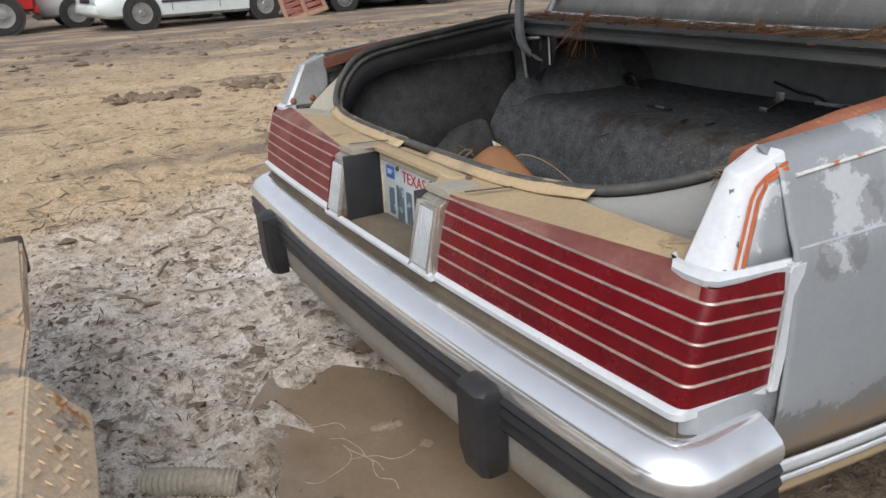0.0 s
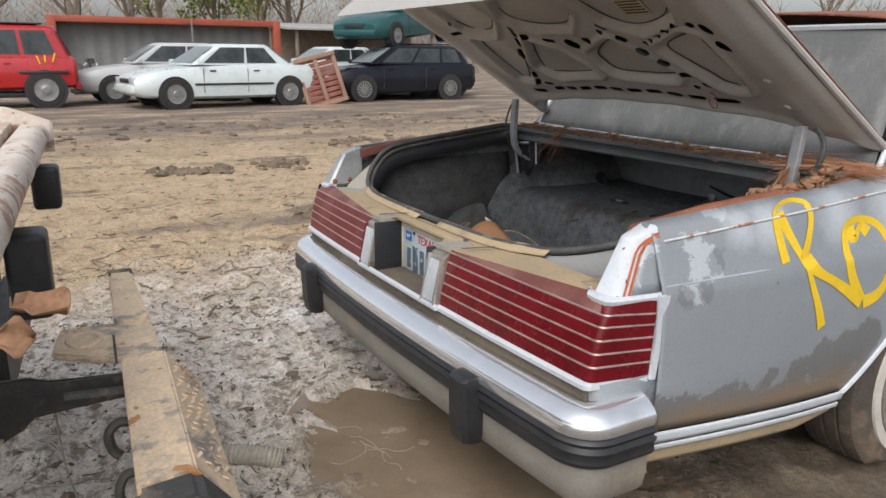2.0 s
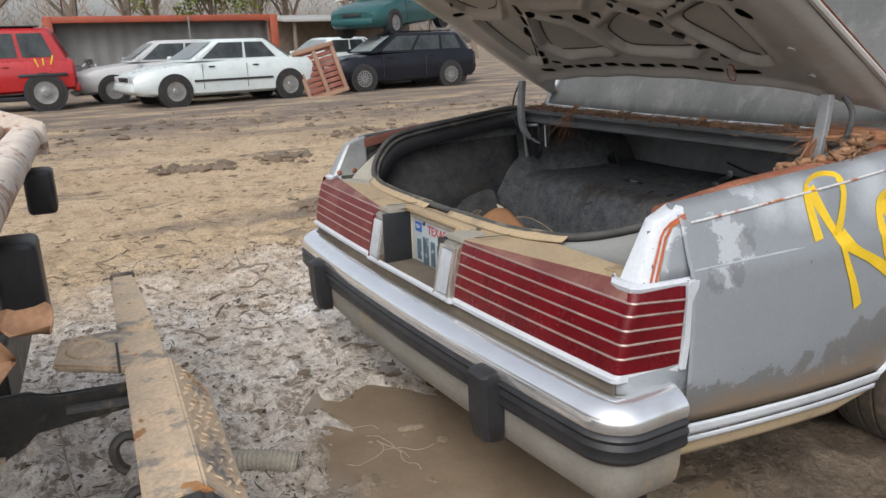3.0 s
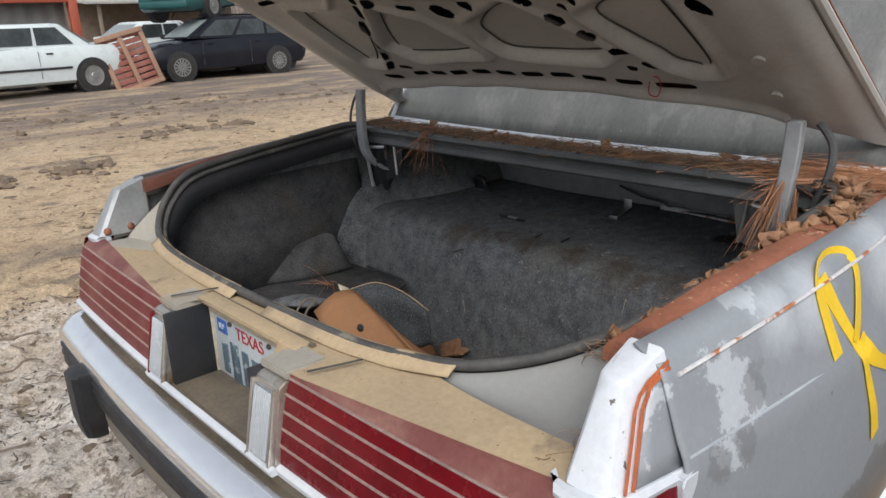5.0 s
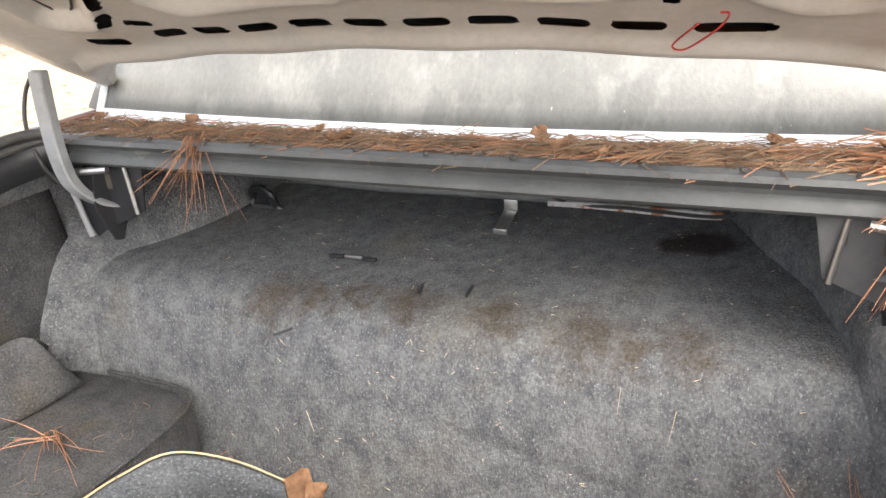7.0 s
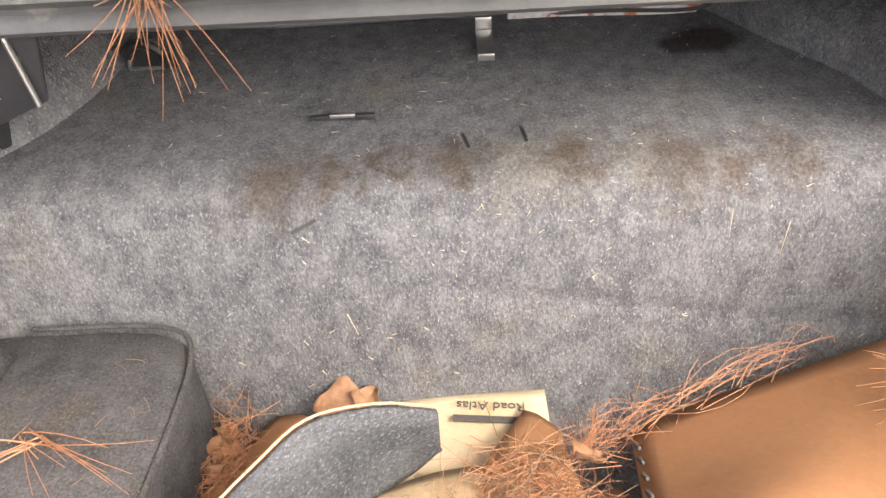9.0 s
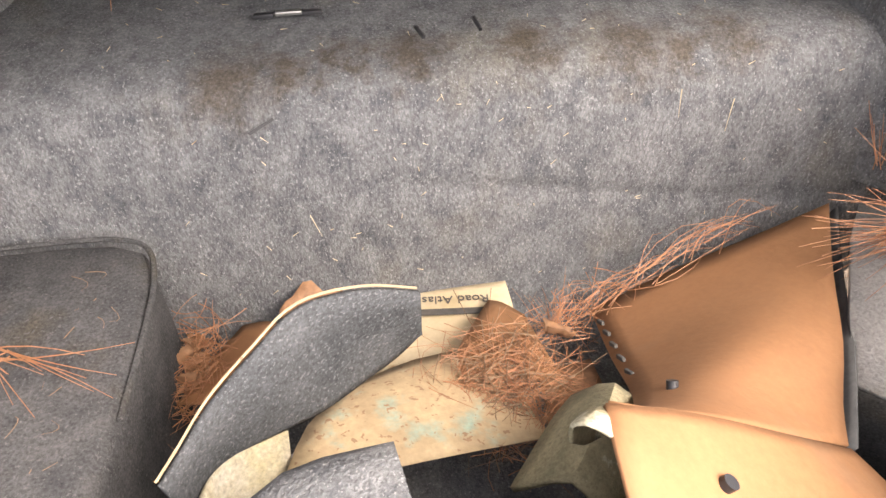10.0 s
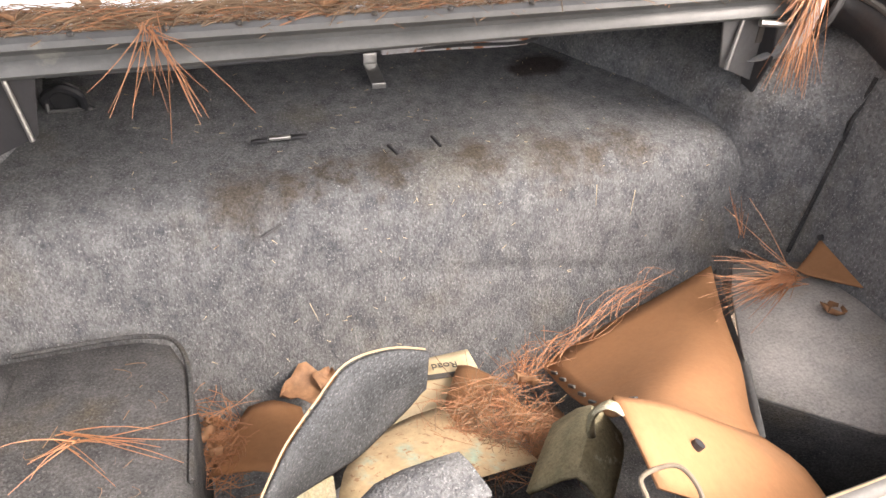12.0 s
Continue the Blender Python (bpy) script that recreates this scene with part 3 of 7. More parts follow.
    return x - 0.042 * max(0.0, (0.75 - y) / 0.55) ** 1.6 - 0.10 * max(0.0, (y - 4.4) / 0.8) ** 2


def arch(y):
    z = 0.0
    for c in (1.35, 4.06):
        if abs(y - c) < 0.50:
            z = max(z, table(abs(y - c), [(0, 0.635), (0.06, 0.63), (0.13, 0.605), (0.19, 0.57), (0.24, 0.528), (0.31, 0.452), (0.36, 0.405), (0.41, 0.362), (0.46, 0.325), (0.50, 0.30)]))
    return z


def side_panel(name, y0, y1, lo, hi, material, parent, label="", sgn=1, step=0.012, out=0.0, rows=22):
    """A stretch of the body's flank between two heights, which may be functions of y."""
    bm, cols = bmesh.new(), []
    n = max(2, int((y1 - y0) / step))
    for i in range(n + 1):
        y = lerp(y0, y1, i / n)
        a, b = lo(y), hi(y)
        cols.append([(sgn * (side_x(y, lerp(a, b, k / rows)) + out), y, lerp(a, b, k / rows)) for k in range(rows + 1)])
    loft(bm, cols, False, False)
    ob = part(name, bm, material, parent, label)
    mod = ob.modifiers.new("thick", "SOLIDIFY")
    mod.thickness, mod.offset = 0.004, -1 if sgn < 0 else 1
    mod.offset = 0
    return ob


def strip_z(y):
    return table(y, STRIP)


for sgn in (1, -1):
    q = side_panel("quarter_panel", 0.189, 1.95, lambda y: max(strip_z(y), arch(y)), lambda y: table(y, TOP), "primer_grey", car, "patchy grey primer panel with flaking paint", sgn)
    side_panel("door", 1.955, 3.05, lambda y: strip_z(y), lambda y: table(y, TOP), "faded_paint", car, "", sgn)
    side_panel("front_wing", 3.055, 5.15, lambda y: max(strip_z(y), arch(y)), lambda y: table(y, TOP), "faded_paint", car, "", sgn)
    # bright strip with a tan sill under it
    side_panel("sill_trim", 0.17, 0.885, lambda y: strip_z(y) - 0.030, lambda y: strip_z(y) - 0.002, "white_plastic", car, "pale bright trim strip along the sill", sgn, out=0.008, rows=3)
    side_panel("sill_moulding", 0.17, 0.872, lambda y: strip_z(y) - 0.050, lambda y: strip_z(y) - 0.036, "white_plastic", car, "", sgn, out=0.010, rows=3)
    side_panel("sill", 0.16, 0.86, lambda y: strip_z(y) - 0.092 + 0.20 * max(0, y - 0.72), lambda y: strip_z(y) - 0.046, "dusty_tan", car, "mud-splashed sill", sgn, rows=5)
    side_panel("sill", 1.86, 3.55, lambda y: strip_z(y) - 0.10, lambda y: strip_z(y), "dusty_tan", car, "", sgn, rows=4)
    # chrome lip of the wheel arch
    lip = [(sgn * (side_x(y, arch(y)) + 0.004), y, arch(y)) for y in (1.35 - 0.47 * math.cos(math.pi * i / 40) for i in range(0, 41))]
    tube("arch_trim", lip, 0.008, "white_plastic", car, "worn bright wheel arch lip")
    # raised crease of the flank
    tube("crease", [(sgn * (side_x(y, 0.718 + 0.016 * (y - 0.2)) - 0.001), y, 0.718 + 0.016 * (y - 0.2)) for y in (0.2 + 0.05 * i for i in range(36))], 0.0035, "faded_paint", car, n=6)
    # rusty top of the flank and the gutter along the boot
    bm, rows = bmesh.new(), []
    for i in range(60):
        y = 0.2 + 0.055 * i if i < 20 else 1.245 + 0.05 * (i - 19)
        t = table(y, TOP)
        xo = side_x(y, t)
        t -= 0.016 * max(0.0, 1 - (y - 0.2) / 0.22)
        wd = 0.80 if sgn > 0 else 0.5
        rows.append([(sgn * (xo + 0.004), y, t - 0.030), (sgn * (xo + 0.003), y, t - 0.008), (sgn * (xo - 0.010), y, t + 0.002), (sgn * (xo - 0.010 - 0.025 * wd), y, t + 0.004), (sgn * (xo - 0.010 - 0.044 * wd), y, t + 0.001),
                     (sgn * (xo - 0.010 - 0.054 * wd), y, t - 0.010), (sgn * (xo - 0.010 - 0.056 * wd), y, t - 0.028)])
    loft(bm, rows[:19], False, False)
    bm.verts.ensure_lookup_table()
    bm.faces.new(bm.verts[:7])
    part("wing_top", bm, "rust" if sgn > 0 else "rust_dark", car, "rusty bare top edge of the rear wing")
    bm = bmesh.new()
    loft(bm, rows[18:], False, False)
    part("belt_rail", bm, "rust_edge", car)
    tube("belt_moulding", [(sgn * (side_x(y, table(y, TOP) - 0.04) + 0.003), y, table(y, TOP) - 0.038) for y in (0.215 + 0.05 * i for i in range(40))], 0.0032, "rust_edge", car, "chalky strip with rust stains", n=6)

SEAL_R = [(0.10, 0.138, 0.690), (0.286, 0.150, 0.690), (0.43, 0.175, 0.697), (0.53, 0.21, 0.708), (0.63, 0.275, 0.738), (0.70, 0.365, 0.775), (0.742, 0.47, 0.812), (0.773, 0.62, 0.85), (0.793, 0.75, 0.88), (0.803, 0.83, 0.90), (0.79, 0.885, 0.91), (0.745, 0.920, 0.912)]
SEAL_L = [(-0.10, 0.134, 0.690), (-0.30, 0.137, 0.690), (-0.50, 0.150, 0.690), (-0.65, 0.172, 0.70), (-0.73, 0.203, 0.73), (-0.765, 0.25, 0.785), (-0.782, 0.33, 0.838), (-0.79, 0.5, 0.866), (-0.795, 0.7, 0.888), (-0.79, 0.83, 0.903), (-0.765, 0.89, 0.912), (-0.72, 0.920, 0.912)]
seal_line = smooth_line(SEAL_L[::-1] + SEAL_R, 6)
bm = bmesh.new()
add_tube(bm, [p + Vector((0, 0, 0.006)) for p in seal_line], 0.0098, 10)
add_tube(bm, [p + Vector((0.012 if p.x < 0 else -0.012, 0.010, -0.010)) for p in seal_line], 0.0065, 8)
part("boot_seal", bm, "seal_rubber", car, "grey perished rubber seal round the boot opening")
for x0, x1 in ((-0.66, -0.12), (0.0, 0.50)):
    lip = [p for p in seal_line if x0 < p.x < x1 and p.y < 0.3]
    sheet("seal_lip", [[p + Vector((0, dy, dz + 0.002 * noise.noise((p.x * 14, dy * 30, 1)))) for p in lip] for dy, dz in ((-0.030, -0.004), (-0.020, 0.003), (-0.010, 0.009), (-0.002, 0.0145), (0.005, 0.0155))], "dusty_tan", car, "dusty lip of the seal along the tail", 0.003)
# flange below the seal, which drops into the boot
sheet("boot_flange", [[p + Vector((0, 0, 0.002)) for p in seal_line], [p + Vector((0.025 if p.x < 0 else -0.025, 0.03, -0.07)) for p in seal_line]], "black_paint_and_shade", car, "", 0.003)


def seam_y(x):
    """Front edge of the lamp's top, where the tail panel begins."""
    return 0.014 + 0.115 * max(0.0, abs(x) - 0.28)


def seam_z(x):
    """Height of that edge, which climbs a little towards the fins."""
    return 0.680 + 0.036 * max(0.0, abs(x) - 0.28)


def outer_edge(p):
    """Where the body round the boot opening ends, outwards of a point of the seal."""
    x, y, z = p
    y0, y1 = (0.205, 0.47) if x > 0 else (0.172, 0.47)
    if y < y0 or abs(x) < 0.5:
        xe = max(-0.80, min(0.80, x * (1.22 if x < 0 else 1.50)))
        return Vector((xe, 0.062 if abs(xe) < 0.19 else seam_y(xe), 0.688 if abs(xe) < 0.19 else seam_z(xe)))
    k = min(1.0, (y - y0) / (y1 - y0))
    yo = lerp(0.135, 0.47, k) if y < y1 else y
    t = table(yo, TOP)
    return Vector((math.copysign(lerp(0.80, side_x(yo, t) - (0.066 if x > 0 else 0.038), k ** 0.6), x), yo, lerp(0.688, t - 0.016, min(1, k * 1.6) ** 0.8)))


rows_in = [p + Vector((0, 0, -0.008)) for p in seal_line if p.y < 0.86]
k_mid = [i for i, q in enumerate(rows_in) if -0.60 < q.x < 0.44 and q.y < 0.3]
k0, k1 = k_mid[0], k_mid[-1]
grid = []
for p in rows_in:
    o = outer_edge(p)
    grid.append([p.lerp(o, k / 8) - Vector((0, 0, 0.012 * math.sin(math.pi * k / 8) if p.y > 0.3 else 0.0)) for k in range(9)])
# on one side a flat ledge runs on behind the lamp, and a hollow panel climbs from it to the fin
ledge = smooth_line([rows_in[k1], (0.52, 0.158, 0.694), (0.62, 0.148, 0.698), (0.73, 0.146, 0.700), (0.808, 0.148, 0.702)], 6)
rows = grid[k0:k1 + 1]
x_end = rows[-1][-1].x
for j, q in enumerate(ledge[1:]):
    xe = lerp(x_end, 0.812, (j + 1) / (len(ledge) - 1))
    o = Vector((xe, seam_y(xe), seam_z(xe)))
    rows.append([q.lerp(o, k / 8) for k in range(9)])
bm = bmesh.new()
loft(bm, rows, False, False)
part("tail_panel", bm, "dusty_tan", car, "tail panel thick with tan dust")
bm = bmesh.new()
loft(bm, grid[:k0 + 1], False, False)
part("boot_gutter", bm, "grey_tan", car, "pale grey gutter beside the boot opening")
rim = ledge + smooth_line([(0.808, 0.148, 0.702), (0.813, 0.150, 0.77), (0.814, 0.156, 0.825), (0.812, 0.185, 0.840), (0.812, 0.26, 0.846), (0.822, 0.36, 0.852)], 5)[1:] + [outer_edge(q) for q in rows_in[k1:] if q.y > 0.44]
inner = rows_in[k1:]
bm = bmesh.new()
hollow = []
for i, p in enumerate(inner):
    u = (len(rim) - 1) * (i / (len(inner) - 1))
    k = min(int(u), len(rim) - 2)
    o = rim[k].lerp(rim[k + 1], u - k)
    sag = 0.020 * min(1.0, (o - p).length / 0.10)
    hollow.append([p.lerp(o, j / 10) - Vector((0, 0, sag * math.sin(math.pi * j / 10))) for j in range(11)])
loft(bm, hollow, False, False)
part("boot_gutter", bm, "pale_grey", car, "pale grey hollow panel beside the boot opening")
for s0, s1 in (((0.30, 0.028, 0.6895), (0.335, 0.118, 0.6915)), ((-0.235, 0.02, 0.6895), (-0.20, 0.115, 0.6915))):
    ribbon("panel_seam", [s0, s1], 0.006, (0, 0, 1), "dark_print", car)
for sgn in (-1,):
    # wall from the low tail panel up to the inner face of the fin
    sheet("fin_gusset", [[(sgn * 0.815, 0.10, 0.69), (sgn * 0.82, 0.17, 0.69), (sgn * 0.835, 0.26, 0.70)], [(sgn * 0.825, 0.13, 0.76), (sgn * 0.832, 0.20, 0.77), (sgn * 0.84, 0.28, 0.79)],
                          [(sgn * 0.842, 0.16, 0.83), (sgn * 0.845, 0.23, 0.845), (sgn * 0.846, 0.30, 0.853)]], "grey_tan", car, "", 0.003)

# cowl and rear channel of the boot opening
bm = bmesh.new()
prism(bm, [(0.916, 0.900), (0.919, 0.908), (0.930, 0.912), (0.948, 0.909), (0.952, 0.897), (0.99, 0.893), (0.99, 0.855), (0.934, 0.855), (0.926, 0.862), (0.929, 0.874), (0.936, 0.880), (0.933, 0.888), (0.924, 0.893)], "x", -0.74, 0.74)
part("boot_channel", bm, "channel", car, "dark grey pressed channel along the front of the boot")
for x in (-0.62, -0.50, -0.38, -0.2835, -0.21, -0.0885, 0.03, 0.165, 0.345, 0.47, 0.60):
    bm = bmesh.new()
    bmesh.ops.create_cone(bm, cap_ends=True, segments=10, radius1=0.005, radius2=0.004, depth=0.004)
    bmesh.ops.transform(bm, matrix=pose(x, 0.929, 0.9135), verts=bm.verts)
    part("rivet", bm, "dark_print", car)
slab("cowl", [(0.946, 0.880), (1.10, 0.880), (1.10, 0.895), (0.946, 0.895)], "x", -0.86, 0.86, "rust_edge", car, "chalky cowl below the rear window", 0)
bm = bmesh.new()
loft(bm, [[(x, 1.035 + 0.05 * (x / 0.8) ** 2, 0.896), (x, 1.035 + 0.05 * (x / 0.8) ** 2, 0.907), (x, 1.05 + 0.05 * (x / 0.8) ** 2, 0.913), (x, 1.075 + 0.05 * (x / 0.8) ** 2, 0.920), (x, 1.085 + 0.05 * (x / 0.8) ** 2, 0.90)] for x in (-0.80 + 0.05 * i for i in range(33))])
part("window_moulding", bm, "white_plastic", car, "chalk-white moulding below the rear window")
glass = []
for i in range(33):
    x = -0.80 + 0.05 * i
    y0 = 1.075 + 0.05 * (x / 0.8) ** 2
    glass.append([(x * (1 - 0.10 * t), y0 + 0.30 * t - 0.03 * math.sin(math.pi * t), 0.915 + 0.405 * t) for t in (k / 12 for k in range(13))])
sheet("rear_window", glass, "dirty_glass", car, "rear window filmed with grey dirt", 0.004)
bm = bmesh.new()
loft(bm, [[(x * 0.9 / 0.8 * 0.8, 1.365 + 0.05 * x * x, 1.313), (x * 0.9, 1.36 + 0.05 * x * x, 1.325), (x * 0.9, 1.385 + 0.05 * x * x, 1.332), (x * 0.9, 1.40, 1.318)] for x in (-0.84 + 0.056 * i for i in range(31))])
part("window_top_trim", bm, "white_plastic", car)
roof = []
for j in range(20):
    y = 1.39 + j * 0.08
    roof.append([(x, y, 1.325 + 0.055 * (1 - (x / 0.80) ** 2) * 1.0 + 0.03 * math.sin(math.pi * min(1, j / 19)) - 0.06 * max(0, abs(x) - 0.68) / 0.08) for x in (-0.76 + 0.076 * i for i in range(21))])
sheet("roof", roof, "rust", car, "rusted roof skin", 0.006)
for sgn in (1, -1):
    # rear pillar, doors' glass, windscreen pillars
    sheet("rear_pillar", [[(sgn * 0.806, 1.13, 0.905), (sgn * 0.80, 1.20, 1.05), (sgn * 0.77, 1.30, 1.20), (sgn * 0.725, 1.41, 1.325)],
                          [(sgn * 0.89, 1.16, 0.91), (sgn * 0.87, 1.26, 1.06), (sgn * 0.83, 1.35, 1.20), (sgn * 0.76, 1.43, 1.325)],
                          [(sgn * 0.90, 1.75, 0.925), (sgn * 0.875, 1.72, 1.06), (sgn * 0.835, 1.70, 1.20), (sgn * 0.765, 1.68, 1.33)]], "faded_paint", car, "faded rear pillar", 0.01)
    sheet("side_window", [[(sgn * 0.895, 1.76, 0.93), (sgn * 0.77, 1.70, 1.32)], [(sgn * 0.895, 3.5, 0.93), (sgn * 0.77, 2.9, 1.32)]], "car_glass", car, "", 0.004)
    tube("pillar_trim", [(sgn * 0.812, 1.12, 0.91), (sgn * 0.806, 1.195, 1.05), (sgn * 0.776, 1.295, 1.20), (sgn * 0.73, 1.40, 1.322)], 0.009, "white_plastic", car)
sheet("windscreen", [[(x, 2.88, 1.345) for x in (-0.72, 0, 0.72)], [(x, 3.50, 0.93) for x in (-0.84, 0, 0.84)]], "car_glass", car, "", 0.005)
sheet("bonnet", [[(x, y, 0.935 + 0.03 * (1 - (x / 0.9) ** 2) - 0.03 * (y - 3.5) / 1.7) for x in (-0.86, -0.5, 0, 0.5, 0.86)] for y in (3.48, 4.0, 4.6, 5.1, 5.2)], "faded_paint", car, "", 0.005)
box("grille", (0, 5.18, 0.66), (1.75, 0.08, 0.5), "dirty_chrome", car, bev=0.02)
box("underbody", (0, 2.9, 0.24), (1.30, 2.3, 0.08), "black_paint_and_shade", car, bev=0.01)
box("fuel_tank", (0, 0.78, 0.11), (1.05, 0.5, 0.05), "black_paint_and_shade", car, bev=0.01)
box("front_floor", (0, 4.4, 0.30), (1.5, 0.9, 0.06), "black_paint_and_shade", car, bev=0.01)


def wheel(x, y, z, sgn, flat=0.0):
    """Whitewall tyre with a wire-spoke cover."""
    prof = [(0.20, -0.085), (0.25, -0.105), (0.30, -0.108), (0.335, -0.088), (0.342, -0.07), (0.343, -0.052), (0.336, -0.049), (0.336, -0.044), (0.344, -0.041), (0.344, -0.006), (0.337, -0.003), (0.337, 0.003), (0.344, 0.006), (0.344, 0.041), (0.336, 0.044), (0.336, 0.049), (0.343, 0.052), (0.342, 0.07), (0.335, 0.088), (0.30, 0.108), (0.25, 0.105), (0.20, 0.085)]
    bm, rings = bmesh.new(), []
    for i in range(56):
        a = 2 * math.pi * i / 56
        ring = []
        for r, w in prof:
            py, pz = r * math.cos(a), r * math.sin(a)
            sag = max(0.0, -pz - (0.342 - flat))
            bulge = 1 + 0.9 * sag * (r > 0.24)
            ring.append((x + w * bulge, y + py, z + pz + sag * 0.92))
        rings.append(ring)
    rings.append(rings[0])
    loft(bm, rings, False, False)
    bmesh.ops.remove_doubles(bm, verts=bm.verts, dist=0.0005)
    t = part("tyre", bm, "tyre", car, "flat mud-stained whitewall tyre")
    bm = bmesh.new()
    xo = x + sgn * 0.109
    loft(bm, [[(xo - sgn * 0.004, y + r * math.cos(a), z + r * math.sin(a) + 0.92 * max(0.0, -r * math.sin(a) - (0.342 - flat))) for r in (0.225, 0.262)] + [(xo + sgn * 0.004, y + r * math.cos(a), z + r * math.sin(a) + 0.92 * max(0.0, -r * math.sin(a) - (0.342 - flat))) for r in (0.26, 0.228)] for a in (2 * math.pi * i / 48 for i in range(49))], True, False)
    part("whitewall", bm, "whitewall", t)
    bm = bmesh.new()
    loft(bm, [[(xo + sgn * w, y + r * math.cos(2 * math.pi * i / 40), z + r * math.sin(2 * math.pi * i / 40)) for i in range(40)] for r, w in ((0.222, -0.02), (0.222, 0.006), (0.205, 0.012), (0.195, 0.0), (0.06, -0.012), (0.055, 0.012), (0.02, 0.018))])
    part("wheel_cover", bm, "dirty_chrome", t, "wire-spoke wheel cover")
    bm = bmesh.new()
    for i in range(32):
        a, b = 2 * math.pi * i / 32, 2 * math.pi * (i + (0.9 if i % 2 else -0.9)) / 32
        add_tube(bm, [(xo + sgn * 0.014, y + 0.05 * math.cos(b), z + 0.05 * math.sin(b)), (xo + sgn * 0.008, y + 0.20 * math.cos(a), z + 0.20 * math.sin(a))], 0.0035, 5)
    part("spokes", bm, "chrome", t)


for sgn in (1, -1):
    wheel(sgn * 0.815, 1.35, 0.262, sgn, 0.08)
    wheel(sgn * 0.80, 4.06, 0.28, sgn, 0.05)

# tail lamps


def lens_profile(x):
    """Section of a lamp at a place along the tail: a face leaning forward, then rolling over to the tail panel."""
    y = -0.026 + 0.027 * (abs(x) / 0.9) ** 2
    face = [(y, 0.520), (y + 0.004, 0.556), (y + 0.011, 0.586), (y + 0.018, 0.616), (y + 0.026, 0.646), (y + 0.036, 0.672)]
    return face + [(lerp(y + 0.036, seam_y(x), 0.5), lerp(0.672, seam_z(x), 0.75)), (seam_y(x), seam_z(x))]


def lamp_run(sgn, x0, x1=0.895, n=26):
    """Stations along a lamp: the tail, a small radius, then the flank."""
    out = []
    for i in range(n + 1):
        x = lerp(x0, x1 - 0.02, i / n)
        out.append([(sgn * x, y, z) for y, z in lens_profile(x)])
    y_end = 0.0
    for k in range(1, 6):
        a = math.pi / 2 * k / 5
        ring = [(sgn * (x1 - 0.02 + 0.02 * math.sin(a)), y + 0.02 * (1 - math.cos(a)), z) for y, z in lens_profile(x1 - 0.02)]
        out.append(ring)
    for k in range(1, 9):
        ring = [(sgn * (x1 + 0.010 * k / 8), lerp(y + 0.02, 0.176, k / 8), z - 0.012 * k / 8) for y, z in lens_profile(x1 - 0.02)]
        out.append(ring)
    return out


def fin_corner(t):
    """Outer rear edge of the fin at a share of its height: half width and y."""
    return lerp(0.876, 0.848, t), lerp(0.072, 0.138, t)


def fin_front(t):
    return lerp(0.899, 0.856, t)


def fin_side(t, y, out=0.0025):
    """A point on the fin's outer face."""
    (xc, yc), xf = fin_corner(t), fin_front(t)
    u = (y - yc) / (0.206 - yc)
    return Vector((lerp(xc, xf, u) + out, y, lerp(lerp(0.702, 0.826, t), lerp(0.702, 0.850, t), u)))


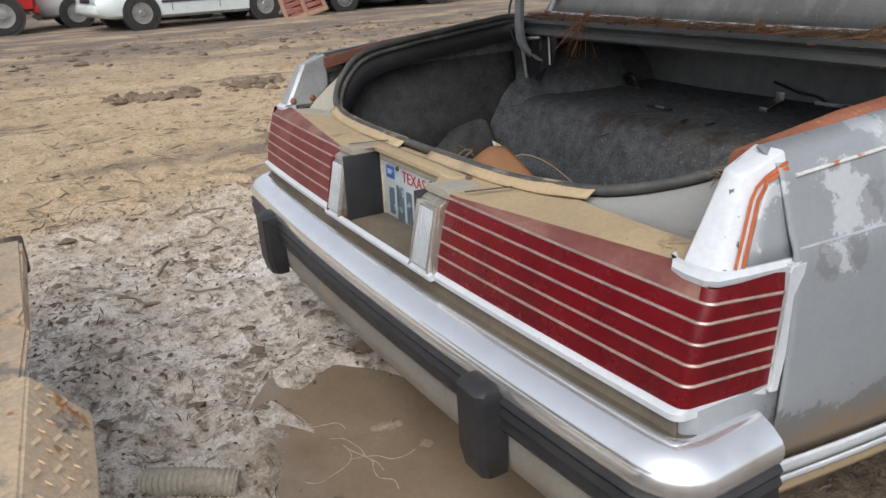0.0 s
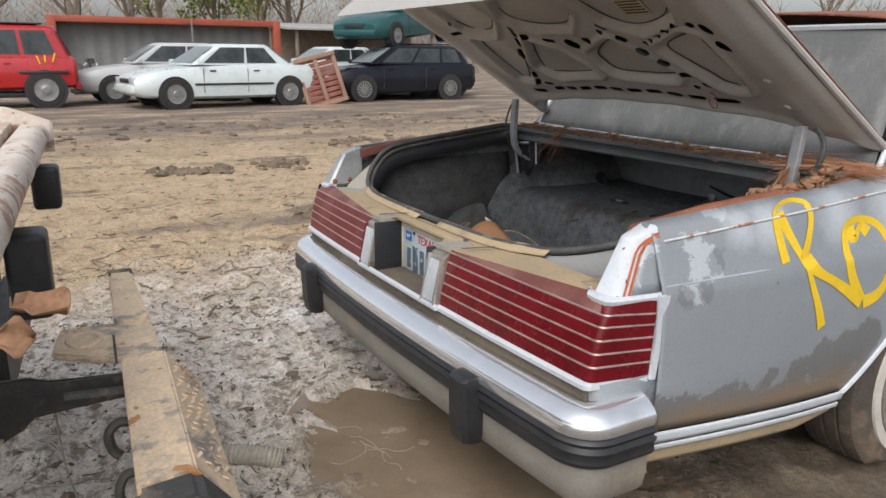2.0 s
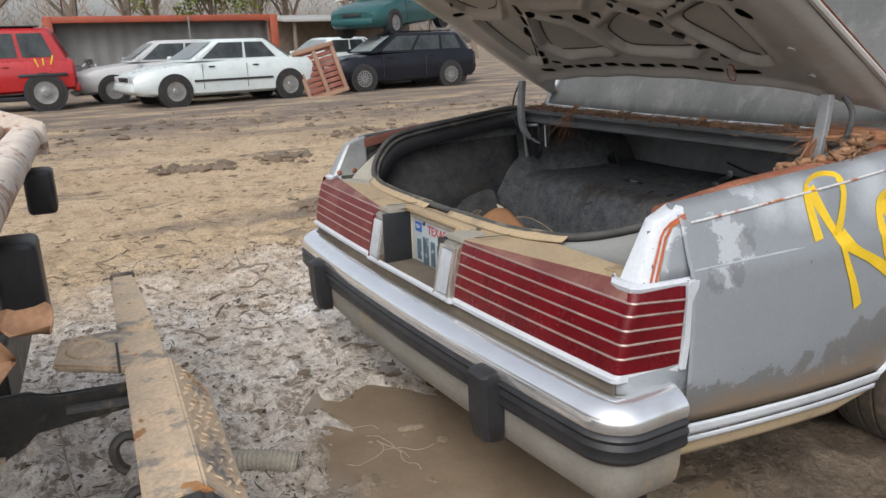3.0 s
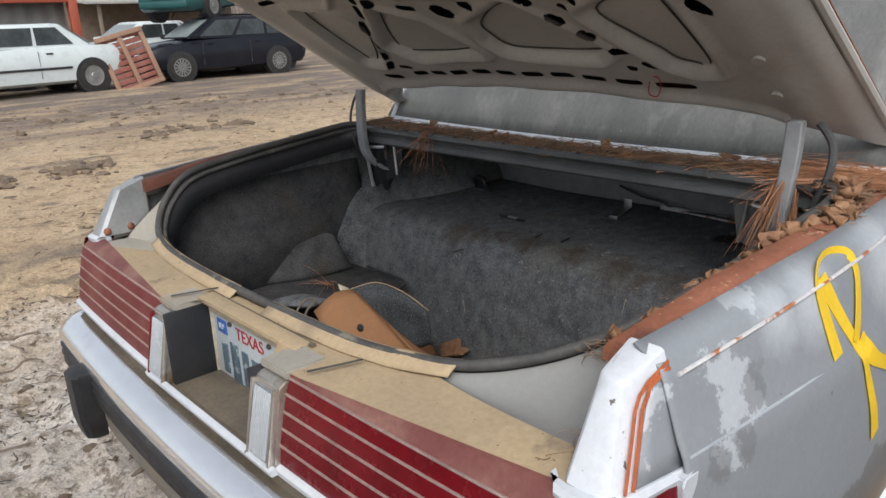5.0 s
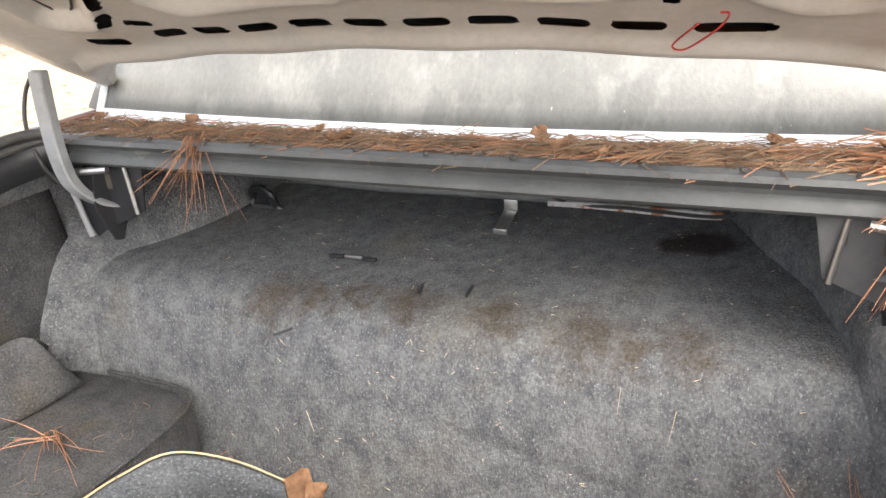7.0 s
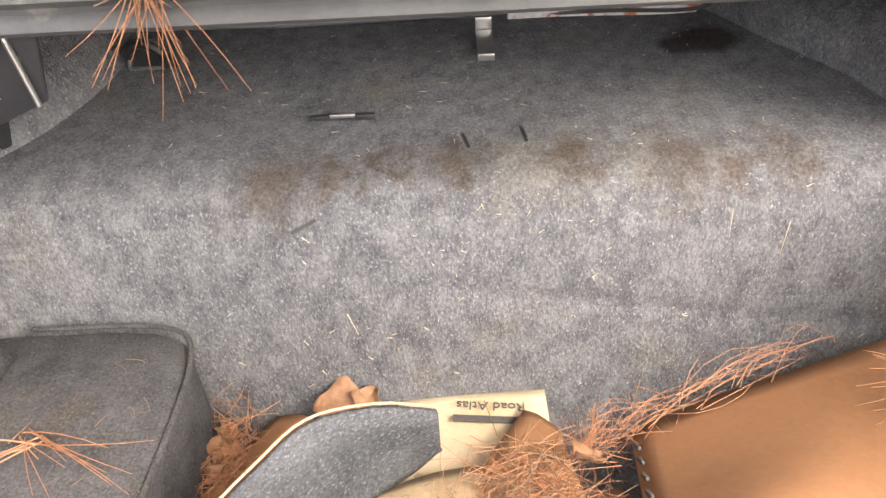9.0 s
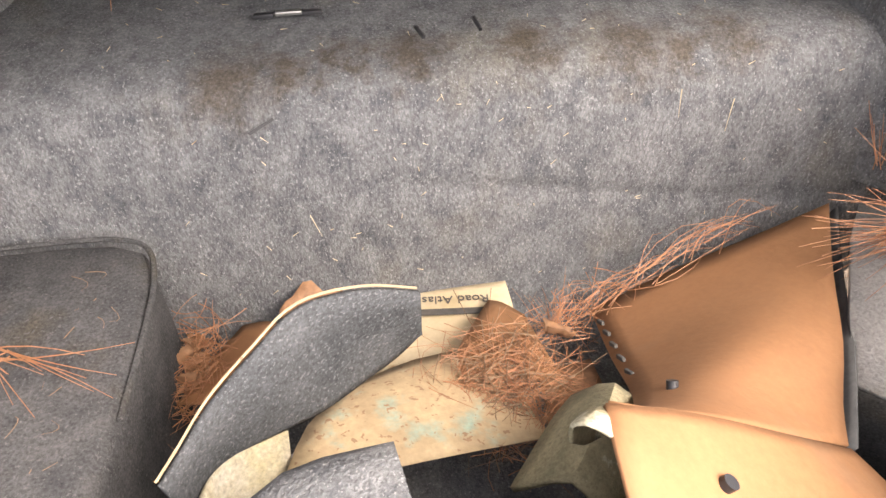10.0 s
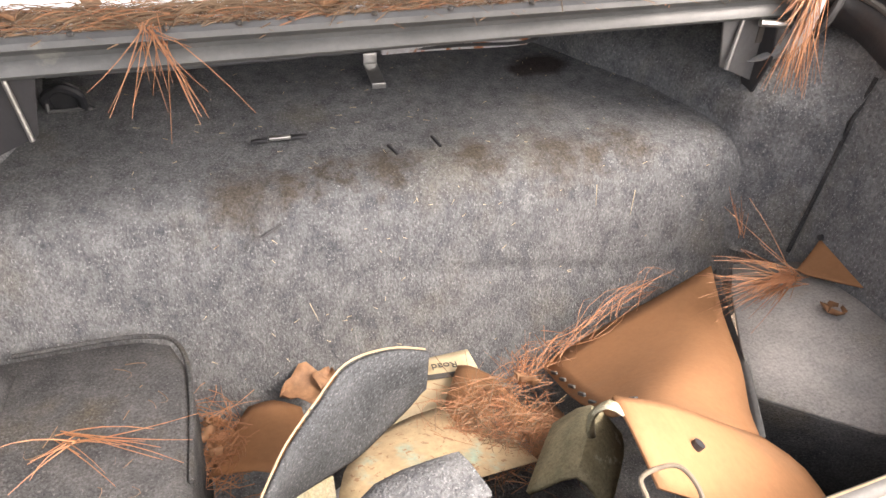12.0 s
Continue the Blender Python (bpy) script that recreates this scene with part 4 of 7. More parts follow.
for sgn in (1, -1):
    rings = lamp_run(sgn, 0.268)
    bm = bmesh.new()
    loft(bm, [r[:6] for r in rings], False, False)
    lamp = part("tail_lamp", bm, "red_lens" if sgn > 0 else "red_lens_dull", car, "wide ribbed red tail lamp")
    bm = bmesh.new()
    loft(bm, [r[5:] for r in rings[:27]], False, False)
    part("lamp_top", bm, "red_lens_dusty", lamp, "faded dusty top of the lens")
    bm = bmesh.new()
    loft(bm, [[r[5], (r[5][0] * 0.996, r[5][1] + 0.006, 0.692)] for r in rings[26:]], False, False)
    part("lens_corner", bm, "red_lens", lamp)
    for k in range(1, 6):
        tube("lens_rib", [Vector(r[k]) for r in rings], 0.0028, "lens_rib", lamp, n=6)
    trim = [Vector(r[0]) + Vector((0, -0.003, -0.008)) for r in rings]
    bm = bmesh.new()
    loft(bm, [[p + Vector((0, -0.006, -0.008)), p + Vector((0, -0.009, 0.004)), p + Vector((0, 0.0, 0.009)), p + Vector((-sgn * 0.012 if i > 30 else 0, 0.012, 0.009)), p + Vector((-sgn * 0.012 if i > 30 else 0, 0.012, -0.008))] for i, p in enumerate(trim)])
    part("lamp_trim", bm, "white_plastic", lamp, "bright trim under the lamp")
    # upright end of the trim on the flank, and the ledge under the fin
    slab("lamp_trim_end", [(0.166, 0.500), (0.184, 0.497), (0.212, 0.702), (0.176, 0.702), (0.178, 0.690)], "x", sgn * 0.897, sgn * 0.912, "white_plastic", lamp, bev=0.003)
    bm = bmesh.new()
    line = [(0.806, 0.066), (0.807, 0.054), (0.836, 0.049), (0.868, 0.050), (0.882, 0.064), (0.892, 0.115), (0.906, 0.210)]
    loft(bm, [[(sgn * (x - 0.018), y + 0.02, 0.688), (sgn * x, y, 0.688), (sgn * (x + 0.002), y - 0.002, 0.698), (sgn * (x - 0.004), y + 0.006, 0.705), (sgn * (x - 0.02), y + 0.02, 0.705)] for x, y in line])
    part("fin_ledge", bm, "white_plastic", lamp)
    # lower grey end panel between lamp and bumper
    sheet("end_panel", [[(sgn * 0.80, 0.004, 0.513), (sgn * 0.80, 0.02, 0.40)], [(sgn * 0.88, 0.006, 0.513), (sgn * 0.885, 0.03, 0.40)], [(sgn * 0.898, 0.03, 0.513), (sgn * 0.903, 0.05, 0.38)], [(sgn * 0.906, 0.20, 0.513), (sgn * 0.912, 0.205, 0.34)]], "primer_grey", car, "", 0.004)
    # fin cap: narrow, leaning forward and inwards
    back = -0.012 if sgn < 0 else 0.0
    bm = bmesh.new()
    rings = []
    for t in (0.0, 0.25, 0.5, 0.75, 0.92, 0.98, 1.0):
        xi = lerp(0.804, 0.806, t)
        (xc, yc), xf = fin_corner(t), fin_front(t)
        yc += back
        z0, z1 = lerp(0.702, 0.826, t), lerp(0.702, 0.850, t)
        inn = 0.004 if t > 0.99 else 0.0
        rings.append([(sgn * (xi + inn), 0.206, z1), (sgn * (xi + inn), yc + 0.012, z0), (sgn * (xi + 0.008), yc + 0.002 + inn, z0), (sgn * (xc - 0.016), yc - 0.002 + inn, z0), (sgn * (xc - 0.004), yc + 0.003 + inn, z0), (sgn * (xc - inn), yc + 0.012, z0), (sgn * (xf - inn), 0.206, z1)])
    loft(bm, rings)
    part("fin_cap", bm, "fin_white" if sgn > 0 else "fin_chrome_grey", car, "flaking white fin cap" if sgn > 0 else "dull grey metal fin cap with rusty bolts")
    if sgn > 0:
        for off, w in ((0.021, 0.0055), (0.034, 0.0065)):
            pts = [fin_side(t, fin_corner(t)[1] + off) for t in (0.03, 0.25, 0.5, 0.7 - 2.5 * (off - 0.02))]
            pts += [fin_side(0.80 - 3.2 * (off - 0.02), fin_corner(0.78)[1] + off + 0.006), fin_side(0.86 - 3.6 * (off - 0.02), 0.168), fin_side(0.90 - 4.0 * (off - 0.02), 0.206)]
            ribbon("pinstripe", pts, w, (1, 0, 0.25), "pinstripe", car)
        sheet("fin_inlay", [[fin_side(t, lerp(min(0.204, fin_corner(t)[1] + 0.041 + 0.02 * max(0.0, t - 0.55)), 0.2055, u), 0.0015) for u in (0, 0.33, 0.66, 1)] for t in (0.03, 0.2, 0.4, 0.6, 0.72, 0.79)], "primer_grey", car, "", 0.001)
    else:
        for y, z in ((0.085, 0.715), (0.15, 0.718)):
            bm = bmesh.new()
            bmesh.ops.create_uvsphere(bm, u_segments=10, v_segments=6, radius=0.011)
            bmesh.ops.transform(bm, matrix=pose(-0.806, y, z), verts=bm.verts)
            part("bolt", bm, "rust", car)
    # reversing lamp beside the plate
    xc = 0.226
    body = slab("reversing_lamp", [(-0.036, 0.512), (-0.038, 0.520), (-0.010, 0.660), (0.004, 0.668), (0.088, 0.668), (0.088, 0.512)], "x", sgn * 0.187, sgn * 0.267, "dirty_chrome", car, "bright reversing lamp block", bev=0.003)
    bm = bmesh.new()
    loft(bm, [[(sgn * xc + dx, y + 0.028 * (z - 0.526) / 0.124, z) for dx, y in ((-0.029, -0.044), (0.029, -0.044), (0.029, -0.030), (-0.029, -0.030))] for z in (0.526, 0.650)])
    part("lens", bm, "lens_grey", body, "ribbed clear lens")
    for k in range(9):
        box("lens_rib", (sgn * xc - 0.0256 + 0.0064 * k, -0.0315, 0.588), (0.0036, 0.005, 0.122), "clear_lens", body, rot=(-12.7, 0, 0), bev=0.0012)
    for dx in (-0.036, 0.036):
        box("lamp_bezel", (sgn * xc + dx, -0.0275, 0.588), (0.008, 0.012, 0.142), "dirty_chrome" if sgn > 0 or dx > 0 else "red_lens", body, rot=(-11.2, 0, 0), bev=0.002)
    box("recess_side", (sgn * 0.183, 0.034, 0.590), (0.008, 0.112, 0.168), "black_paint_and_shade", car, bev=0.002)
    slab("recess_edge", [(sgn * 0.182, 0.004), (sgn * 0.268, 0.006), (sgn * 0.268, 0.09), (sgn * 0.182, 0.09)], "z", 0.669, 0.6845, "grey_tan", car)

# plate recess and plate
box("recess_floor", (0, 0.025, 0.503), (0.42, 0.125, 0.012), "dusty_brown", car, "dust-brown floor of the plate recess", bev=0.003)
box("recess_back", (0, 0.100, 0.595), (0.42, 0.012, 0.185), "dusty_brown", car, bev=0.002)
box("recess_lip", (0, 0.082, 0.682), (0.40, 0.040, 0.012), "dusty_tan", car, bev=0.003)
plate = group("number_plate", "white number plate in a tan frame with red lettering")
PX, PY, PZ = -0.020, 0.083, 0.578
bm = bmesh.new()
for cx, cz, w, h in ((0, 0.083, 0.345, 0.016), (0, -0.083, 0.345, 0.016), (-0.165, 0, 0.015, 0.16), (0.165, 0, 0.015, 0.16)):
    add_box(bm, (PX + cx, PY, PZ + cz), (w, 0.012, h), bev=0.003)
part("plate_frame", bm, "plate_frame", plate)
box("plate_face", (PX, PY + 0.003, PZ), (0.315, 0.004, 0.155), "plate_white", plate, bev=0.001)
words("plate_word", "TEXAS", 0.040, pose(PX + 0.005, PY - 0.0002, PZ + 0.050, 90, 0, 0), "plate_red", plate)
box("sticker", (PX - 0.115, PY - 0.0005, PZ + 0.050), (0.042, 0.002, 0.032), "sticker_blue", plate, bev=0.0005)
words("sticker_word", "SEP", 0.018, pose(PX - 0.115, PY - 0.0020, PZ + 0.050, 90, 0, 0), "plate_white", plate)
for i in range(6):
    box("plate_bar", (PX - 0.115 + 0.046 * i, PY - 0.0002, PZ - 0.025), (0.026 + 0.008 * (i % 2), 0.003, 0.070 + 0.012 * ((i * 2) % 3)), "plate_blue", plate, bev=0.001)
for dx in (-0.075, 0.09):
    bm = bmesh.new()
    bmesh.ops.create_uvsphere(bm, u_segments=8, v_segments=6, radius=0.006)
    bmesh.ops.transform(bm, matrix=pose(PX + dx, PY - 0.001, PZ + 0.066), verts=bm.verts)
    part("screw", bm, "dark_print", plate)
# long bright strip across the middle, below lamps and plate
slab("middle_trim", [(-0.046, 0.506), (-0.050, 0.519), (-0.038, 0.524), (-0.030, 0.506)], "x", -0.275, 0.275, "white_plastic", car, "bright trim below the plate", 0.002)
sheet("lower_tail", [[(x, -0.028 + 0.035 * (x / 0.9) ** 2, z) for x in (-0.88, -0.4, 0, 0.4, 0.88)] for z in (0.512, 0.44, 0.38)], "dusty_brown", car, "", 0.004)

# bumper
bumper = group("bumper", "chrome bumper with black rubber strip and guards")


def bumper_line(x):
    return -0.100 + 0.035 * (abs(x) / 0.9) ** 2


def bumper_run(sec):
    """Section points (out, z) drawn along the tail and round both corners."""
    rings = []
    sec = [(o, z - 0.007) for o, z in sec]
    for y in (0.145, 0.11, 0.07, 0.03):
        rings.append([(-0.955 - 0.0 + 0.10 - o - 0.0, y, z) for o, z in sec])
    for k in range(9):
        a = math.pi / 2 * k / 8
        rings.append([(-0.855 - o * math.cos(a), 0.02 + (bumper_line(0.86) + 0.10 - 0.02) * 1.0 * math.sin(a) - o * math.sin(a), z) for o, z in sec])
    n = 30
    for i in range(1, n):
        x = lerp(-0.86, 0.86, i / n)
        rings.append([(x, bumper_line(x) + 0.10 - o, z) for o, z in sec])
    right = []
    for r in rings[:13]:
        right.append([(-x, y, z) for x, y, z in r])
    return rings + right[::-1]


sections = {
    "bumper_bar": ([(0.040, 0.478), (0.046, 0.484), (0.058, 0.484), (0.080, 0.474), (0.098, 0.460), (0.105, 0.448), (0.106, 0.436), (0.102, 0.422), (0.092, 0.416), (0.04, 0.416)], "chrome", "chrome bumper face"),
    "bumper_lower": ([(0.088, 0.345), (0.088, 0.300), (0.080, 0.262), (0.066, 0.240), (0.03, 0.240), (0.03, 0.345)], "valance", "mud-filmed lower bumper"),
    "rubber_strip": ([(0.086, 0.423), (0.102, 0.418), (0.108, 0.410), (0.103, 0.400), (0.109, 0.388), (0.104, 0.377), (0.107, 0.362), (0.100, 0.350), (0.086, 0.346)], "black_rubber", "ribbed black rubber strip"),
    "bumper_filler": ([(0.0, 0.470), (0.0, 0.476), (0.042, 0.480), (0.042, 0.470)], "dusty_brown", "dusty filler behind the bumper"),
}
for nm, (sec, m, lab) in sections.items():
    bm = bmesh.new()
    loft(bm, bumper_run(sec))
    part(nm, bm, m, bumper, lab)
for x in (0.545, -0.60):
    y = bumper_line(x)
    bm = bmesh.new()
    loft(bm, [[(x + sx * w, y + 0.012 - d, z) for sx, d in ((-1, 0), (-1, dd - 0.012), (-0.72, dd), (0.72, dd), (1, dd - 0.012), (1, 0))] for z, w, dd in ((0.436, 0.028, 0.03), (0.432, 0.037, 0.052), (0.424, 0.040, 0.062), (0.30, 0.040, 0.060), (0.252, 0.037, 0.05), (0.243, 0.03, 0.035))])
    part("bumper_guard", bm, "black_rubber", bumper, "black rubber bumper guard")

# bubbly scum on the puddle: thin wandering pale lines
rnd = random.Random(41)
for k in range(5):
    x, y, a = rnd.uniform(-0.2, 0.3), rnd.uniform(-0.22, 0.02), rnd.uniform(0, 6.3)
    pts = []
    for _ in range(rnd.randint(4, 8)):
        pts.append((x, y, -0.0165))
        a += rnd.gauss(0, 0.7)
        x, y = x + 0.035 * math.cos(a), y + 0.035 * math.sin(a)
    line = smooth_line(pts, 5)
    tagged(ribbon("scum", line, [rnd.uniform(0.0008, 0.003) for _ in line], (0, 0, 1), "scum"), "line of pale scum on the puddle", "scum", "scum on the puddle")

# boot lid: x across, s along the underside from the hinge end, h out of the underside
LID_O, LID_S, LID_N = Vector((0, 0.91, 1.08)), Vector((0, -0.8575, 0.5145)), Vector((0, -0.5145, -0.8575))


def lid_at(x, s, h=0.0):
    return LID_O + Vector((float(x), 0, 0)) + float(s) * LID_S + float(h) * LID_N


lid = group("boot_lid", "open boot lid with bare brown-grey pressed underside")
PANELS = [
    [(-0.52, 0.37), (-0.37, 0.335), (-0.365, 0.265), (-0.495, 0.105), (-0.545, 0.11)],
    [(-0.191, 0.354), (-0.087, 0.302), (-0.028, 0.172), (-0.266, 0.148), (-0.308, 0.194)],
    [(0.087, 0.282), (0.227, 0.354), (0.296, 0.250), (0.339, 0.175), (0.315, 0.157), (0.136, 0.164), (0.086, 0.181), (0.074, 0.219)],
    [(0.418, 0.316), (0.540, 0.375), (0.563, 0.362), (0.561, 0.114), (0.523, 0.109), (0.495, 0.127), (0.480, 0.165), (0.450, 0.218)],
    [(-0.10, 0.64), (0.10, 0.63), (0.16, 0.52), (0.09, 0.455), (-0.06, 0.46), (-0.16, 0.52)],
    [(0.26, 0.62), (0.42, 0.65), (0.58, 0.60), (0.54, 0.48), (0.40, 0.43), (0.30, 0.48)],
    [(-0.52, 0.62), (-0.30, 0.64), (-0.26, 0.53), (-0.36, 0.44), (-0.50, 0.47)],
]
ARC = 0.057
SLOTS = [(0.340 - 0.0885 * i, None, 0.021, 0.0115, 1) for i in range(9)] + [(0.447, None, 0.034, 0.012, -4), (-0.517, None, 0.036, 0.012, 4)]
SLOTS += [(0.430, 0.108, 0.009, 0.0100, -39), (0.392, 0.173, 0.010, 0.0105, -46), (0.356, 0.243, 0.010, 0.0105, -50), (0.319, 0.306, 0.010, 0.0105, -51), (0.285, 0.374, 0.010, 0.0105, -51), (0.248, 0.436, 0.011, 0.0095, -50), (0.224, 0.415, 0.002, 0.0100, -41), (0.365, 0.348, 0.002, 0.0105, -42), (0.404, 0.371, 0.002, 0.0085, -12), (0.453, 0.395, 0.002, 0.0090, 7),
          (0.497, 0.416, 0.002, 0.0100, 5), (0.543, 0.437, 0.002, 0.0110, 3), (0.591, 0.430, 0.002, 0.0130, -17), (0.382, 0.096, 0.003, 0.0100, -51), (0.640, 0.417, 0.002, 0.0220, -61), (0.642, 0.334, 0.002, 0.0240, -58), (-0.069, 0.374, 0.018, 0.0100, -16), (0.027, 0.347, 0.007, 0.0240, -46), (0.125, 0.373, 0.007, 0.0140, -2),
          (-0.221, 0.430, 0.026, 0.011, 62), (-0.262, 0.362, 0.022, 0.011, 62), (-0.315, 0.296, 0.020, 0.011, 62), (-0.359, 0.223, 0.020, 0.011, 62), (-0.406, 0.149, 0.020, 0.011, 60), (-0.445, 0.086, 0.018, 0.010, 50), (-0.400, 0.066, 0.016, 0.009, -10), (-0.377, 0.358, 0.008, 0.009, 0), (-0.423, 0.383, 0.008, 0.009, 0), (-0.177, 0.405, 0.012, 0.012, 0), (-0.72, 0.41, 0.026, 0.010, 70), (-0.725, 0.31, 0.026, 0.010, 70), (-0.60, 0.435, 0.026, 0.010, 0), (-0.56, 0.50, 0.020, 0.010, 40)]


def lid_front(x):
    a = np.abs(x)
    return -0.055 - 0.09 * (a / 0.8) ** 2 - 0.13 * np.clip((a - 0.60) / 0.2, 0, 1) ** 1.5


def poly_sdf(px, py, poly):
    d = np.full(px.shape, 1e9)
    inside = np.zeros(px.shape, bool)
    for (ax, ay), (bx, by) in zip(poly, poly[1:] + poly[:1]):
        ex, ey = bx - ax, by - ay
        t = np.clip(((px - ax) * ex + (py - ay) * ey) / (ex * ex + ey * ey), 0, 1)
        d = np.minimum(d, np.hypot(px - ax - t * ex, py - ay - t * ey))
        c = (ay > py) != (by > py)
        inside ^= c & (px < (bx - ax) * (py - ay) / (by - ay if by != ay else 1e-9) + ax)
    return np.where(inside, -d, d)


def slot_sdf(px, py):
    d = np.full(px.shape, 1e9)
    for x, s, half, r, deg in SLOTS:
        s = ARC - 0.19 * x * x if s is None else s
        if deg == 1 and half == 0.021:
            deg = math.degrees(math.atan(-0.38 * x))
        c, q = math.cos(radians(deg)), math.sin(radians(deg))
        u, v = (px - x) * c + (py - s) * q, -(px - x) * q + (py - s) * c
        d = np.minimum(d, np.hypot(u - np.clip(u, -half, half), v) - r)
    return d


def build_lid():
    cell, S_END = 0.006, 0.745
    nx, ns = 266, 158
    X, U = np.meshgrid(np.linspace(-0.80, 0.80, nx), np.linspace(0, 1, ns), indexing="ij")
    f = lid_front(X)
    S = f + (S_END - f) * U
    # draw the vertices near a slot's rim onto it
    for _ in range(3):
        d, e = slot_sdf(X, S), 1e-4
        gx, gs = (slot_sdf(X + e, S) - d) / e, (slot_sdf(X, S + e) - d) / e
        m = np.abs(d) < 0.55 * cell
        X, S = np.where(m, X - d * gx, X), np.where(m, S - d * gs, S)
    H = np.zeros(X.shape)
    pan = np.full(X.shape, 1e9)
    for p in PANELS:
        pan = np.minimum(pan, poly_sdf(X, S, p) - 0.018)
    H -= 0.016 * np.clip(0.5 - pan / 0.014, 0, 1)
    H += 0.010 * np.exp(-((pan - 0.022) / 0.012) ** 2)
    H += 0.014 * np.exp(-((S - ARC + 0.19 * X ** 2 + 0.055) / 0.022) ** 2) * (np.abs(X) < 0.66)
    edge = np.minimum(0.80 - np.abs(X), np.minimum(S - lid_front(X), S_END - S))
    H -= 0.022 * np.clip(1 - edge / 0.045, 0, 1) ** 2
    H += 0.016 * np.exp(-((np.abs(X) - 0.695) / 0.05) ** 2) * np.clip((S + 0.2) / 0.1, 0, 1)
    H += 0.002 * np.sin(X * 23 + S * 11)
    sd = slot_sdf(X, S)
    P = np.array(LID_O) + X[..., None] * np.array((1, 0, 0)) + S[..., None] * np.array(LID_S) + H[..., None] * np.array(LID_N)
    keep = (sd[:-1, :-1] + sd[1:, :-1] + sd[1:, 1:] + sd[:-1, 1:]) / 4 > 0
    idx = np.arange(nx * ns).reshape(nx, ns)
    quads = np.stack([idx[:-1, :-1], idx[1:, :-1], idx[1:, 1:], idx[:-1, 1:]], -1)[keep]
    inner = raw("inner_panel", P.reshape(-1, 3).tolist(), quads.tolist(), "lid_inner", lid, "pressed inner panel with slots and recesses")
    inner.data.set_sharp_from_angle(angle=radians(60))
    for p in PANELS:
        # sound-deadening rim in each recess
        ring = smooth_line([lid_at(x, s, -0.0135) for x, s in p], 5, True)
        bm = bmesh.new()
        add_tube(bm, ring + [ring[0]], 0.0022, 5, False)
        part("sealant_bead", bm, "dark_print", lid)
    # outer skin
    rows = []
    for i in range(41):
        x = -0.81 + 0.0405 * i
        a = [lid_at(x, s, -0.040 - 0.006 * math.sin(math.pi * k / 10)) for k, s in enumerate(np.linspace(float(lid_front(x)) - 0.008, 0.76, 11))]
        rows.append(a)
    sheet("outer_skin", rows, "rust", lid, "rusted outer skin", 0.002)
    # added black sheet that stands for the shade behind the slots
    bk = [[lid_at(x, s, -0.036) for s in np.linspace(float(lid_front(x)) + 0.03, 0.73, 6)] for x in np.linspace(-0.78, 0.78, 14)]
    sheet("lid_cavity", bk, "black_paint_and_shade", lid, "", 0.001)
    # rolled edges and the lip at the rear
    for sg in (1, -1):
        tube("side_hem", [lid_at(sg * 0.806, s, -0.030) for s in np.linspace(float(lid_front(0.806)), 0.755, 14)], 0.010, "lid_inner", lid)
    tube("front_hem", [lid_at(x, float(lid_front(x)), -0.030) for x in np.linspace(-0.806, 0.806, 40)], 0.010, "lid_inner", lid)
    tip = Vector((0, -0.156, -0.105))
    back = []
    for i in range(31):
        x = -0.81 + 0.054 * i
        b = lid_at(x, 0.748, -0.006)
        back.append([b, b + tip * 0.25 + 0.012 * LID_N, b + tip * 0.6 + 0.010 * LID_N, b + tip * 0.95, b + tip, b + tip * 0.95 - 0.02 * LID_N, b + tip * 0.45 - 0.035 * LID_N, lid_at(x, 0.76, -0.044)])
    bm = bmesh.new()
    loft(bm, back)
    part("rear_lip", bm, "lid_inner", lid, "downturned rear edge with lock")
    box("lock", lid_at(0.0, 0.735, 0.012), (0.12, 0.05, 0.05), "steel", lid, "lid lock", rot=(-31, 0, 0), bev=0.006)
    for x, s in ((0.689, 0.177), (0.672, 0.035)):
        bm = bmesh.new()
        bmesh.ops.create_cone(bm, cap_ends=True, segments=20, radius1=0.013, radius2=0.010, depth=0.008)
        bmesh.ops.transform(bm, matrix=Matrix.Translation(lid_at(x, s, 0.017)) @ pose(0, 0, 0, -31), verts=bm.verts)
        part("stud", bm, "lid_inner", lid)
    # paper label with unreadable print
    box("label", lid_at(0.432, 0.508, -0.014), (0.10, 0.075, 0.0015), "paper", lid, "yellowed paper label", rot=(-31, 0, 0), bev=0.0003)
    for k in range(5):
        box("label_bar", lid_at(0.432, 0.482 + 0.013 * k, -0.0125), (0.085, 0.005, 0.001), "dark_print", lid, rot=(-31, 0, 0), bev=0)
    # thin pink wire loop hanging from a slot
    tube("wire_loop", smooth_line([lid_at(0.432, 0.087, 0.012), lid_at(0.441, 0.082, 0.012), lid_at(0.428, 0.044, 0.012), lid_at(0.391, -0.011, 0.012), lid_at(0.377, 0.002, 0.012), lid_at(0.409, 0.060, 0.012)], 6), 0.0013, "plate_red", lid, "thin pink wire", n=5)


build_lid()

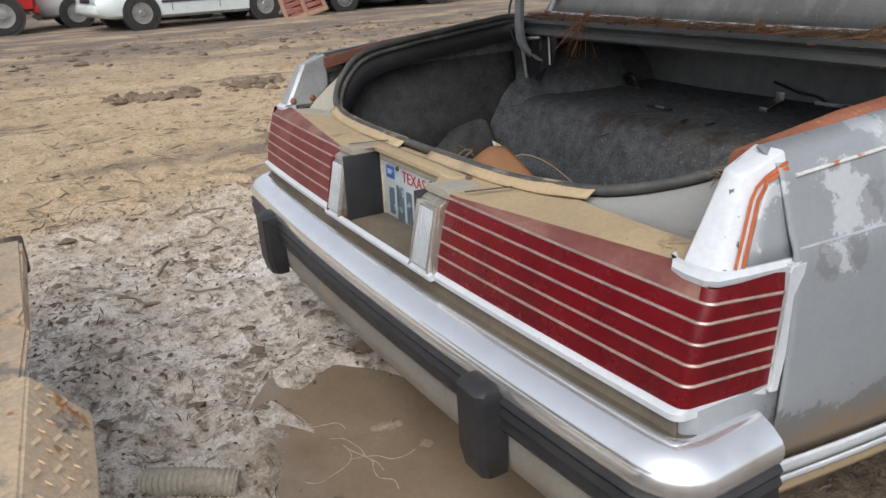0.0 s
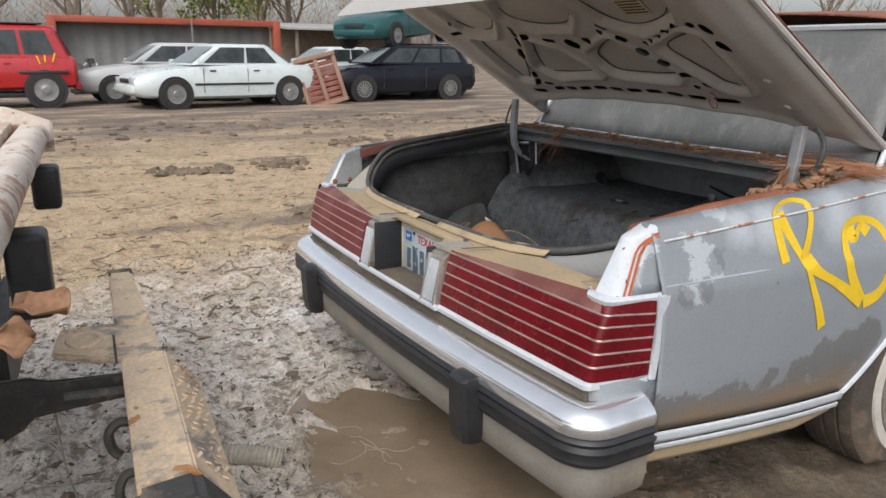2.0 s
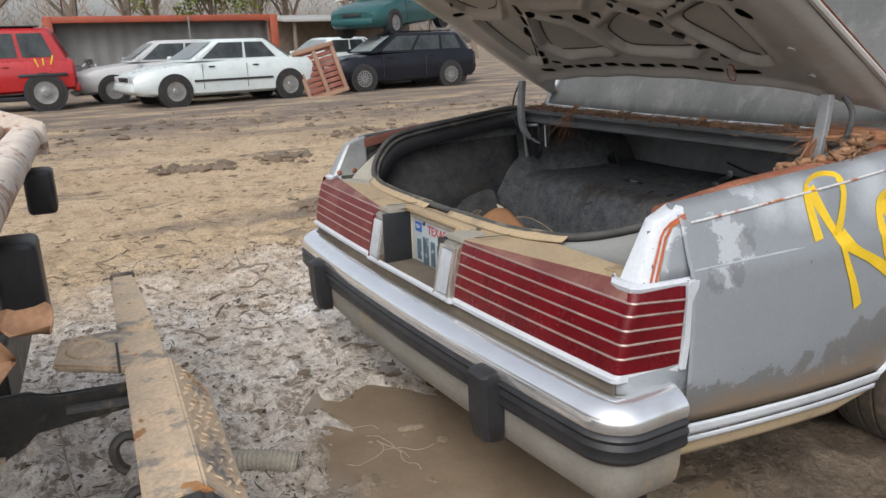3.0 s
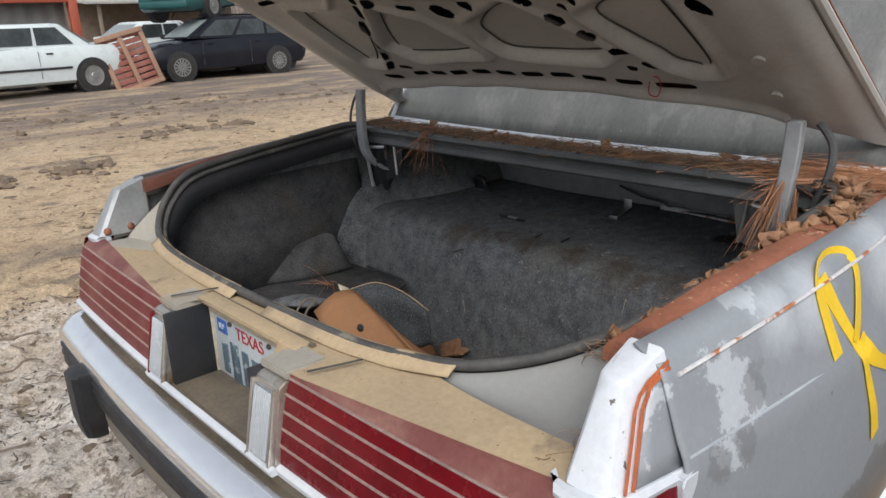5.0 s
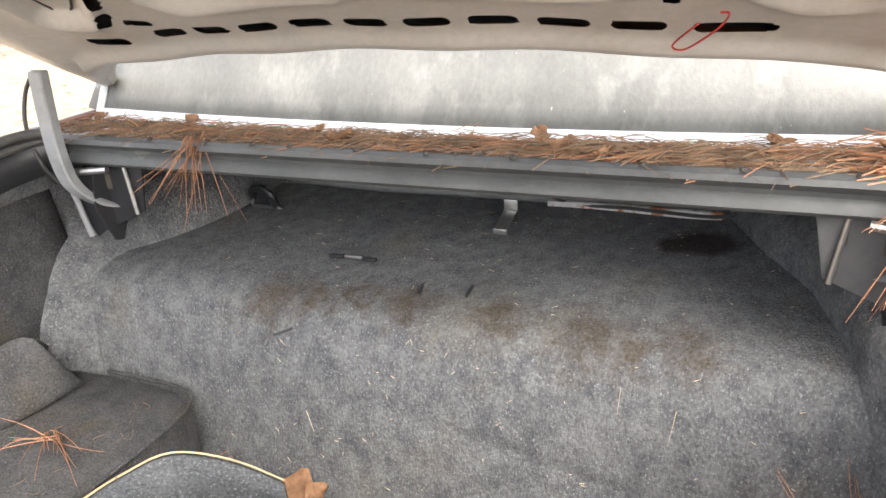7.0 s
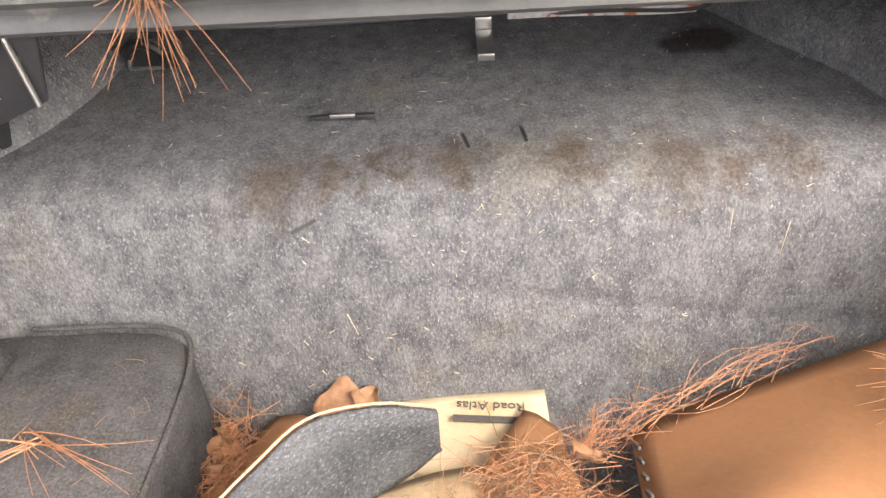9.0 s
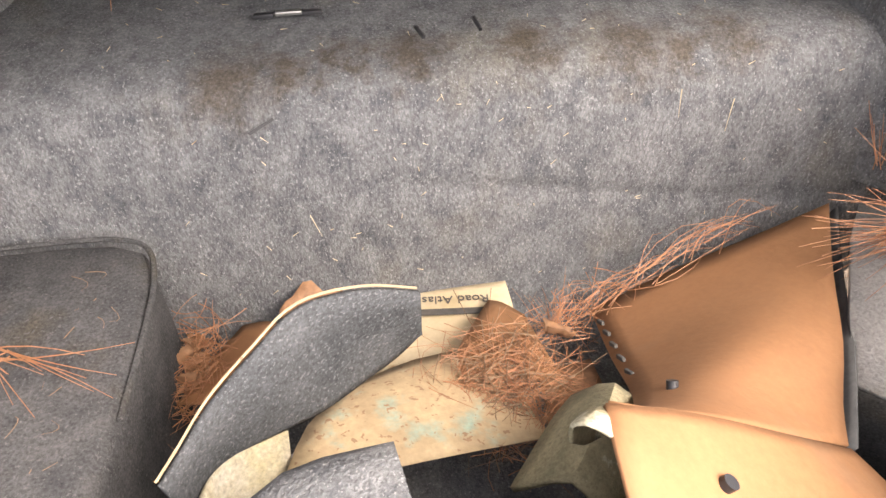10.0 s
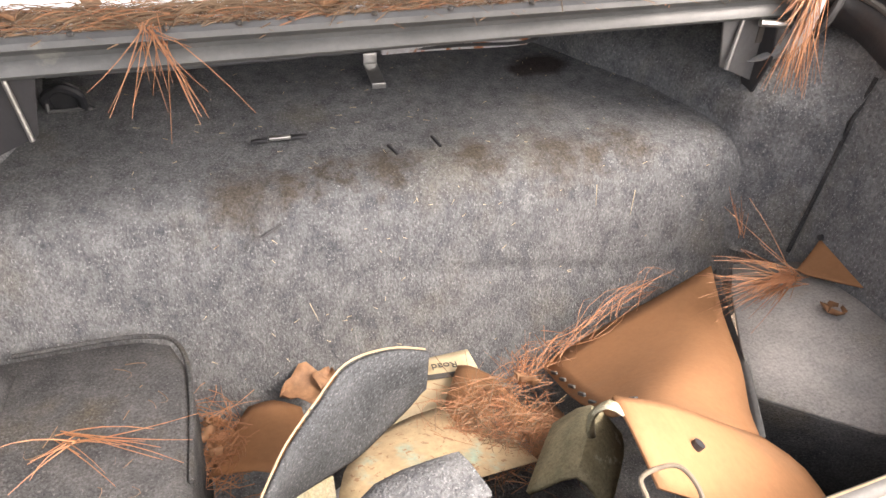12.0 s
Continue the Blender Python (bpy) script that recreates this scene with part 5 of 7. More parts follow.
# hinge arms, brackets and cables
for sgn in (1, -1):
    pts = smooth_line([(sgn * 0.700, 0.905, 1.035), (sgn * 0.699, 0.900, 0.96), (sgn * 0.692, 0.895, 0.88), (sgn * 0.680, 0.903, 0.82), (sgn * 0.662, 0.945, 0.775), (sgn * 0.64, 0.98, 0.765)], 5)
    bm = bmesh.new()
    loft(bm, [[p + Vector((sgn * 0.016 * a, 0.011 * b, 0)) for a, b in ((-1, -1), (1, -1), (1, 1), (-1, 1))] for p in pts])
    bmesh.ops.bevel(bm, geom=[e for e in bm.edges], offset=0.003, segments=1, affect="EDGES")
    part("hinge_arm", bm, "hinge_grey", car, "grey steel hinge arm")
    pts = smooth_line([(sgn * 0.735, 0.925, 1.03), (sgn * 0.765, 0.92, 0.99), (sgn * 0.768, 0.905, 0.93), (sgn * 0.745, 0.90, 0.86), (sgn * 0.735, 0.92, 0.82)], 8)
    tube("cable_sleeve", pts, 0.008 if sgn > 0 else 0.004, "cable", car, "corrugated wiring sleeve", n=8)
    br = slab("hinge_bracket", [(0.93, 0.855), (0.995, 0.845), (1.0, 0.76), (0.965, 0.695), (0.945, 0.70), (0.915, 0.78)], "x", sgn * 0.655, sgn * 0.660, "black_paint_and_shade", car, "black hinge bracket with slots", 0.001)
    slab("bracket_plate", [(sgn * 0.56, 0.855), (sgn * 0.755, 0.855), (sgn * 0.733, 0.73), (sgn * 0.713, 0.697), (sgn * 0.69, 0.715), (sgn * 0.578, 0.762)], "y", 0.955, 0.960, "bracket_grey" if sgn > 0 else "black_paint_and_shade", br, "", 0.001)
    tube("bracket_flange", [(sgn * 0.755, 0.945, 0.86), (sgn * 0.712, 0.94, 0.705)], 0.006, "hinge_grey", br)
    tube("spring_rod", [(sgn * 0.60, 0.95, 0.86), (sgn * 0.585, 0.945, 0.76)], 0.004, "steel", br)
    for dx, dz, w, h in ((0.66, 0.769, 0.007, 0.022), (0.679, 0.766, 0.006, 0.006), (0.697, 0.763, 0.007, 0.022), (0.596, 0.818, 0.010, 0.014), (0.665, 0.824, 0.045, 0.042)):
        box("bracket_slot", (sgn * dx, 0.9535, dz), (w, 0.003, h), "dark_print", br, bev=0.001)
    tube("hinge_seat", [(sgn * 0.62, 0.93, 0.85), (sgn * 0.69, 0.915, 0.845)], 0.007, "steel", car)

# ---- boot interior ----
PROFILE = [(1.50, 0.640), (1.35, 0.634), (1.15, 0.632), (1.03, 0.628), (0.975, 0.618), (0.94, 0.595), (0.918, 0.55), (0.905, 0.48), (0.895, 0.40), (0.885, 0.30), (0.875, 0.22), (0.855, 0.175), (0.80, 0.160), (0.6, 0.158), (0.4, 0.158), (0.14, 0.158)]
prof = [(p.x, p.y) for p in smooth_line([(y, z, 0) for y, z in PROFILE], 7)]
rows = []
for i in range(96):
    x = -0.86 + 1.72 * i / 95
    rows.append([(x * (1 - 0.25 * min(1.0, max(0.0, (0.30 - z) / 0.14))), y + 0.010 * noise.noise((x * 3, z * 4, 1)) + 0.006 * math.exp(-((z - 0.425 + 0.16 * (x - 0.1)) / 0.010) ** 2) * min(1.0, max(0.0, (x + 0.2) / 0.2)), z + 0.008 * noise.noise((x * 4, y * 4, 5))) for y, z in prof])
bm = bmesh.new()
loft(bm, rows, False, False)
part("boot_carpet", bm, "carpet", car, "worn grey felt carpet over the stepped boot floor")
for sgn in (1, -1):
    # carpeted wheel housing
    bm = bmesh.new()
    bmesh.ops.create_uvsphere(bm, u_segments=48, v_segments=28, radius=1.0)
    bmesh.ops.transform(bm, matrix=Matrix.Translation((sgn * 0.95, 1.42, 0.45)) @ Matrix.Diagonal((0.345, 0.56, 0.40, 1)), verts=bm.verts)
    bmesh.ops.delete(bm, geom=[v for v in bm.verts if v.co.x * sgn > 0.94 or v.co.y > 1.56 or v.co.z < 0.40], context="VERTS")
    part("wheel_housing", bm, "carpet", car, "felt-covered wheel housing")
    if sgn > 0:
        foot = [(0.79, 0.768), (0.84, 0.735), (0.88, 0.695), (0.943, 0.650), (1.03, 0.632), (1.18, 0.592), (1.344, 0.510), (1.52, 0.44)]
        bm, cols = bmesh.new(), []
        for j in range(60):
            y = 0.795 + 0.012 * j
            xg = table(y, foot)
            col = []
            for k in range(26):
                z = 0.38 + 0.47 * k / 25
                rise = max(0.0, (z - 0.640) / 0.21)
                x = xg - 0.030 * max(0.0, 0.64 - z) / 0.26 + (0.83 - xg) * rise ** 1.9 - 0.018 * math.exp(-((z - 0.70) / 0.03) ** 2)
                col.append((x + 0.007 * noise.noise((y * 7, z * 7, 2)), y, z))
            cols.append(col)
        loft(bm, cols, False, False)
        part("side_cover", bm, "carpet", car, "felt bulging over the wheel housing")
        bm = bmesh.new()
        loft(bm, [[(0.772 + 0.03 * max(0.0, z - 0.70) / 0.1 - 0.045 * max(0.0, 0.70 - z) / 0.3 + 0.05 * max(0.0, 0.5 - y) + 0.004 * noise.noise((y * 5, z * 5, 7)), y + 0.06 * max(0.0, z - 0.62) * (y - 0.3), z) for z in (0.40 + 0.40 * k / 16 for k in range(17))] for y in (0.30 + 0.495 * j / 24 for j in range(25))], False, False)
        part("side_panel", bm, "carpet", car, "stiff grey felt side panel with a small hole")
        # dark tube stands for the shade in the crack between the felts
        tube("panel_edge", [(0.768 + 0.03 * max(0.0, z - 0.70) / 0.1 - 0.045 * max(0.0, 0.70 - z) / 0.3, 0.796 + 0.03 * max(0.0, z - 0.62), z) for z in (0.42 + 0.02 * k for k in range(19))], 0.0045, "crack_shade", car, "dark line drawn for the crack beside the side panel", n=6)
        tube("panel_hole", [(0.734, 0.745, 0.485), (0.744, 0.745, 0.485)], 0.006, "black_paint_and_shade", car, n=10)
    sheet("boot_side", [[(sgn * 0.86, y, z) for z in (0.29, 0.36, 0.45, 0.6)] + [(sgn * 0.845, y, 0.74), (sgn * 0.80, y, min(0.88, table(y, TOP) - 0.03) if y > 0.28 else 0.68)] for y in (0.15, 0.25, 0.4, 0.55, 0.7, 0.85, 0.95, 1.1, 1.3, 1.52)], "carpet", car, "grey felt side lining", 0.004)
# left wall uses the darkened carpet, its shade painted in
sheet("left_lining", [[(-0.795 + 0.03 * math.sin(4 * y), y, 0.43), (-0.80, y, 0.6), (-0.815, y, 0.70), (-0.83, y, 0.79)] for y in (0.22, 0.35, 0.48, 0.6, 0.72, 0.82, 0.90, 0.96)], "carpet_shaded", car, "", 0.006)
for sgn in (-1,):
    # second bulge of carpet in front of the housing
    bm = bmesh.new()
    bmesh.ops.create_uvsphere(bm, u_segments=44, v_segments=26, radius=1.0)
    bmesh.ops.transform(bm, matrix=Matrix.Translation((sgn * 0.98, 1.06, 0.42)) @ Matrix.Diagonal((0.29, 0.33, 0.36, 1)), verts=bm.verts)
    bmesh.ops.delete(bm, geom=[v for v in bm.verts if v.co.x * sgn > 0.90 or v.co.y > 1.25 or v.co.z < 0.36], context="VERTS")
    part("side_cover", bm, "carpet", car, "felt bulging over the wheel housing")
# panel behind the seat, parcel shelf underside and tail inner wall
sheet("seat_panel", [[(x, 1.53, 0.55), (x, 1.535, 0.70), (x, 1.54, 0.90)] for x in (-0.9, -0.4, 0, 0.4, 0.9)], "hinge_grey", car, "grey seat back panel", 0.004)
sheet("shelf_underside", [[(x, 0.985, 0.852), (x, 1.25, 0.852), (x, 1.53, 0.86)] for x in (-0.86, 0, 0.86)], "hinge_grey", car, "", 0.003)
sheet("tail_inner", [[(x, 0.135, 0.15), (x, 0.14, 0.5), (x, 0.145, 0.68)] for x in (-0.86, -0.4, 0, 0.4, 0.86)], "black_paint_and_shade", car, "", 0.003)
box("rust_gap", (0.25, 1.492, 0.642), (0.37, 0.015, 0.022), "rust_edge", car, "rusty strip of bare metal", bev=0.003)
tube("wiring", smooth_line([(-0.1, 1.505, 0.69), (0.0, 1.49, 0.67), (0.07, 1.485, 0.665), (0.12, 1.49, 0.648), (0.26, 1.48, 0.65), (0.42, 1.48, 0.645), (0.5, 1.485, 0.665), (0.6, 1.49, 0.65)], 6), 0.004, "cable", car, n=6)
# carpeted box on the left of the well, its lit top toned down by colour
out = [(-0.80, 0.20), (-0.80, 0.868), (-0.69, 0.872), (-0.56, 0.872), (-0.50, 0.866), (-0.455, 0.845), (-0.435, 0.79), (-0.432, 0.70), (-0.44, 0.55), (-0.46, 0.40), (-0.47, 0.20)]
bm = bmesh.new()
loft(bm, [[(x, y, 0.16) for x, y in out], [(x, y, 0.41) for x, y in out], [(lerp(x, -0.62, 0.02), lerp(y, 0.55, 0.02), 0.432) for x, y in out], [(lerp(x, -0.62, 0.07), lerp(y, 0.55, 0.07), 0.442) for x, y in out], [(lerp(x, -0.62, 0.5), lerp(y, 0.55, 0.5), 0.445) for x, y in out]])
part("well_box", bm, "carpet_shaded", car, "felt-covered box in the boot well")
tube("box_piping", smooth_line([(x, y + 0.004, 0.436) for x, y in out[2:9]], 6), 0.004, "carpet_shaded", car, n=6)
# stamped grey cover on the right of the well
sheet("well_cover", [[(0.42, 0.50, 0.395), (0.47, 0.60, 0.405), (0.55, 0.735, 0.41), (0.60, 0.80, 0.41)], [(0.55, 0.375, 0.40), (0.60, 0.52, 0.415), (0.67, 0.66, 0.425), (0.72, 0.76, 0.42)], [(0.80, 0.24, 0.42), (0.82, 0.40, 0.43), (0.84, 0.55, 0.44), (0.85, 0.7, 0.43)]], "cover_grey", car, "grey moulded cover in the well", 0.012)
# side of the cover in darkened carpet for the shade below it
sheet("well_cover_side", [[(0.42, 0.50, 0.39), (0.43, 0.52, 0.27), (0.44, 0.53, 0.16)], [(0.55, 0.375, 0.395), (0.56, 0.40, 0.27), (0.57, 0.42, 0.16)], [(0.80, 0.24, 0.415), (0.79, 0.26, 0.32), (0.70, 0.28, 0.16)]], "carpet_shaded", car, "", 0.006)
# small fittings on the shelf
bm = bmesh.new()
add_box(bm, (0.012, 1.345, 0.652), (0.030, 0.075, 0.003), rot=(14, 0, 0), bev=0.001)
add_box(bm, (0.012, 1.385, 0.672), (0.030, 0.003, 0.025), bev=0.001)
add_box(bm, (0.012, 1.308, 0.640), (0.030, 0.003, 0.014), bev=0.001)
part("shelf_bracket", bm, "steel", car, "small bent steel bracket")
bm = bmesh.new()
add_box(bm, (-0.225, 1.113, 0.641), (0.040, 0.011, 0.007), bev=0.002)
part("shelf_clip", bm, "steel", car)
for x in (-0.262, -0.19):
    box("clip_slot", (x, 1.11, 0.6405), (0.030, 0.010, 0.006), "black_paint_and_shade", car, bev=0.001)
for a, b in (((-0.042, 1.035), (-0.034, 1.00)), ((0.046, 1.05), (0.05, 1.01)), ((-0.29, 0.915), (-0.255, 0.928))):
    ribbon("carpet_tear", [(*a, 0.6385 if a[1] > 1 else 0.562), (*b, 0.6375 if a[1] > 1 else 0.575)], 0.0045, (0, 0, 1) if a[1] > 1 else (0, -1, 0.3), "black_paint_and_shade", car, thick=0.004)
tube("shelf_loop", smooth_line([(-0.625, 1.36, 0.625), (-0.63, 1.345, 0.665), (-0.60, 1.335, 0.685), (-0.57, 1.335, 0.67), (-0.565, 1.345, 0.64), (-0.55, 1.35, 0.625)], 6), 0.009, "black_paint_and_shade", car, "black tie-down loop", n=8)
# striker on the tail panel
tube("striker", smooth_line([(-0.012, 0.19, 0.650), (-0.014, 0.210, 0.672), (-0.013, 0.226, 0.681), (0.006, 0.229, 0.686), (0.026, 0.223, 0.688), (0.034, 0.200, 0.680), (0.036, 0.18, 0.655)], 6), 0.0025, "dusty_brown", car, "bent steel lock striker", n=8)

# spray paint on the flank


def spray(pts, w, sgn=1):
    line = smooth_line([(0, y, z) for y, z in pts], 7)
    pos = [Vector((side_x(p.y, p.z) + 0.0035, p.y, p.z)) for p in line]
    n = len(pos)
    ribbon("spray_stroke", pos, [w * (0.8 + 0.25 * math.sin(2.2 + 5 * i / n)) for i in range(n)], (1, 0, 0.05), "yellow_spray", car, "yellow spray paint stroke")


spray([(0.575, 0.733), (0.567, 0.785), (0.563, 0.842), (0.586, 0.863), (0.64, 0.872), (0.681, 0.863), (0.689, 0.827), (0.666, 0.776), (0.638, 0.735)], 0.030)
spray([(0.575, 0.850), (0.602, 0.795), (0.639, 0.730), (0.660, 0.678), (0.688, 0.617), (0.717, 0.548)], 0.032)
spray([(0.647, 0.734), (0.685, 0.699), (0.763, 0.659), (0.876, 0.593)], 0.042)
spray([(0.876, 0.593), (0.823, 0.675), (0.810, 0.742), (0.822, 0.792), (0.882, 0.809), (0.959, 0.788), (1.003, 0.730), (0.998, 0.662), (0.956, 0.606), (0.886, 0.588)], 0.036)
spray([(0.834, 0.790), (0.850, 0.760), (0.882, 0.788), (0.910, 0.770)], 0.040)
spray([(1.062, 0.825), (1.059, 0.763), (1.044, 0.697), (1.063, 0.622), (1.12, 0.60), (1.18, 0.68), (1.20, 0.80)], 0.034)

# ---- flatbed truck behind the sedan ----
truck = thing("flatbed_truck", "muddy flatbed truck tail with worn deck and step bumper", "truck", at=(0.14, -0.825, 0, 0, 0, -4.5))


def tpart(name, bm, m, label="", parent=None):
    return part(name, bm, m, parent or truck, label)


# step bumper: a near and a far wing with a lower step between them
BAR = [(-0.045, 0.50), (0.055, 0.505), (0.135, 0.40), (0.125, 0.36), (0.03, 0.37), (-0.045, 0.40)]
for x0, x1 in ((0.055, 0.66),):
    bm = bmesh.new()
    loft(bm, [[(x, y, z) for y, z in BAR] for x in (x0, lerp(x0, x1, 0.5), x1)])
    bmesh.ops.bevel(bm, geom=list(bm.edges), offset=0.004, segments=2, affect="EDGES")
    wing = tpart("bumper_wing", bm, "truck_tan", "tan-painted step bumper wing with worn tread plate")
    for i in range(13):
        for j in range(4):
            u = (j + 0.5 + 0.5 * (i % 2)) / 5
            box("tread_bar", (x0 + 0.03 + i * 0.042, lerp(0.06, 0.132, u), lerp(0.502, 0.405, u)), (0.022, 0.006, 0.003), "truck_tan", wing, rot=(-52, 0, 35 if (i + j) % 2 else -35), bev=0)
    bm = bmesh.new()
    prism(bm, [(-0.05, 0.495), (0.055, 0.508), (0.14, 0.402), (0.12, 0.30), (-0.04, 0.28)], "x", x1 - 0.002, x1 + 0.09)
    bmesh.ops.bevel(bm, geom=list(bm.edges), offset=0.012, segments=3, affect="EDGES")
    tpart("bumper_end", bm, "truck_black", "black bumper end cap with scraped paint", wing)
    tube("bumper_hook", smooth_line([(x0 + 0.26, -0.03, 0.45), (x0 + 0.26, -0.065, 0.455), (x0 + 0.265, -0.085, 0.435), (x0 + 0.27, -0.08, 0.40), (x0 + 0.275, -0.065, 0.385)], 5), 0.011, "truck_black", wing, "bent steel tow hook")
    tube("bumper_hook", smooth_line([(x0 + 0.44, -0.03, 0.43), (x0 + 0.44, -0.06, 0.43), (x0 + 0.45, -0.075, 0.40), (x0 + 0.455, -0.065, 0.36)], 5), 0.010, "truck_black", wing)
    tube("bolt", [(x0 + 0.10, -0.04, 0.455), (x0 + 0.10, -0.17, 0.462)], 0.014, "truck_black", wing)
far = slab("bumper_wing", [(-0.72, -0.050), (-0.24, -0.050), (-0.20, -0.05), (-0.20, 0.040), (-0.24, 0.04), (-0.72, 0.022)], "z", 0.44, 0.505, "truck_tan", truck, "far step bumper wing, paint scraped to black", 0.008)
box("wing_cap", (-0.735, -0.014, 0.46), (0.03, 0.075, 0.10), "truck_black", far, bev=0.008)
step = slab("step_plate", [(-0.23, -0.185), (-0.05, -0.20), (0.04, -0.06), (0.075, 0.045), (-0.17, 0.05), (-0.23, 0.0)], "z", 0.478, 0.496, "truck_tan", truck, "flat tan step plate with a pressed ring", 0.006)
bm = bmesh.new()
loft(bm, [[(-0.12 + (0.045 + 0.008 * math.cos(b)) * math.cos(a) * 1.2, -0.125 + (0.038 + 0.008 * math.cos(b)) * math.sin(a), 0.497 + 0.006 * math.sin(b)) for b in (2 * math.pi * k / 8 for k in range(8))] for a in (2 * math.pi * i / 28 for i in range(29))], True, False)
part("step_ring", bm, "truck_tan", step)
box("step_joint", (-0.02, -0.055, 0.4975), (0.20, 0.006, 0.003), "dark_print", step, bev=0)
# dark bracket and frame behind the bumper
slab("frame_bracket", [(-0.03, 0.475), (-0.20, 0.478), (-0.24, 0.500), (-0.62, 0.50), (-0.62, 0.325), (-0.34, 0.335), (-0.31, 0.355), (-0.26, 0.375), (-0.24, 0.405), (-0.03, 0.415)], "x", 0.085, 0.10, "truck_black", truck, "black steel frame bracket splashed with mud", 0.004)
slab("frame_bracket", [(-0.30, 0.37), (-0.62, 0.38), (-0.62, 0.30), (-0.36, 0.31)], "x", 0.11, 0.13, "truck_tan", truck, "", 0.004)
slab("frame_rail", [(-0.80, 0.52), (-0.10, 0.52), (-0.10, 0.36), (-0.80, 0.34)], "y", -0.36, -0.30, "truck_black", truck, "", 0.008)
box("cross_member", (0.12, -0.42, 0.52), (1.9, 0.10, 0.12), "truck_black", truck, bev=0.01)
tube("hanging_cord", smooth_line([(0.05, -0.20, 0.40), (0.08, -0.19, 0.25), (0.04, -0.17, 0.12), (0.0, -0.14, 0.03)], 6), 0.0025, "hose", truck, n=6)
# deck
DZ = 0.985
bm, rings = bmesh.new(), []
for i in range(66):
    x = -0.90 + 1.93 * i / 65
    w = 0.006 * noise.noise((x * 7, 0.3, 1)) + 0.004 * noise.noise((x * 19, 2.3, 1))
    rings.append([(x, -0.262, DZ + 0.002)] + [(x, -0.222 + 0.038 * math.sin(a) + w, DZ - 0.034 + 0.040 * math.cos(a) + w) for a in (math.pi * k / 12 for k in range(13))] + [(x, -0.262, DZ - 0.078)])
loft(bm, rings)
tpart("deck_edge", bm, "deck_white", "chipped white tail rail of the deck")
rnd = random.Random(8)
for i in range(14):
    x = -0.83 + 0.138 * i
    box("plank", (x, -0.72 + rnd.uniform(-0.004, 0.004), DZ - 0.008 + rnd.uniform(-0.005, 0.005)), (0.130, 0.87, 0.03), "deck_wood", truck, bev=0.005)
for x, y, w, d in ((0.50, -0.40, 0.16, 0.20), (0.62, -0.36, 0.09, 0.12), (0.10, -0.45, 0.07, 0.26)):
    box("loose_board", (x, y, DZ + 0.016), (w, d, 0.014), "deck_wood", truck, "loose scrap of board on the deck", rot=(0, 0, rnd.uniform(-12, 12)), bev=0.003)
for x in (-0.55, 0.30):
    bm = bmesh.new()
    add_box(bm, (x, -0.19, 0.835 if x < 0 else 0.80), (0.10, 0.075, 0.125 if x < 0 else 0.17), bev=0.014, seg=3)
    tpart("rubber_block", bm, "black_rubber", "black rubber dock block under the deck edge")
slab("deck_side", [(-0.3, DZ + 0.06), (-1.15, DZ + 0.06), (-1.15, DZ - 0.09), (-0.17, DZ - 0.09), (-0.17, DZ + 0.01)], "x", -0.945, -0.905, "deck_white", truck, "", 0.006)
for x in (-0.7, 0.75):
    bm = bmesh.new()
    loft(bm, [[(x + w, -1.05 + r * math.cos(2 * math.pi * i / 32), 0.37 + r * math.sin(2 * math.pi * i / 32)) for i in range(32)] for r, w in ((0.20, -0.12), (0.36, -0.12), (0.38, -0.08), (0.38, 0.08), (0.36, 0.12), (0.20, 0.12))])
    tpart("truck_wheel", bm, "tyre")
box("bed_frame", (0.03, -0.75, 0.82), (0.8, 0.9, 0.10), "truck_black", truck, bev=0.01)
# curled dry leaves caught on the corner of the deck


def curled_leaf(c, size, rot, seed):
    rnd = random.Random(seed)
    rows = []
    for i in range(9):
        u = i / 8 - 0.5
        w = size * 0.42 * math.sqrt(max(0.02, 1 - (2 * u) ** 2)) * (1 + 0.3 * math.sin(9 * u + seed))
        rows.append([Vector((u * size, v * w, 0.25 * size * (v * v) + 0.12 * size * math.sin(4 * u + seed) + 0.03 * size * rnd.uniform(-1, 1))) for v in (-1, -0.5, 0, 0.5, 1)])
    m = pose(*c, *rot)
    return [[m @ p for p in r] for r in rows]


for k, (c, s, r) in enumerate((((1.12, -1.03, 0.935), 0.062, (10, 20, 60)), ((1.14, -1.06, 0.915), 0.045, (70, 10, 100)), ((1.11, -1.06, 0.90), 0.04, (40, -50, 10)))):
    tagged(sheet("dry_leaf", curled_leaf(c, s, r, k), "dry_leaf", None, "", 0.001), "curled brown dry leaf caught on the deck corner", "leaf", "leaves on the deck")
# ribbed hose and junk in the mud
bm = bmesh.new()
hp = smooth_line([(-0.10, -0.62, 0.015), (-0.04, -0.56, 0.03), (0.0, -0.50, 0.03), (0.03, -0.44, 0.015)], 12)
add_tube(bm, hp, [0.030 + 0.004 * (i % 2) for i in range(len(hp))], 12)
tagged(part("ribbed_hose", bm, "hose"), "short piece of ribbed grey hose in the mud", "hose")
tube_line = smooth_line([(1.05, 0.55, 0.01), (1.03, 0.62, 0.015), (1.12, 0.70, 0.012), (1.3, 0.95, 0.012), (1.6, 1.5, 0.01)], 6)
tagged(tube("cord", tube_line, 0.004, "hose", n=6), "thin pale cord lying on the mud", "cord")
rnd = random.Random(5)
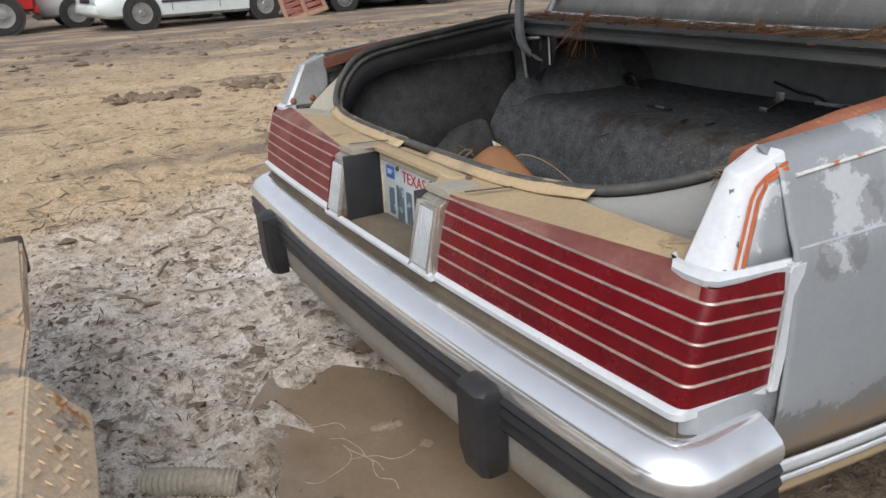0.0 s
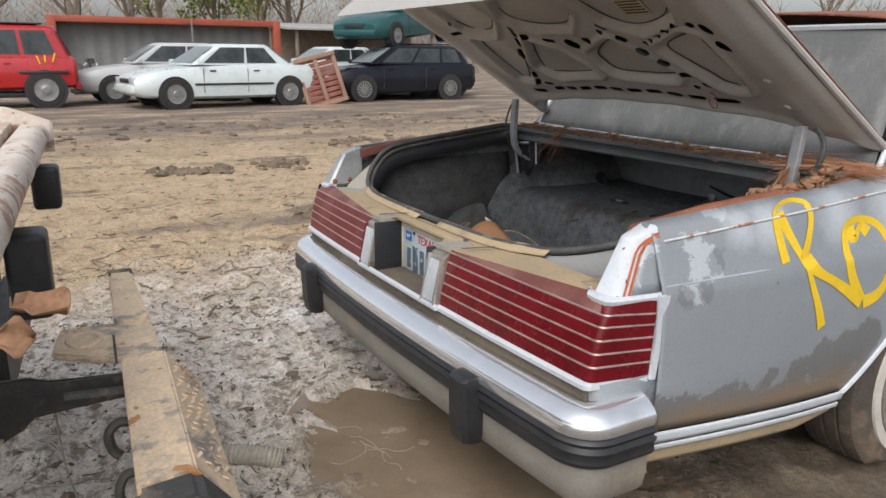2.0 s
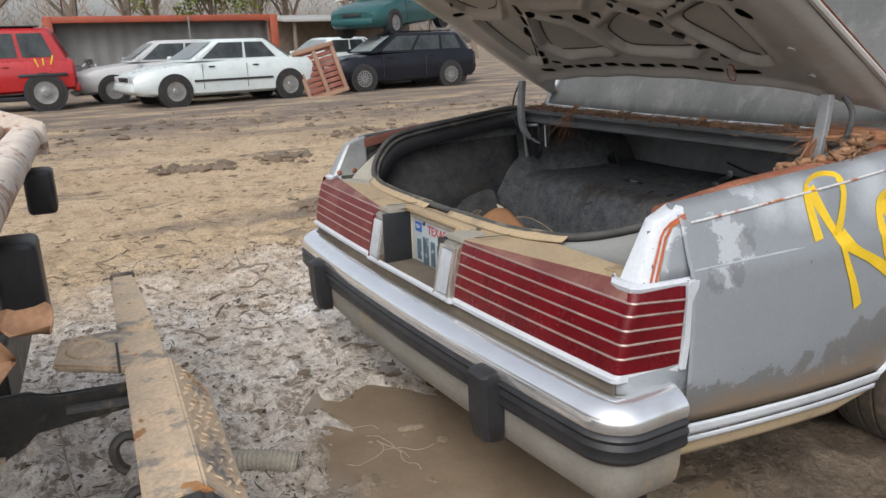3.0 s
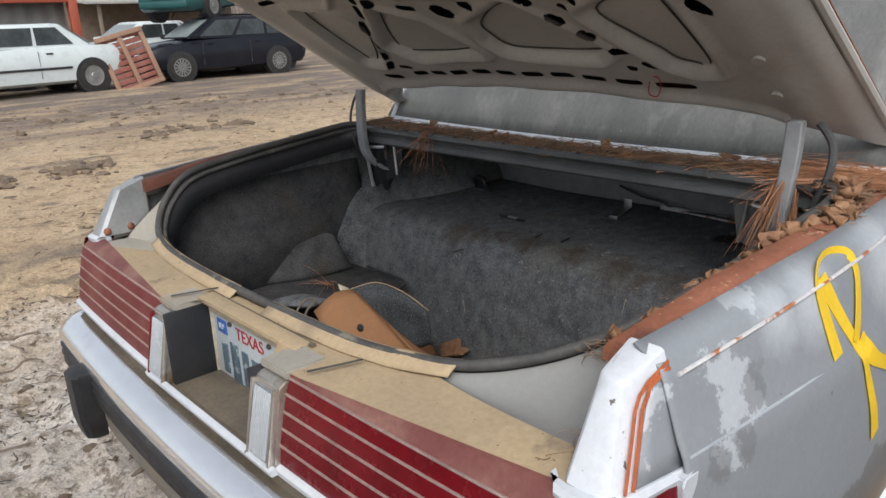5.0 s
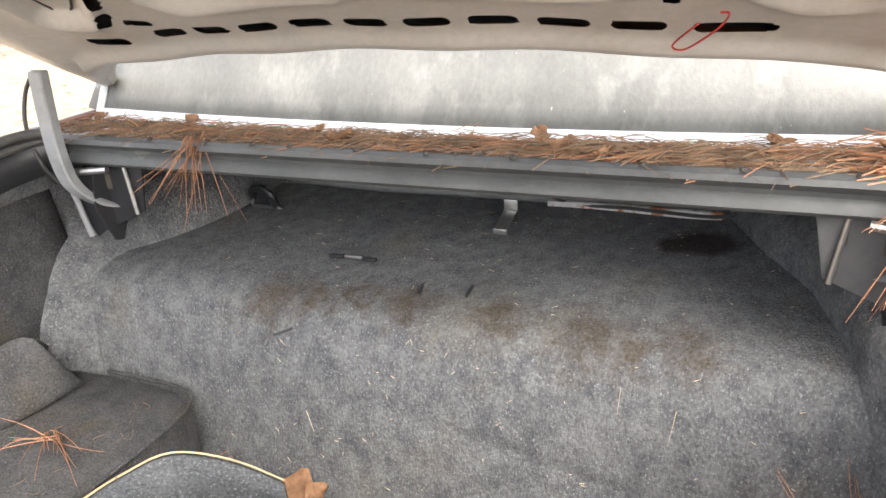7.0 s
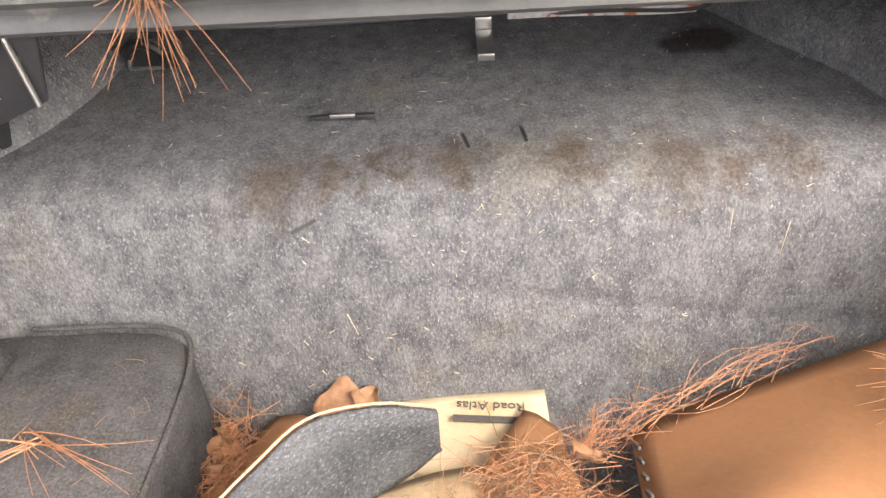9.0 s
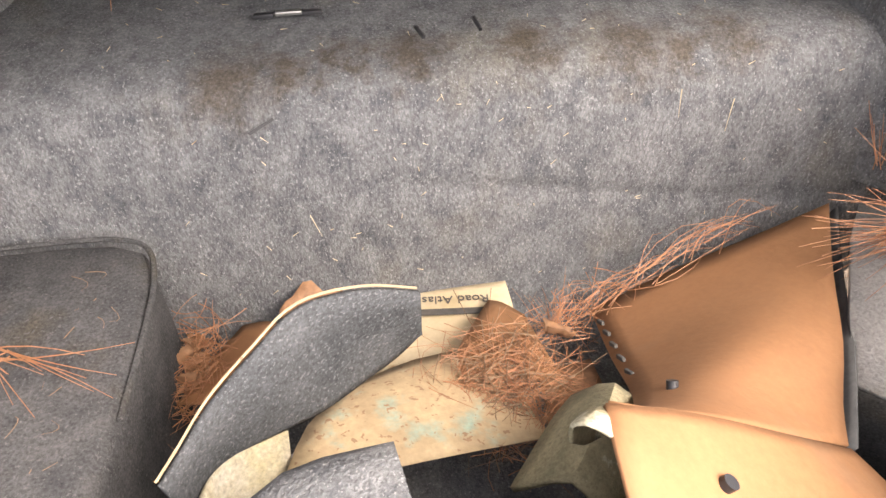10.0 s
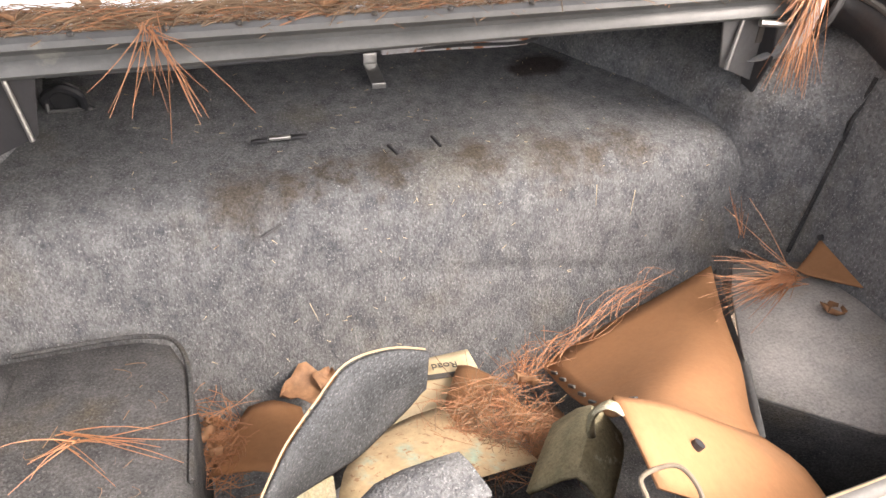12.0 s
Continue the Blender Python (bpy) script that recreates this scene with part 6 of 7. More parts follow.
for k in range(46):
    x, y = rnd.uniform(-3.4, 0.9), rnd.uniform(-0.8, 0.1) if k % 3 else rnd.uniform(-0.8, 2.5)
    if puddle_depth(x, y) > 0.2:
        continue
    a, ln = rnd.uniform(0, 6.3), rnd.uniform(0.05, 0.22)
    pts = [(x + ln * u * math.cos(a) + rnd.uniform(-0.01, 0.01), y + ln * u * math.sin(a) + rnd.uniform(-0.01, 0.01), ground_height(x + ln * u * math.cos(a), y + ln * u * math.sin(a)) + 0.004) for u in (0, 0.3, 0.6, 1)]
    tagged(tube("stick", smooth_line(pts, 3), [rnd.uniform(0.003, 0.008) * f for f in (0.6, 1, 1, 1, 1, 1, 1, 0.9, 0.8, 0.5)], "bark", n=5), "short dead stick pressed into the mud", "stick", "sticks in the mud")


def clods():
    """Lumps of churned earth, joined."""
    rnd = random.Random(11)
    ico = [(math.sin(b) * math.cos(a), math.sin(b) * math.sin(a), math.cos(b)) for b in (0.5, 1.15, 1.8) for a in (2 * math.pi * i / 7 for i in range(7))]
    sets = {"mud": ([], []), "clod": ([], [])}
    for k in range(1200, 7150):
        m = "mud" if k % 9 else "clod"
        if k < 4600:
            x, y, s = rnd.uniform(-2.4, 1.0), rnd.uniform(-1.2, 0.9), 0.003 + 0.016 * rnd.random() ** 2
        elif k < 6000:
            x, y, s = rnd.uniform(-14, -2.0), rnd.uniform(-3, 9), rnd.uniform(0.006, 0.035) * rnd.random() + 0.005
            m = "clod" if k % 2 else "mud"
        else:
            # rows thrown up by tyres
            x0, y0, y1 = ((-6.2, -0.6, 1.8), (-3.3, -0.4, 1.0), (-7.6, 0.5, 4.5), (-10.5, -2.0, 8.0))[k % 4]
            y = rnd.uniform(y0, y1)
            x, s, m = x0 + 0.25 * math.sin(1.7 * y + x0) + rnd.gauss(0, 0.16 if x0 > -9 else 0.8), 0.008 + 0.06 * rnd.random() ** 3, "clod"
            if noise.noise((y * 1.1, x0, 3)) < 0.05 and x0 > -9:
                continue
        verts, faces = sets[m]
        if puddle_depth(x, y) > 0.1:
            continue
        z, o = ground_height(x, y), len(verts)
        f = [rnd.uniform(0.45, 1.5) for _ in range(21)]
        verts += [(x + p[0] * s * 1.3 * f[i], y + p[1] * s * 1.3 * f[i], z + p[2] * s * (0.42 if k < 6000 else 0.75) * f[i] - 0.05 * s) for i, p in enumerate(ico)] + [(x, y, z + 0.5 * s)]
        for r in range(2):
            for i in range(7):
                a, b = o + r * 7 + i, o + r * 7 + (i + 1) % 7
                faces.append((a, b, b + 7, a + 7))
        faces += [(o + 21, o + (i + 1) % 7, o + i) for i in range(7)]
    for m, (verts, faces) in sets.items():
        tagged(raw("earth_clods", verts, faces, m), "crumbs and clods of churned earth" if m == "mud" else "dark brown clods and crumbs of earth", "earth", kind="stuff")


clods()


def litter(name, n, area, ln, r, m, label, seed):
    """Thin bits of twig, bark and leaf trodden into the ground, joined."""
    rnd = random.Random(seed)
    verts, faces = [], []
    for _ in range(n):
        x, y = rnd.uniform(*area[0]), rnd.uniform(*area[1])
        if puddle_depth(x, y) > 0.05 or noise.noise((x * 1.7, y * 1.7, 5)) < rnd.uniform(-0.45, 0.25):
            continue
        a, L = rnd.uniform(0, 6.28), rnd.uniform(*ln) * (0.4 + rnd.random() ** 2)
        bend, w, o = rnd.gauss(0, 0.5), rnd.uniform(*r), len(verts)
        for k in range(4):
            ca, sa = math.cos(a + bend * k / 3), math.sin(a + bend * k / 3)
            z = ground_height(x, y) + 0.002 + 0.004 * rnd.random()
            f = w * (1.0, 1.2, 0.9, 0.4)[k] * rnd.uniform(0.7, 1.3)
            verts += [(x - sa * f, y + ca * f, z), (x, y, z + 0.9 * f), (x + sa * f, y - ca * f, z)]
            if k:
                q = o + 3 * k
                faces += [(q - 3, q - 2, q + 1, q), (q - 2, q - 1, q + 2, q + 1)]
            x, y = x + ca * L / 3, y + sa * L / 3
    tagged(raw(name, verts, faces, m), label, "litter", kind="stuff")


litter("twig_litter", 3600, ((-2.6, 0.9), (-1.3, 1.0)), (0.012, 0.055), (0.0008, 0.0026), "litter_dark", "dark twigs and bark trodden into the mud", 61)
litter("leaf_litter", 1800, ((-2.6, 0.9), (-1.3, 1.0)), (0.008, 0.028), (0.0022, 0.006), "litter_dark", "dark leaf scraps trodden into the mud", 62)
litter("twig_litter", 6000, ((-13.0, -2.2), (-3.0, 7.0)), (0.03, 0.14), (0.002, 0.006), "litter_brown", "sticks and scraps scattered over the dirt yard", 63)

# ---- cars across the yard ----


def vehicle(label, at, paint, body, cabin, axles, r=0.31, half=0.85, group="", glass_mat="car_glass", rim_arms=0, trim="", cat="car", lamps=True, wheels=True, extra=None, rail=False, name="parked_car"):
    """A parked car: +x is its front. body: rows of (x, underside, shoulder, half width); cabin: windscreen base, roof front, roof rear, rear glass base, belt height, roof height."""
    v = thing(name, label, cat, group, at)
    bm, rings = bmesh.new(), []
    for x, zb, zs, w in body:
        rings.append([(x, -w * 0.86, zb), (x, -w * 0.97, zb + 0.06), (x, -w, lerp(zb, zs, 0.45)), (x, -w * 0.985, lerp(zb, zs, 0.8)), (x, -w * 0.90, zs - 0.015), (x, -w * 0.6, zs + 0.015), (x, 0, zs + 0.03),
                      (x, w * 0.6, zs + 0.015), (x, w * 0.90, zs - 0.015), (x, w * 0.985, lerp(zb, zs, 0.8)), (x, w, lerp(zb, zs, 0.45)), (x, w * 0.97, zb + 0.06), (x, w * 0.86, zb)])
    loft(bm, rings)
    part("body", bm, paint, v)
    a, b, c, d, zb, zt = cabin
    wb, wt = half * 0.90, half * 0.72
    bm = bmesh.new()

    def level(t, pull):
        w = lerp(wb * 0.93, wt, t) * pull
        xf, xr = lerp(a, b, t) - 0.10 * (1 - pull), lerp(d, c, t) + 0.10 * (1 - pull)
        return [(xf - 0.10, -w, z_at(t)), (xf, -w * 0.8, z_at(t)), (xf + 0.006, 0, z_at(t)), (xf, w * 0.8, z_at(t)), (xf - 0.10, w, z_at(t)), (xr + 0.10, w, z_at(t)), (xr, w * 0.8, z_at(t)), (xr - 0.006, 0, z_at(t)), (xr, -w * 0.8, z_at(t)), (xr + 0.10, -w, z_at(t))]

    def z_at(t):
        return lerp(zb, zt, t)
    loft(bm, [level(t, pull) for t, pull in ((0.0, 1.0), (0.25, 1.0), (0.5, 1.0), (0.75, 1.0), (0.90, 0.985), (0.96, 0.95), (1.0, 0.86), (1.015, 0.6))])
    part("cabin", bm, paint, v)

    def pane(nm, pts, m):
        bm = bmesh.new()
        f = bm.faces.new([bm.verts.new(p) for p in pts])
        bmesh.ops.solidify(bm, geom=[f], thickness=0.01)
        part(nm, bm, m, v, smooth=False)

    def on_side(u, t, sg):
        """u from the rear to the front of the cabin, t from belt to roof."""
        lo, hi = lerp(d, a, u), lerp(c, b, u)
        return (lerp(lo, hi, t), sg * (lerp(wb * 0.93, wt, t) + 0.012), lerp(zb, zt, t))
    for sg in (1, -1):
        for u0, u1 in ((0.10, 0.30), (0.33, 0.60), (0.63, 0.92)) if rail else ((0.16, 0.47), (0.50, 0.90)):
            pane("side_window", [on_side(u0, 0.10, sg), on_side(u1, 0.10, sg), on_side(u1, 0.84, sg), on_side(u0, 0.84, sg)], glass_mat)
    # front and rear panes carry their brightness in the glass colour
    for nm, x0, x1 in (("windscreen", a, b), ("rear_window", d, c)):
        o = 0.012 if x0 == a else -0.012
        pane(nm, [(lerp(x0, x1, 0.08) + o, -wb * 0.82, lerp(zb, zt, 0.08) + 0.01), (lerp(x0, x1, 0.08) + o, wb * 0.82, lerp(zb, zt, 0.08) + 0.01), (lerp(x0, x1, 0.86) + o, wt * 0.86, lerp(zb, zt, 0.86) + 0.01), (lerp(x0, x1, 0.86) + o, -wt * 0.86, lerp(zb, zt, 0.86) + 0.01)], "car_glass_lit")
    if rail:
        for sg in (1, -1):
            tube("roof_rail", [(b - 0.2, sg * wt * 0.8, zt + 0.04), (c + 0.2, sg * wt * 0.8, zt + 0.04)], 0.015, "car_black", v, n=6)
    for x in axles:
        for sg in (1, -1):
            y = sg * (half - 0.10)
            bm = bmesh.new()
            loft(bm, [[(x + rr * math.cos(2 * math.pi * i / 28), y + sg * w, r + rr * math.sin(2 * math.pi * i / 28)) for i in range(28)] for rr, w in ((r * 0.6, -0.1), (r + 0.055, -0.1), (r + 0.055, 0.103), (r * 0.7, 0.103))])
            part("wheel_arch", bm, "black_paint_and_shade", v)
            if not wheels:
                continue
            bm = bmesh.new()
            loft(bm, [[(x + rr * math.cos(2 * math.pi * i / 28), y + sg * w, r + rr * math.sin(2 * math.pi * i / 28)) for i in range(28)] for rr, w in ((r * 0.62, -0.09), (r * 0.95, -0.09), (r, -0.06), (r, 0.08), (r * 0.95, 0.115), (r * 0.66, 0.118), (r * 0.64, 0.10))])
            t = part("wheel", bm, "tyre_dark", v)
            bm = bmesh.new()
            if rim_arms:
                for k in range(rim_arms):
                    an = 2 * math.pi * k / rim_arms
                    add_box(bm, (x + r * 0.34 * math.cos(an), y + sg * 0.105, r + r * 0.34 * math.sin(an)), (r * 0.58, 0.02, r * 0.10), rot=(0, -math.degrees(an), 0), bev=0.004)
                loft(bm, [[(x + rr * math.cos(2 * math.pi * i / 24), y + sg * w, r + rr * math.sin(2 * math.pi * i / 24)) for i in range(24)] for rr, w in ((r * 0.66, 0.10), (r * 0.66, 0.118), (r * 0.60, 0.118), (r * 0.58, 0.09))], True, False)
            else:
                loft(bm, [[(x + rr * math.cos(2 * math.pi * i / 24), y + sg * w, r + rr * math.sin(2 * math.pi * i / 24)) for i in range(24)] for rr, w in ((r * 0.66, 0.10), (r * 0.64, 0.120), (r * 0.5, 0.108), (r * 0.22, 0.115), (r * 0.18, 0.128), (r * 0.05, 0.13))])
                for k in range(8):
                    an = 2 * math.pi * k / 8
                    add_box(bm, (x + r * 0.42 * math.cos(an), y + sg * 0.113, r + r * 0.42 * math.sin(an)), (r * 0.1, 0.012, r * 0.07), rot=(0, -math.degrees(an), 0), bev=0.003)
            part("rim", bm, "rim", t)
            if rim_arms:
                bm = bmesh.new()
                loft(bm, [[(x + rr * math.cos(2 * math.pi * i / 24), y + sg * 0.06, r + rr * math.sin(2 * math.pi * i / 24)) for i in range(24)] for rr in (r * 0.64, 0.01)])
                part("brake_disc", bm, "black_paint_and_shade", t)
    x0, x1 = body[0][0], body[-1][0]
    wf, wr = body[-1][3], body[0][3]
    for sg in (1, -1):
        if lamps:
            box("headlamp", (x1 - 0.06, sg * wf * 0.74, 0.60), (0.14, wf * 0.42, 0.13), "clear_lens", v, bev=0.02)
        box("indicator", (x1 - 0.16, sg * wf * 0.97, 0.60), (0.14, 0.03, 0.11), "tan_board", v, bev=0.01)
        box("tail_light", (x0 + 0.05, sg * wr * 0.85, 0.78), (0.12, wr * 0.24, 0.14), "red_lens", v, bev=0.02)
        if trim:
            box("side_moulding", (0, sg * (half + 0.006), 0.52), (axles[0] - axles[1] - 0.85, 0.02, 0.045), trim, v, bev=0.006)
        bm = bmesh.new()
        add_box(bm, (a - 0.18, sg * (half + 0.06), zb + 0.06), (0.10, 0.16, 0.11), bev=0.03)
        part("mirror", bm, paint, v)
        for xs in (lerp(d, a, 0.49), lerp(d, a, 0.90)):
            box("door_gap", (xs, sg * (half * 0.988), 0.60), (0.008, 0.016, 0.52), "dark_print", v, bev=0)
            box("door_handle", (xs - 0.22, sg * (half * 0.99), zb - 0.12), (0.14, 0.025, 0.03), "black_paint_and_shade" if trim else paint, v, bev=0.006)
    box("front_bumper", (x1 - 0.02, 0, 0.42), (0.14, wf * 1.96, 0.17), paint, v, bev=0.04)
    box("rear_bumper", (x0 + 0.02, 0, 0.46), (0.14, wr * 1.96, 0.18), paint, v, bev=0.04)
    box("grille", (x1 + 0.005, 0, 0.59), (0.04, wf * 0.9, 0.09), "black_paint_and_shade", v, bev=0.01)
    box("floor_pan", (0.0, 0, 0.26), (x1 - x0 - 0.7, half * 1.7, 0.10), "black_paint_and_shade", v, bev=0.02)
    if extra:
        extra(v)
    return v


SEDAN = [(-2.12, 0.34, 0.80, 0.66), (-2.06, 0.26, 0.90, 0.78), (-1.9, 0.22, 0.94, 0.84), (-1.2, 0.20, 0.95, 0.855), (0, 0.20, 0.94, 0.86), (0.9, 0.20, 0.90, 0.855), (1.6, 0.22, 0.82, 0.84), (2.0, 0.25, 0.72, 0.80), (2.17, 0.32, 0.64, 0.68)]
G = "cars across the yard"
vehicle("white four-door sedan with black side moulding", (-16.05, 3.28, 0.045, 0, 0, -81), "car_white", SEDAN, (0.98, 0.25, -0.95, -1.55, 0.93, 1.39), (1.36, -1.36), 0.32, 0.86, G, trim="black_paint_and_shade")
vehicle("pale silver sedan parked behind the white one", (-18.3, 2.45, 0.05, 0, 0, -88), "car_silver", SEDAN, (0.95, 0.2, -1.0, -1.6, 0.93, 1.42), (1.36, -1.36), 0.31, 0.86, G)
WAGON = [(-2.2, 0.36, 0.92, 0.70), (-2.12, 0.26, 0.98, 0.80), (-1.6, 0.22, 0.99, 0.86), (0, 0.20, 0.95, 0.87), (0.9, 0.20, 0.92, 0.87), (1.6, 0.22, 0.84, 0.85), (2.05, 0.26, 0.74, 0.78), (2.2, 0.34, 0.68, 0.66)]
vehicle("black estate car with bright alloy wheels", (-16.9, 8.22, 0.04, 0, 0, -88), "car_black", WAGON, (1.05, 0.25, -1.75, -2.08, 0.95, 1.44), (1.32, -1.32), 0.32, 0.87, G, rim_arms=14, rail=True)
vehicle("white sedan half hidden behind the black estate", (-20.2, 7.6, 0.05, 0, 0, -80), "car_white", SEDAN, (0.9, 0.2, -0.95, -1.55, 0.93, 1.40), (1.36, -1.36), 0.31, 0.86, G)
vehicle("white hatchback far behind the pallet", (-22.5, 8.3, 0.05, 0, 0, -95), "car_silver", SEDAN, (0.9, 0.2, -1.4, -1.9, 0.93, 1.42), (1.36, -1.36), 0.31, 0.86, G)
vehicle("dark teal car stacked on top of another car", (-18.1, 8.95, 1.56, 0, 5, -58), "car_teal", SEDAN, (1.0, 0.2, -1.0, -1.7, 0.92, 1.38), (1.38, -1.38), 0.31, 0.86, G, lamps=False)


def suv_extra(v):
    box("roof_rack", (-0.6, 0, 1.76), (1.7, 1.1, 0.03), "black_paint_and_shade", v, bev=0.01)
    box("fender_flare", (-1.46, 0.86, 0.74), (0.95, 0.06, 0.07), "black_paint_and_shade", v, bev=0.02)
    for k, (dx, dz, ln) in enumerate(((-2.02, 1.05, 0.20), (-1.85, 1.02, 0.16), (-1.72, 1.0, 0.18))):
        box("spray_bar", (dx + 0.35, 0.872, dz), (0.03, 0.006, ln), "yellow_spray", v, rot=(0, 18 * (k - 1), 0), bev=0.002)


SUV = [(-2.12, 0.50, 1.02, 0.74), (-2.05, 0.42, 1.06, 0.83), (-1.4, 0.38, 1.06, 0.865), (0, 0.36, 1.05, 0.87), (0.9, 0.36, 1.03, 0.87), (1.7, 0.38, 1.0, 0.86), (2.1, 0.45, 0.92, 0.82), (2.2, 0.5, 0.85, 0.75)]
vehicle("red boxy off-road car with dark flares", (-17.3, -1.82, 0.06, 0, 0, -90), "car_red", SUV, (1.0, 0.55, -1.75, -2.05, 1.05, 1.72), (1.36, -1.46), 0.37, 0.87, G, rail=True, extra=suv_extra)
# stack's lower car, mostly hidden
vehicle("dark sedan under the stacked teal car", (-18.55, 9.35, 0.04, 0, 0, -92), "car_black", SEDAN, (1.0, 0.2, -1.0, -1.7, 0.92, 1.36), (1.38, -1.38), 0.31, 0.86, G)

# leaning pallet
pal = thing("pallet", "red-brown wooden pallet leaning on a car", "pallet", at=(-15.4, 5.72, 0.020, 13.2, -12, 0))
PW, PH = 1.08, 1.24
for k in range(9):
    box("plank", (-0.04, 0, 0.10 + (PH - 0.2) * k / 8), (0.018, PW - 0.04, PH / 9 - 0.035), "pallet_red", pal, bev=0.004)
for y in (-PW / 2 + 0.05, 0, PW / 2 - 0.05):
    box("stringer", (0.0, y, PH / 2), (0.06, 0.10, PH - 0.16), "pallet_wood", pal, bev=0.006)
for z in (0.05, PH - 0.05):
    box("end_board", (0.036, 0, z), (0.022, PW, 0.10), "pallet_wood", pal, bev=0.004)

# open-sided container with scrap in front of it
box_c = thing("container", "rust-red steel container frame with grey corrugated wall", "container", at=(-24.5, 0, 0.05, 0, 0, 0))
Y0, Y1, ZT = 0.15, 7.45, 2.28
for y in (Y0 + 0.12, Y1 - 0.12):
    box("corner_post", (0, y, ZT / 2), (0.24, 0.26, ZT), "container_red", box_c, bev=0.02)
box("top_rail", (0, (Y0 + Y1) / 2, ZT - 0.09), (0.22, Y1 - Y0, 0.20), "container_red", box_c, bev=0.02)
box("roof", (-0.3, (Y0 + Y1) / 2, ZT - 0.05), (0.6, Y1 - Y0, 0.05), "container_red", box_c, bev=0.01)
bm, ln = bmesh.new(), []
for i in range(61):
    y = lerp(Y0 + 0.2, Y1 - 0.2, i / 60)
    ln.append([(-0.55 + (0.05 if i % 4 in (1, 2) else 0.0), y, 0.05), (-0.55 + (0.05 if i % 4 in (1, 2) else 0.0), y, ZT - 0.1)])
loft(bm, ln, False, False)
part("back_wall", bm, "container_wall", box_c, "grey corrugated sheet wall")
for y in (Y0 + 0.05, Y1 - 0.05):
    box("end_wall", (-0.3, y, ZT / 2), (0.55, 0.05, ZT - 0.1), "container_red", box_c, bev=0.005)
tube("pole", [(0.3, 4.4, 0), (0.3, 4.4, 2.25)], 0.03, "container_wall", box_c, n=8)


def scrap():
    rnd = random.Random(3)
    bm = bmesh.new()
    for k in range(240):
        y = rnd.uniform(0.6, 6.9)
        z = rnd.uniform(0.1, 0.95) * (0.6 + 0.4 * math.sin(y * 1.7) ** 2)
        add_box(bm, (-22.9 + rnd.uniform(-0.5, 0.6), y, z), (rnd.uniform(0.1, 0.45), rnd.uniform(0.1, 0.5), rnd.uniform(0.06, 0.3)), rot=(rnd.uniform(0, 90), rnd.uniform(0, 90), rnd.uniform(0, 180)), bev=0.02, seg=1)
    tagged(part("scrap_heap", bm, "junk_dark", smooth=False), "heap of dark car parts and scrap", "scrap", kind="stuff")


scrap()
shed = thing("shed", "low grey open shed with a tin roof", "shed", at=(-30, 9.5, 0.05, 0, 0, 0))
box("roof", (0, 3.2, 2.35), (3.4, 7.4, 0.10), "shed_metal", shed, rot=(0, 5, 0), bev=0.01)
box("back_wall", (-1.5, 3.2, 1.2), (0.06, 7.2, 2.2), "bark", shed, bev=0.005)
for y in (0.0, 2.1, 4.2, 6.4):
    box("post", (1.4, y, 1.1), (0.12, 0.12, 2.3), "bark", shed, bev=0.01)
box("wall", (-29, -7, 1.3), (0.2, 9, 2.6), "shed_metal", None, bev=0.01)
tagged(bpy.data.objects["wall"], "pale grey sheet fence behind the yard", "fence", kind="structure")

# ---- trees ----


def tree(x, y, h, seed, leaf=0, label="bare grey-brown winter tree"):
    rnd = random.Random(seed)
    t = thing("tree", label, "tree", "trees behind the yard", (x, y, 0.05, 0, 0, 0))
    tv, tf, wv, wf, lv, lf = [], [], [], [], [], []

    def limb(p, d, ln, r, depth):
        verts, faces = (tv, tf) if depth < 2 else (wv, wf)
        k = 6 if depth < 2 else 3
        n = 4 if depth < 2 else 2
        prev = None
        for i in range(n + 1):
            rr = r * (1 - 0.5 * i / n)
            side = d.cross(Vector((0.3, 0.5, 0.8))).normalized()
            up = side.cross(d).normalized()
            o = len(verts)
            verts.extend([tuple(p + rr * (math.cos(2 * math.pi * a / k) * side + math.sin(2 * math.pi * a / k) * up)) for a in range(k)])
            if prev is not None:
                faces.extend([(prev + a, prev + (a + 1) % k, o + (a + 1) % k, o + a) for a in range(k)])
            prev = o
            if i < n:
                p = p + d * (ln / n)
                d = (d + Vector((rnd.uniform(-1, 1), rnd.uniform(-1, 1), rnd.uniform(-0.5, 0.9))) * (0.10 + 0.06 * depth)).normalized()
                if depth < 4 and (depth or i >= 1):
                    for _ in range(rnd.choice((1, 2)) if depth else 2):
                        b = (d * 0.7 + Vector((rnd.uniform(-1, 1), rnd.uniform(-1, 1), rnd.uniform(-0.1, 0.9)))).normalized()
                        limb(p, b, ln * rnd.uniform(0.45, 0.68), rr * 0.5, depth + 1)
        if leaf and depth >= 2:
            for _ in range(leaf):
                q = p + Vector((rnd.gauss(0, 0.25), rnd.gauss(0, 0.25), rnd.gauss(0, 0.25)))
                a, b = Vector((rnd.uniform(-1, 1), rnd.uniform(-1, 1), rnd.uniform(-1, 1))) * 0.10, Vector((rnd.uniform(-1, 1), rnd.uniform(-1, 1), rnd.uniform(-1, 1))) * 0.10
                o = len(lv)
                lv.extend([tuple(q + a), tuple(q + b), tuple(q - a), tuple(q - b)])
                lf.append((o, o + 1, o + 2, o + 3))
    limb(Vector((0, 0, -0.1)), Vector((rnd.uniform(-0.1, 0.1), rnd.uniform(-0.1, 0.1), 1)).normalized(), h * 0.5, h * 0.024, 0)
    raw("trunk", tv, tf, "bark", t)
    raw("crown", wv, wf, "twigs", t, "fine bare twigs")
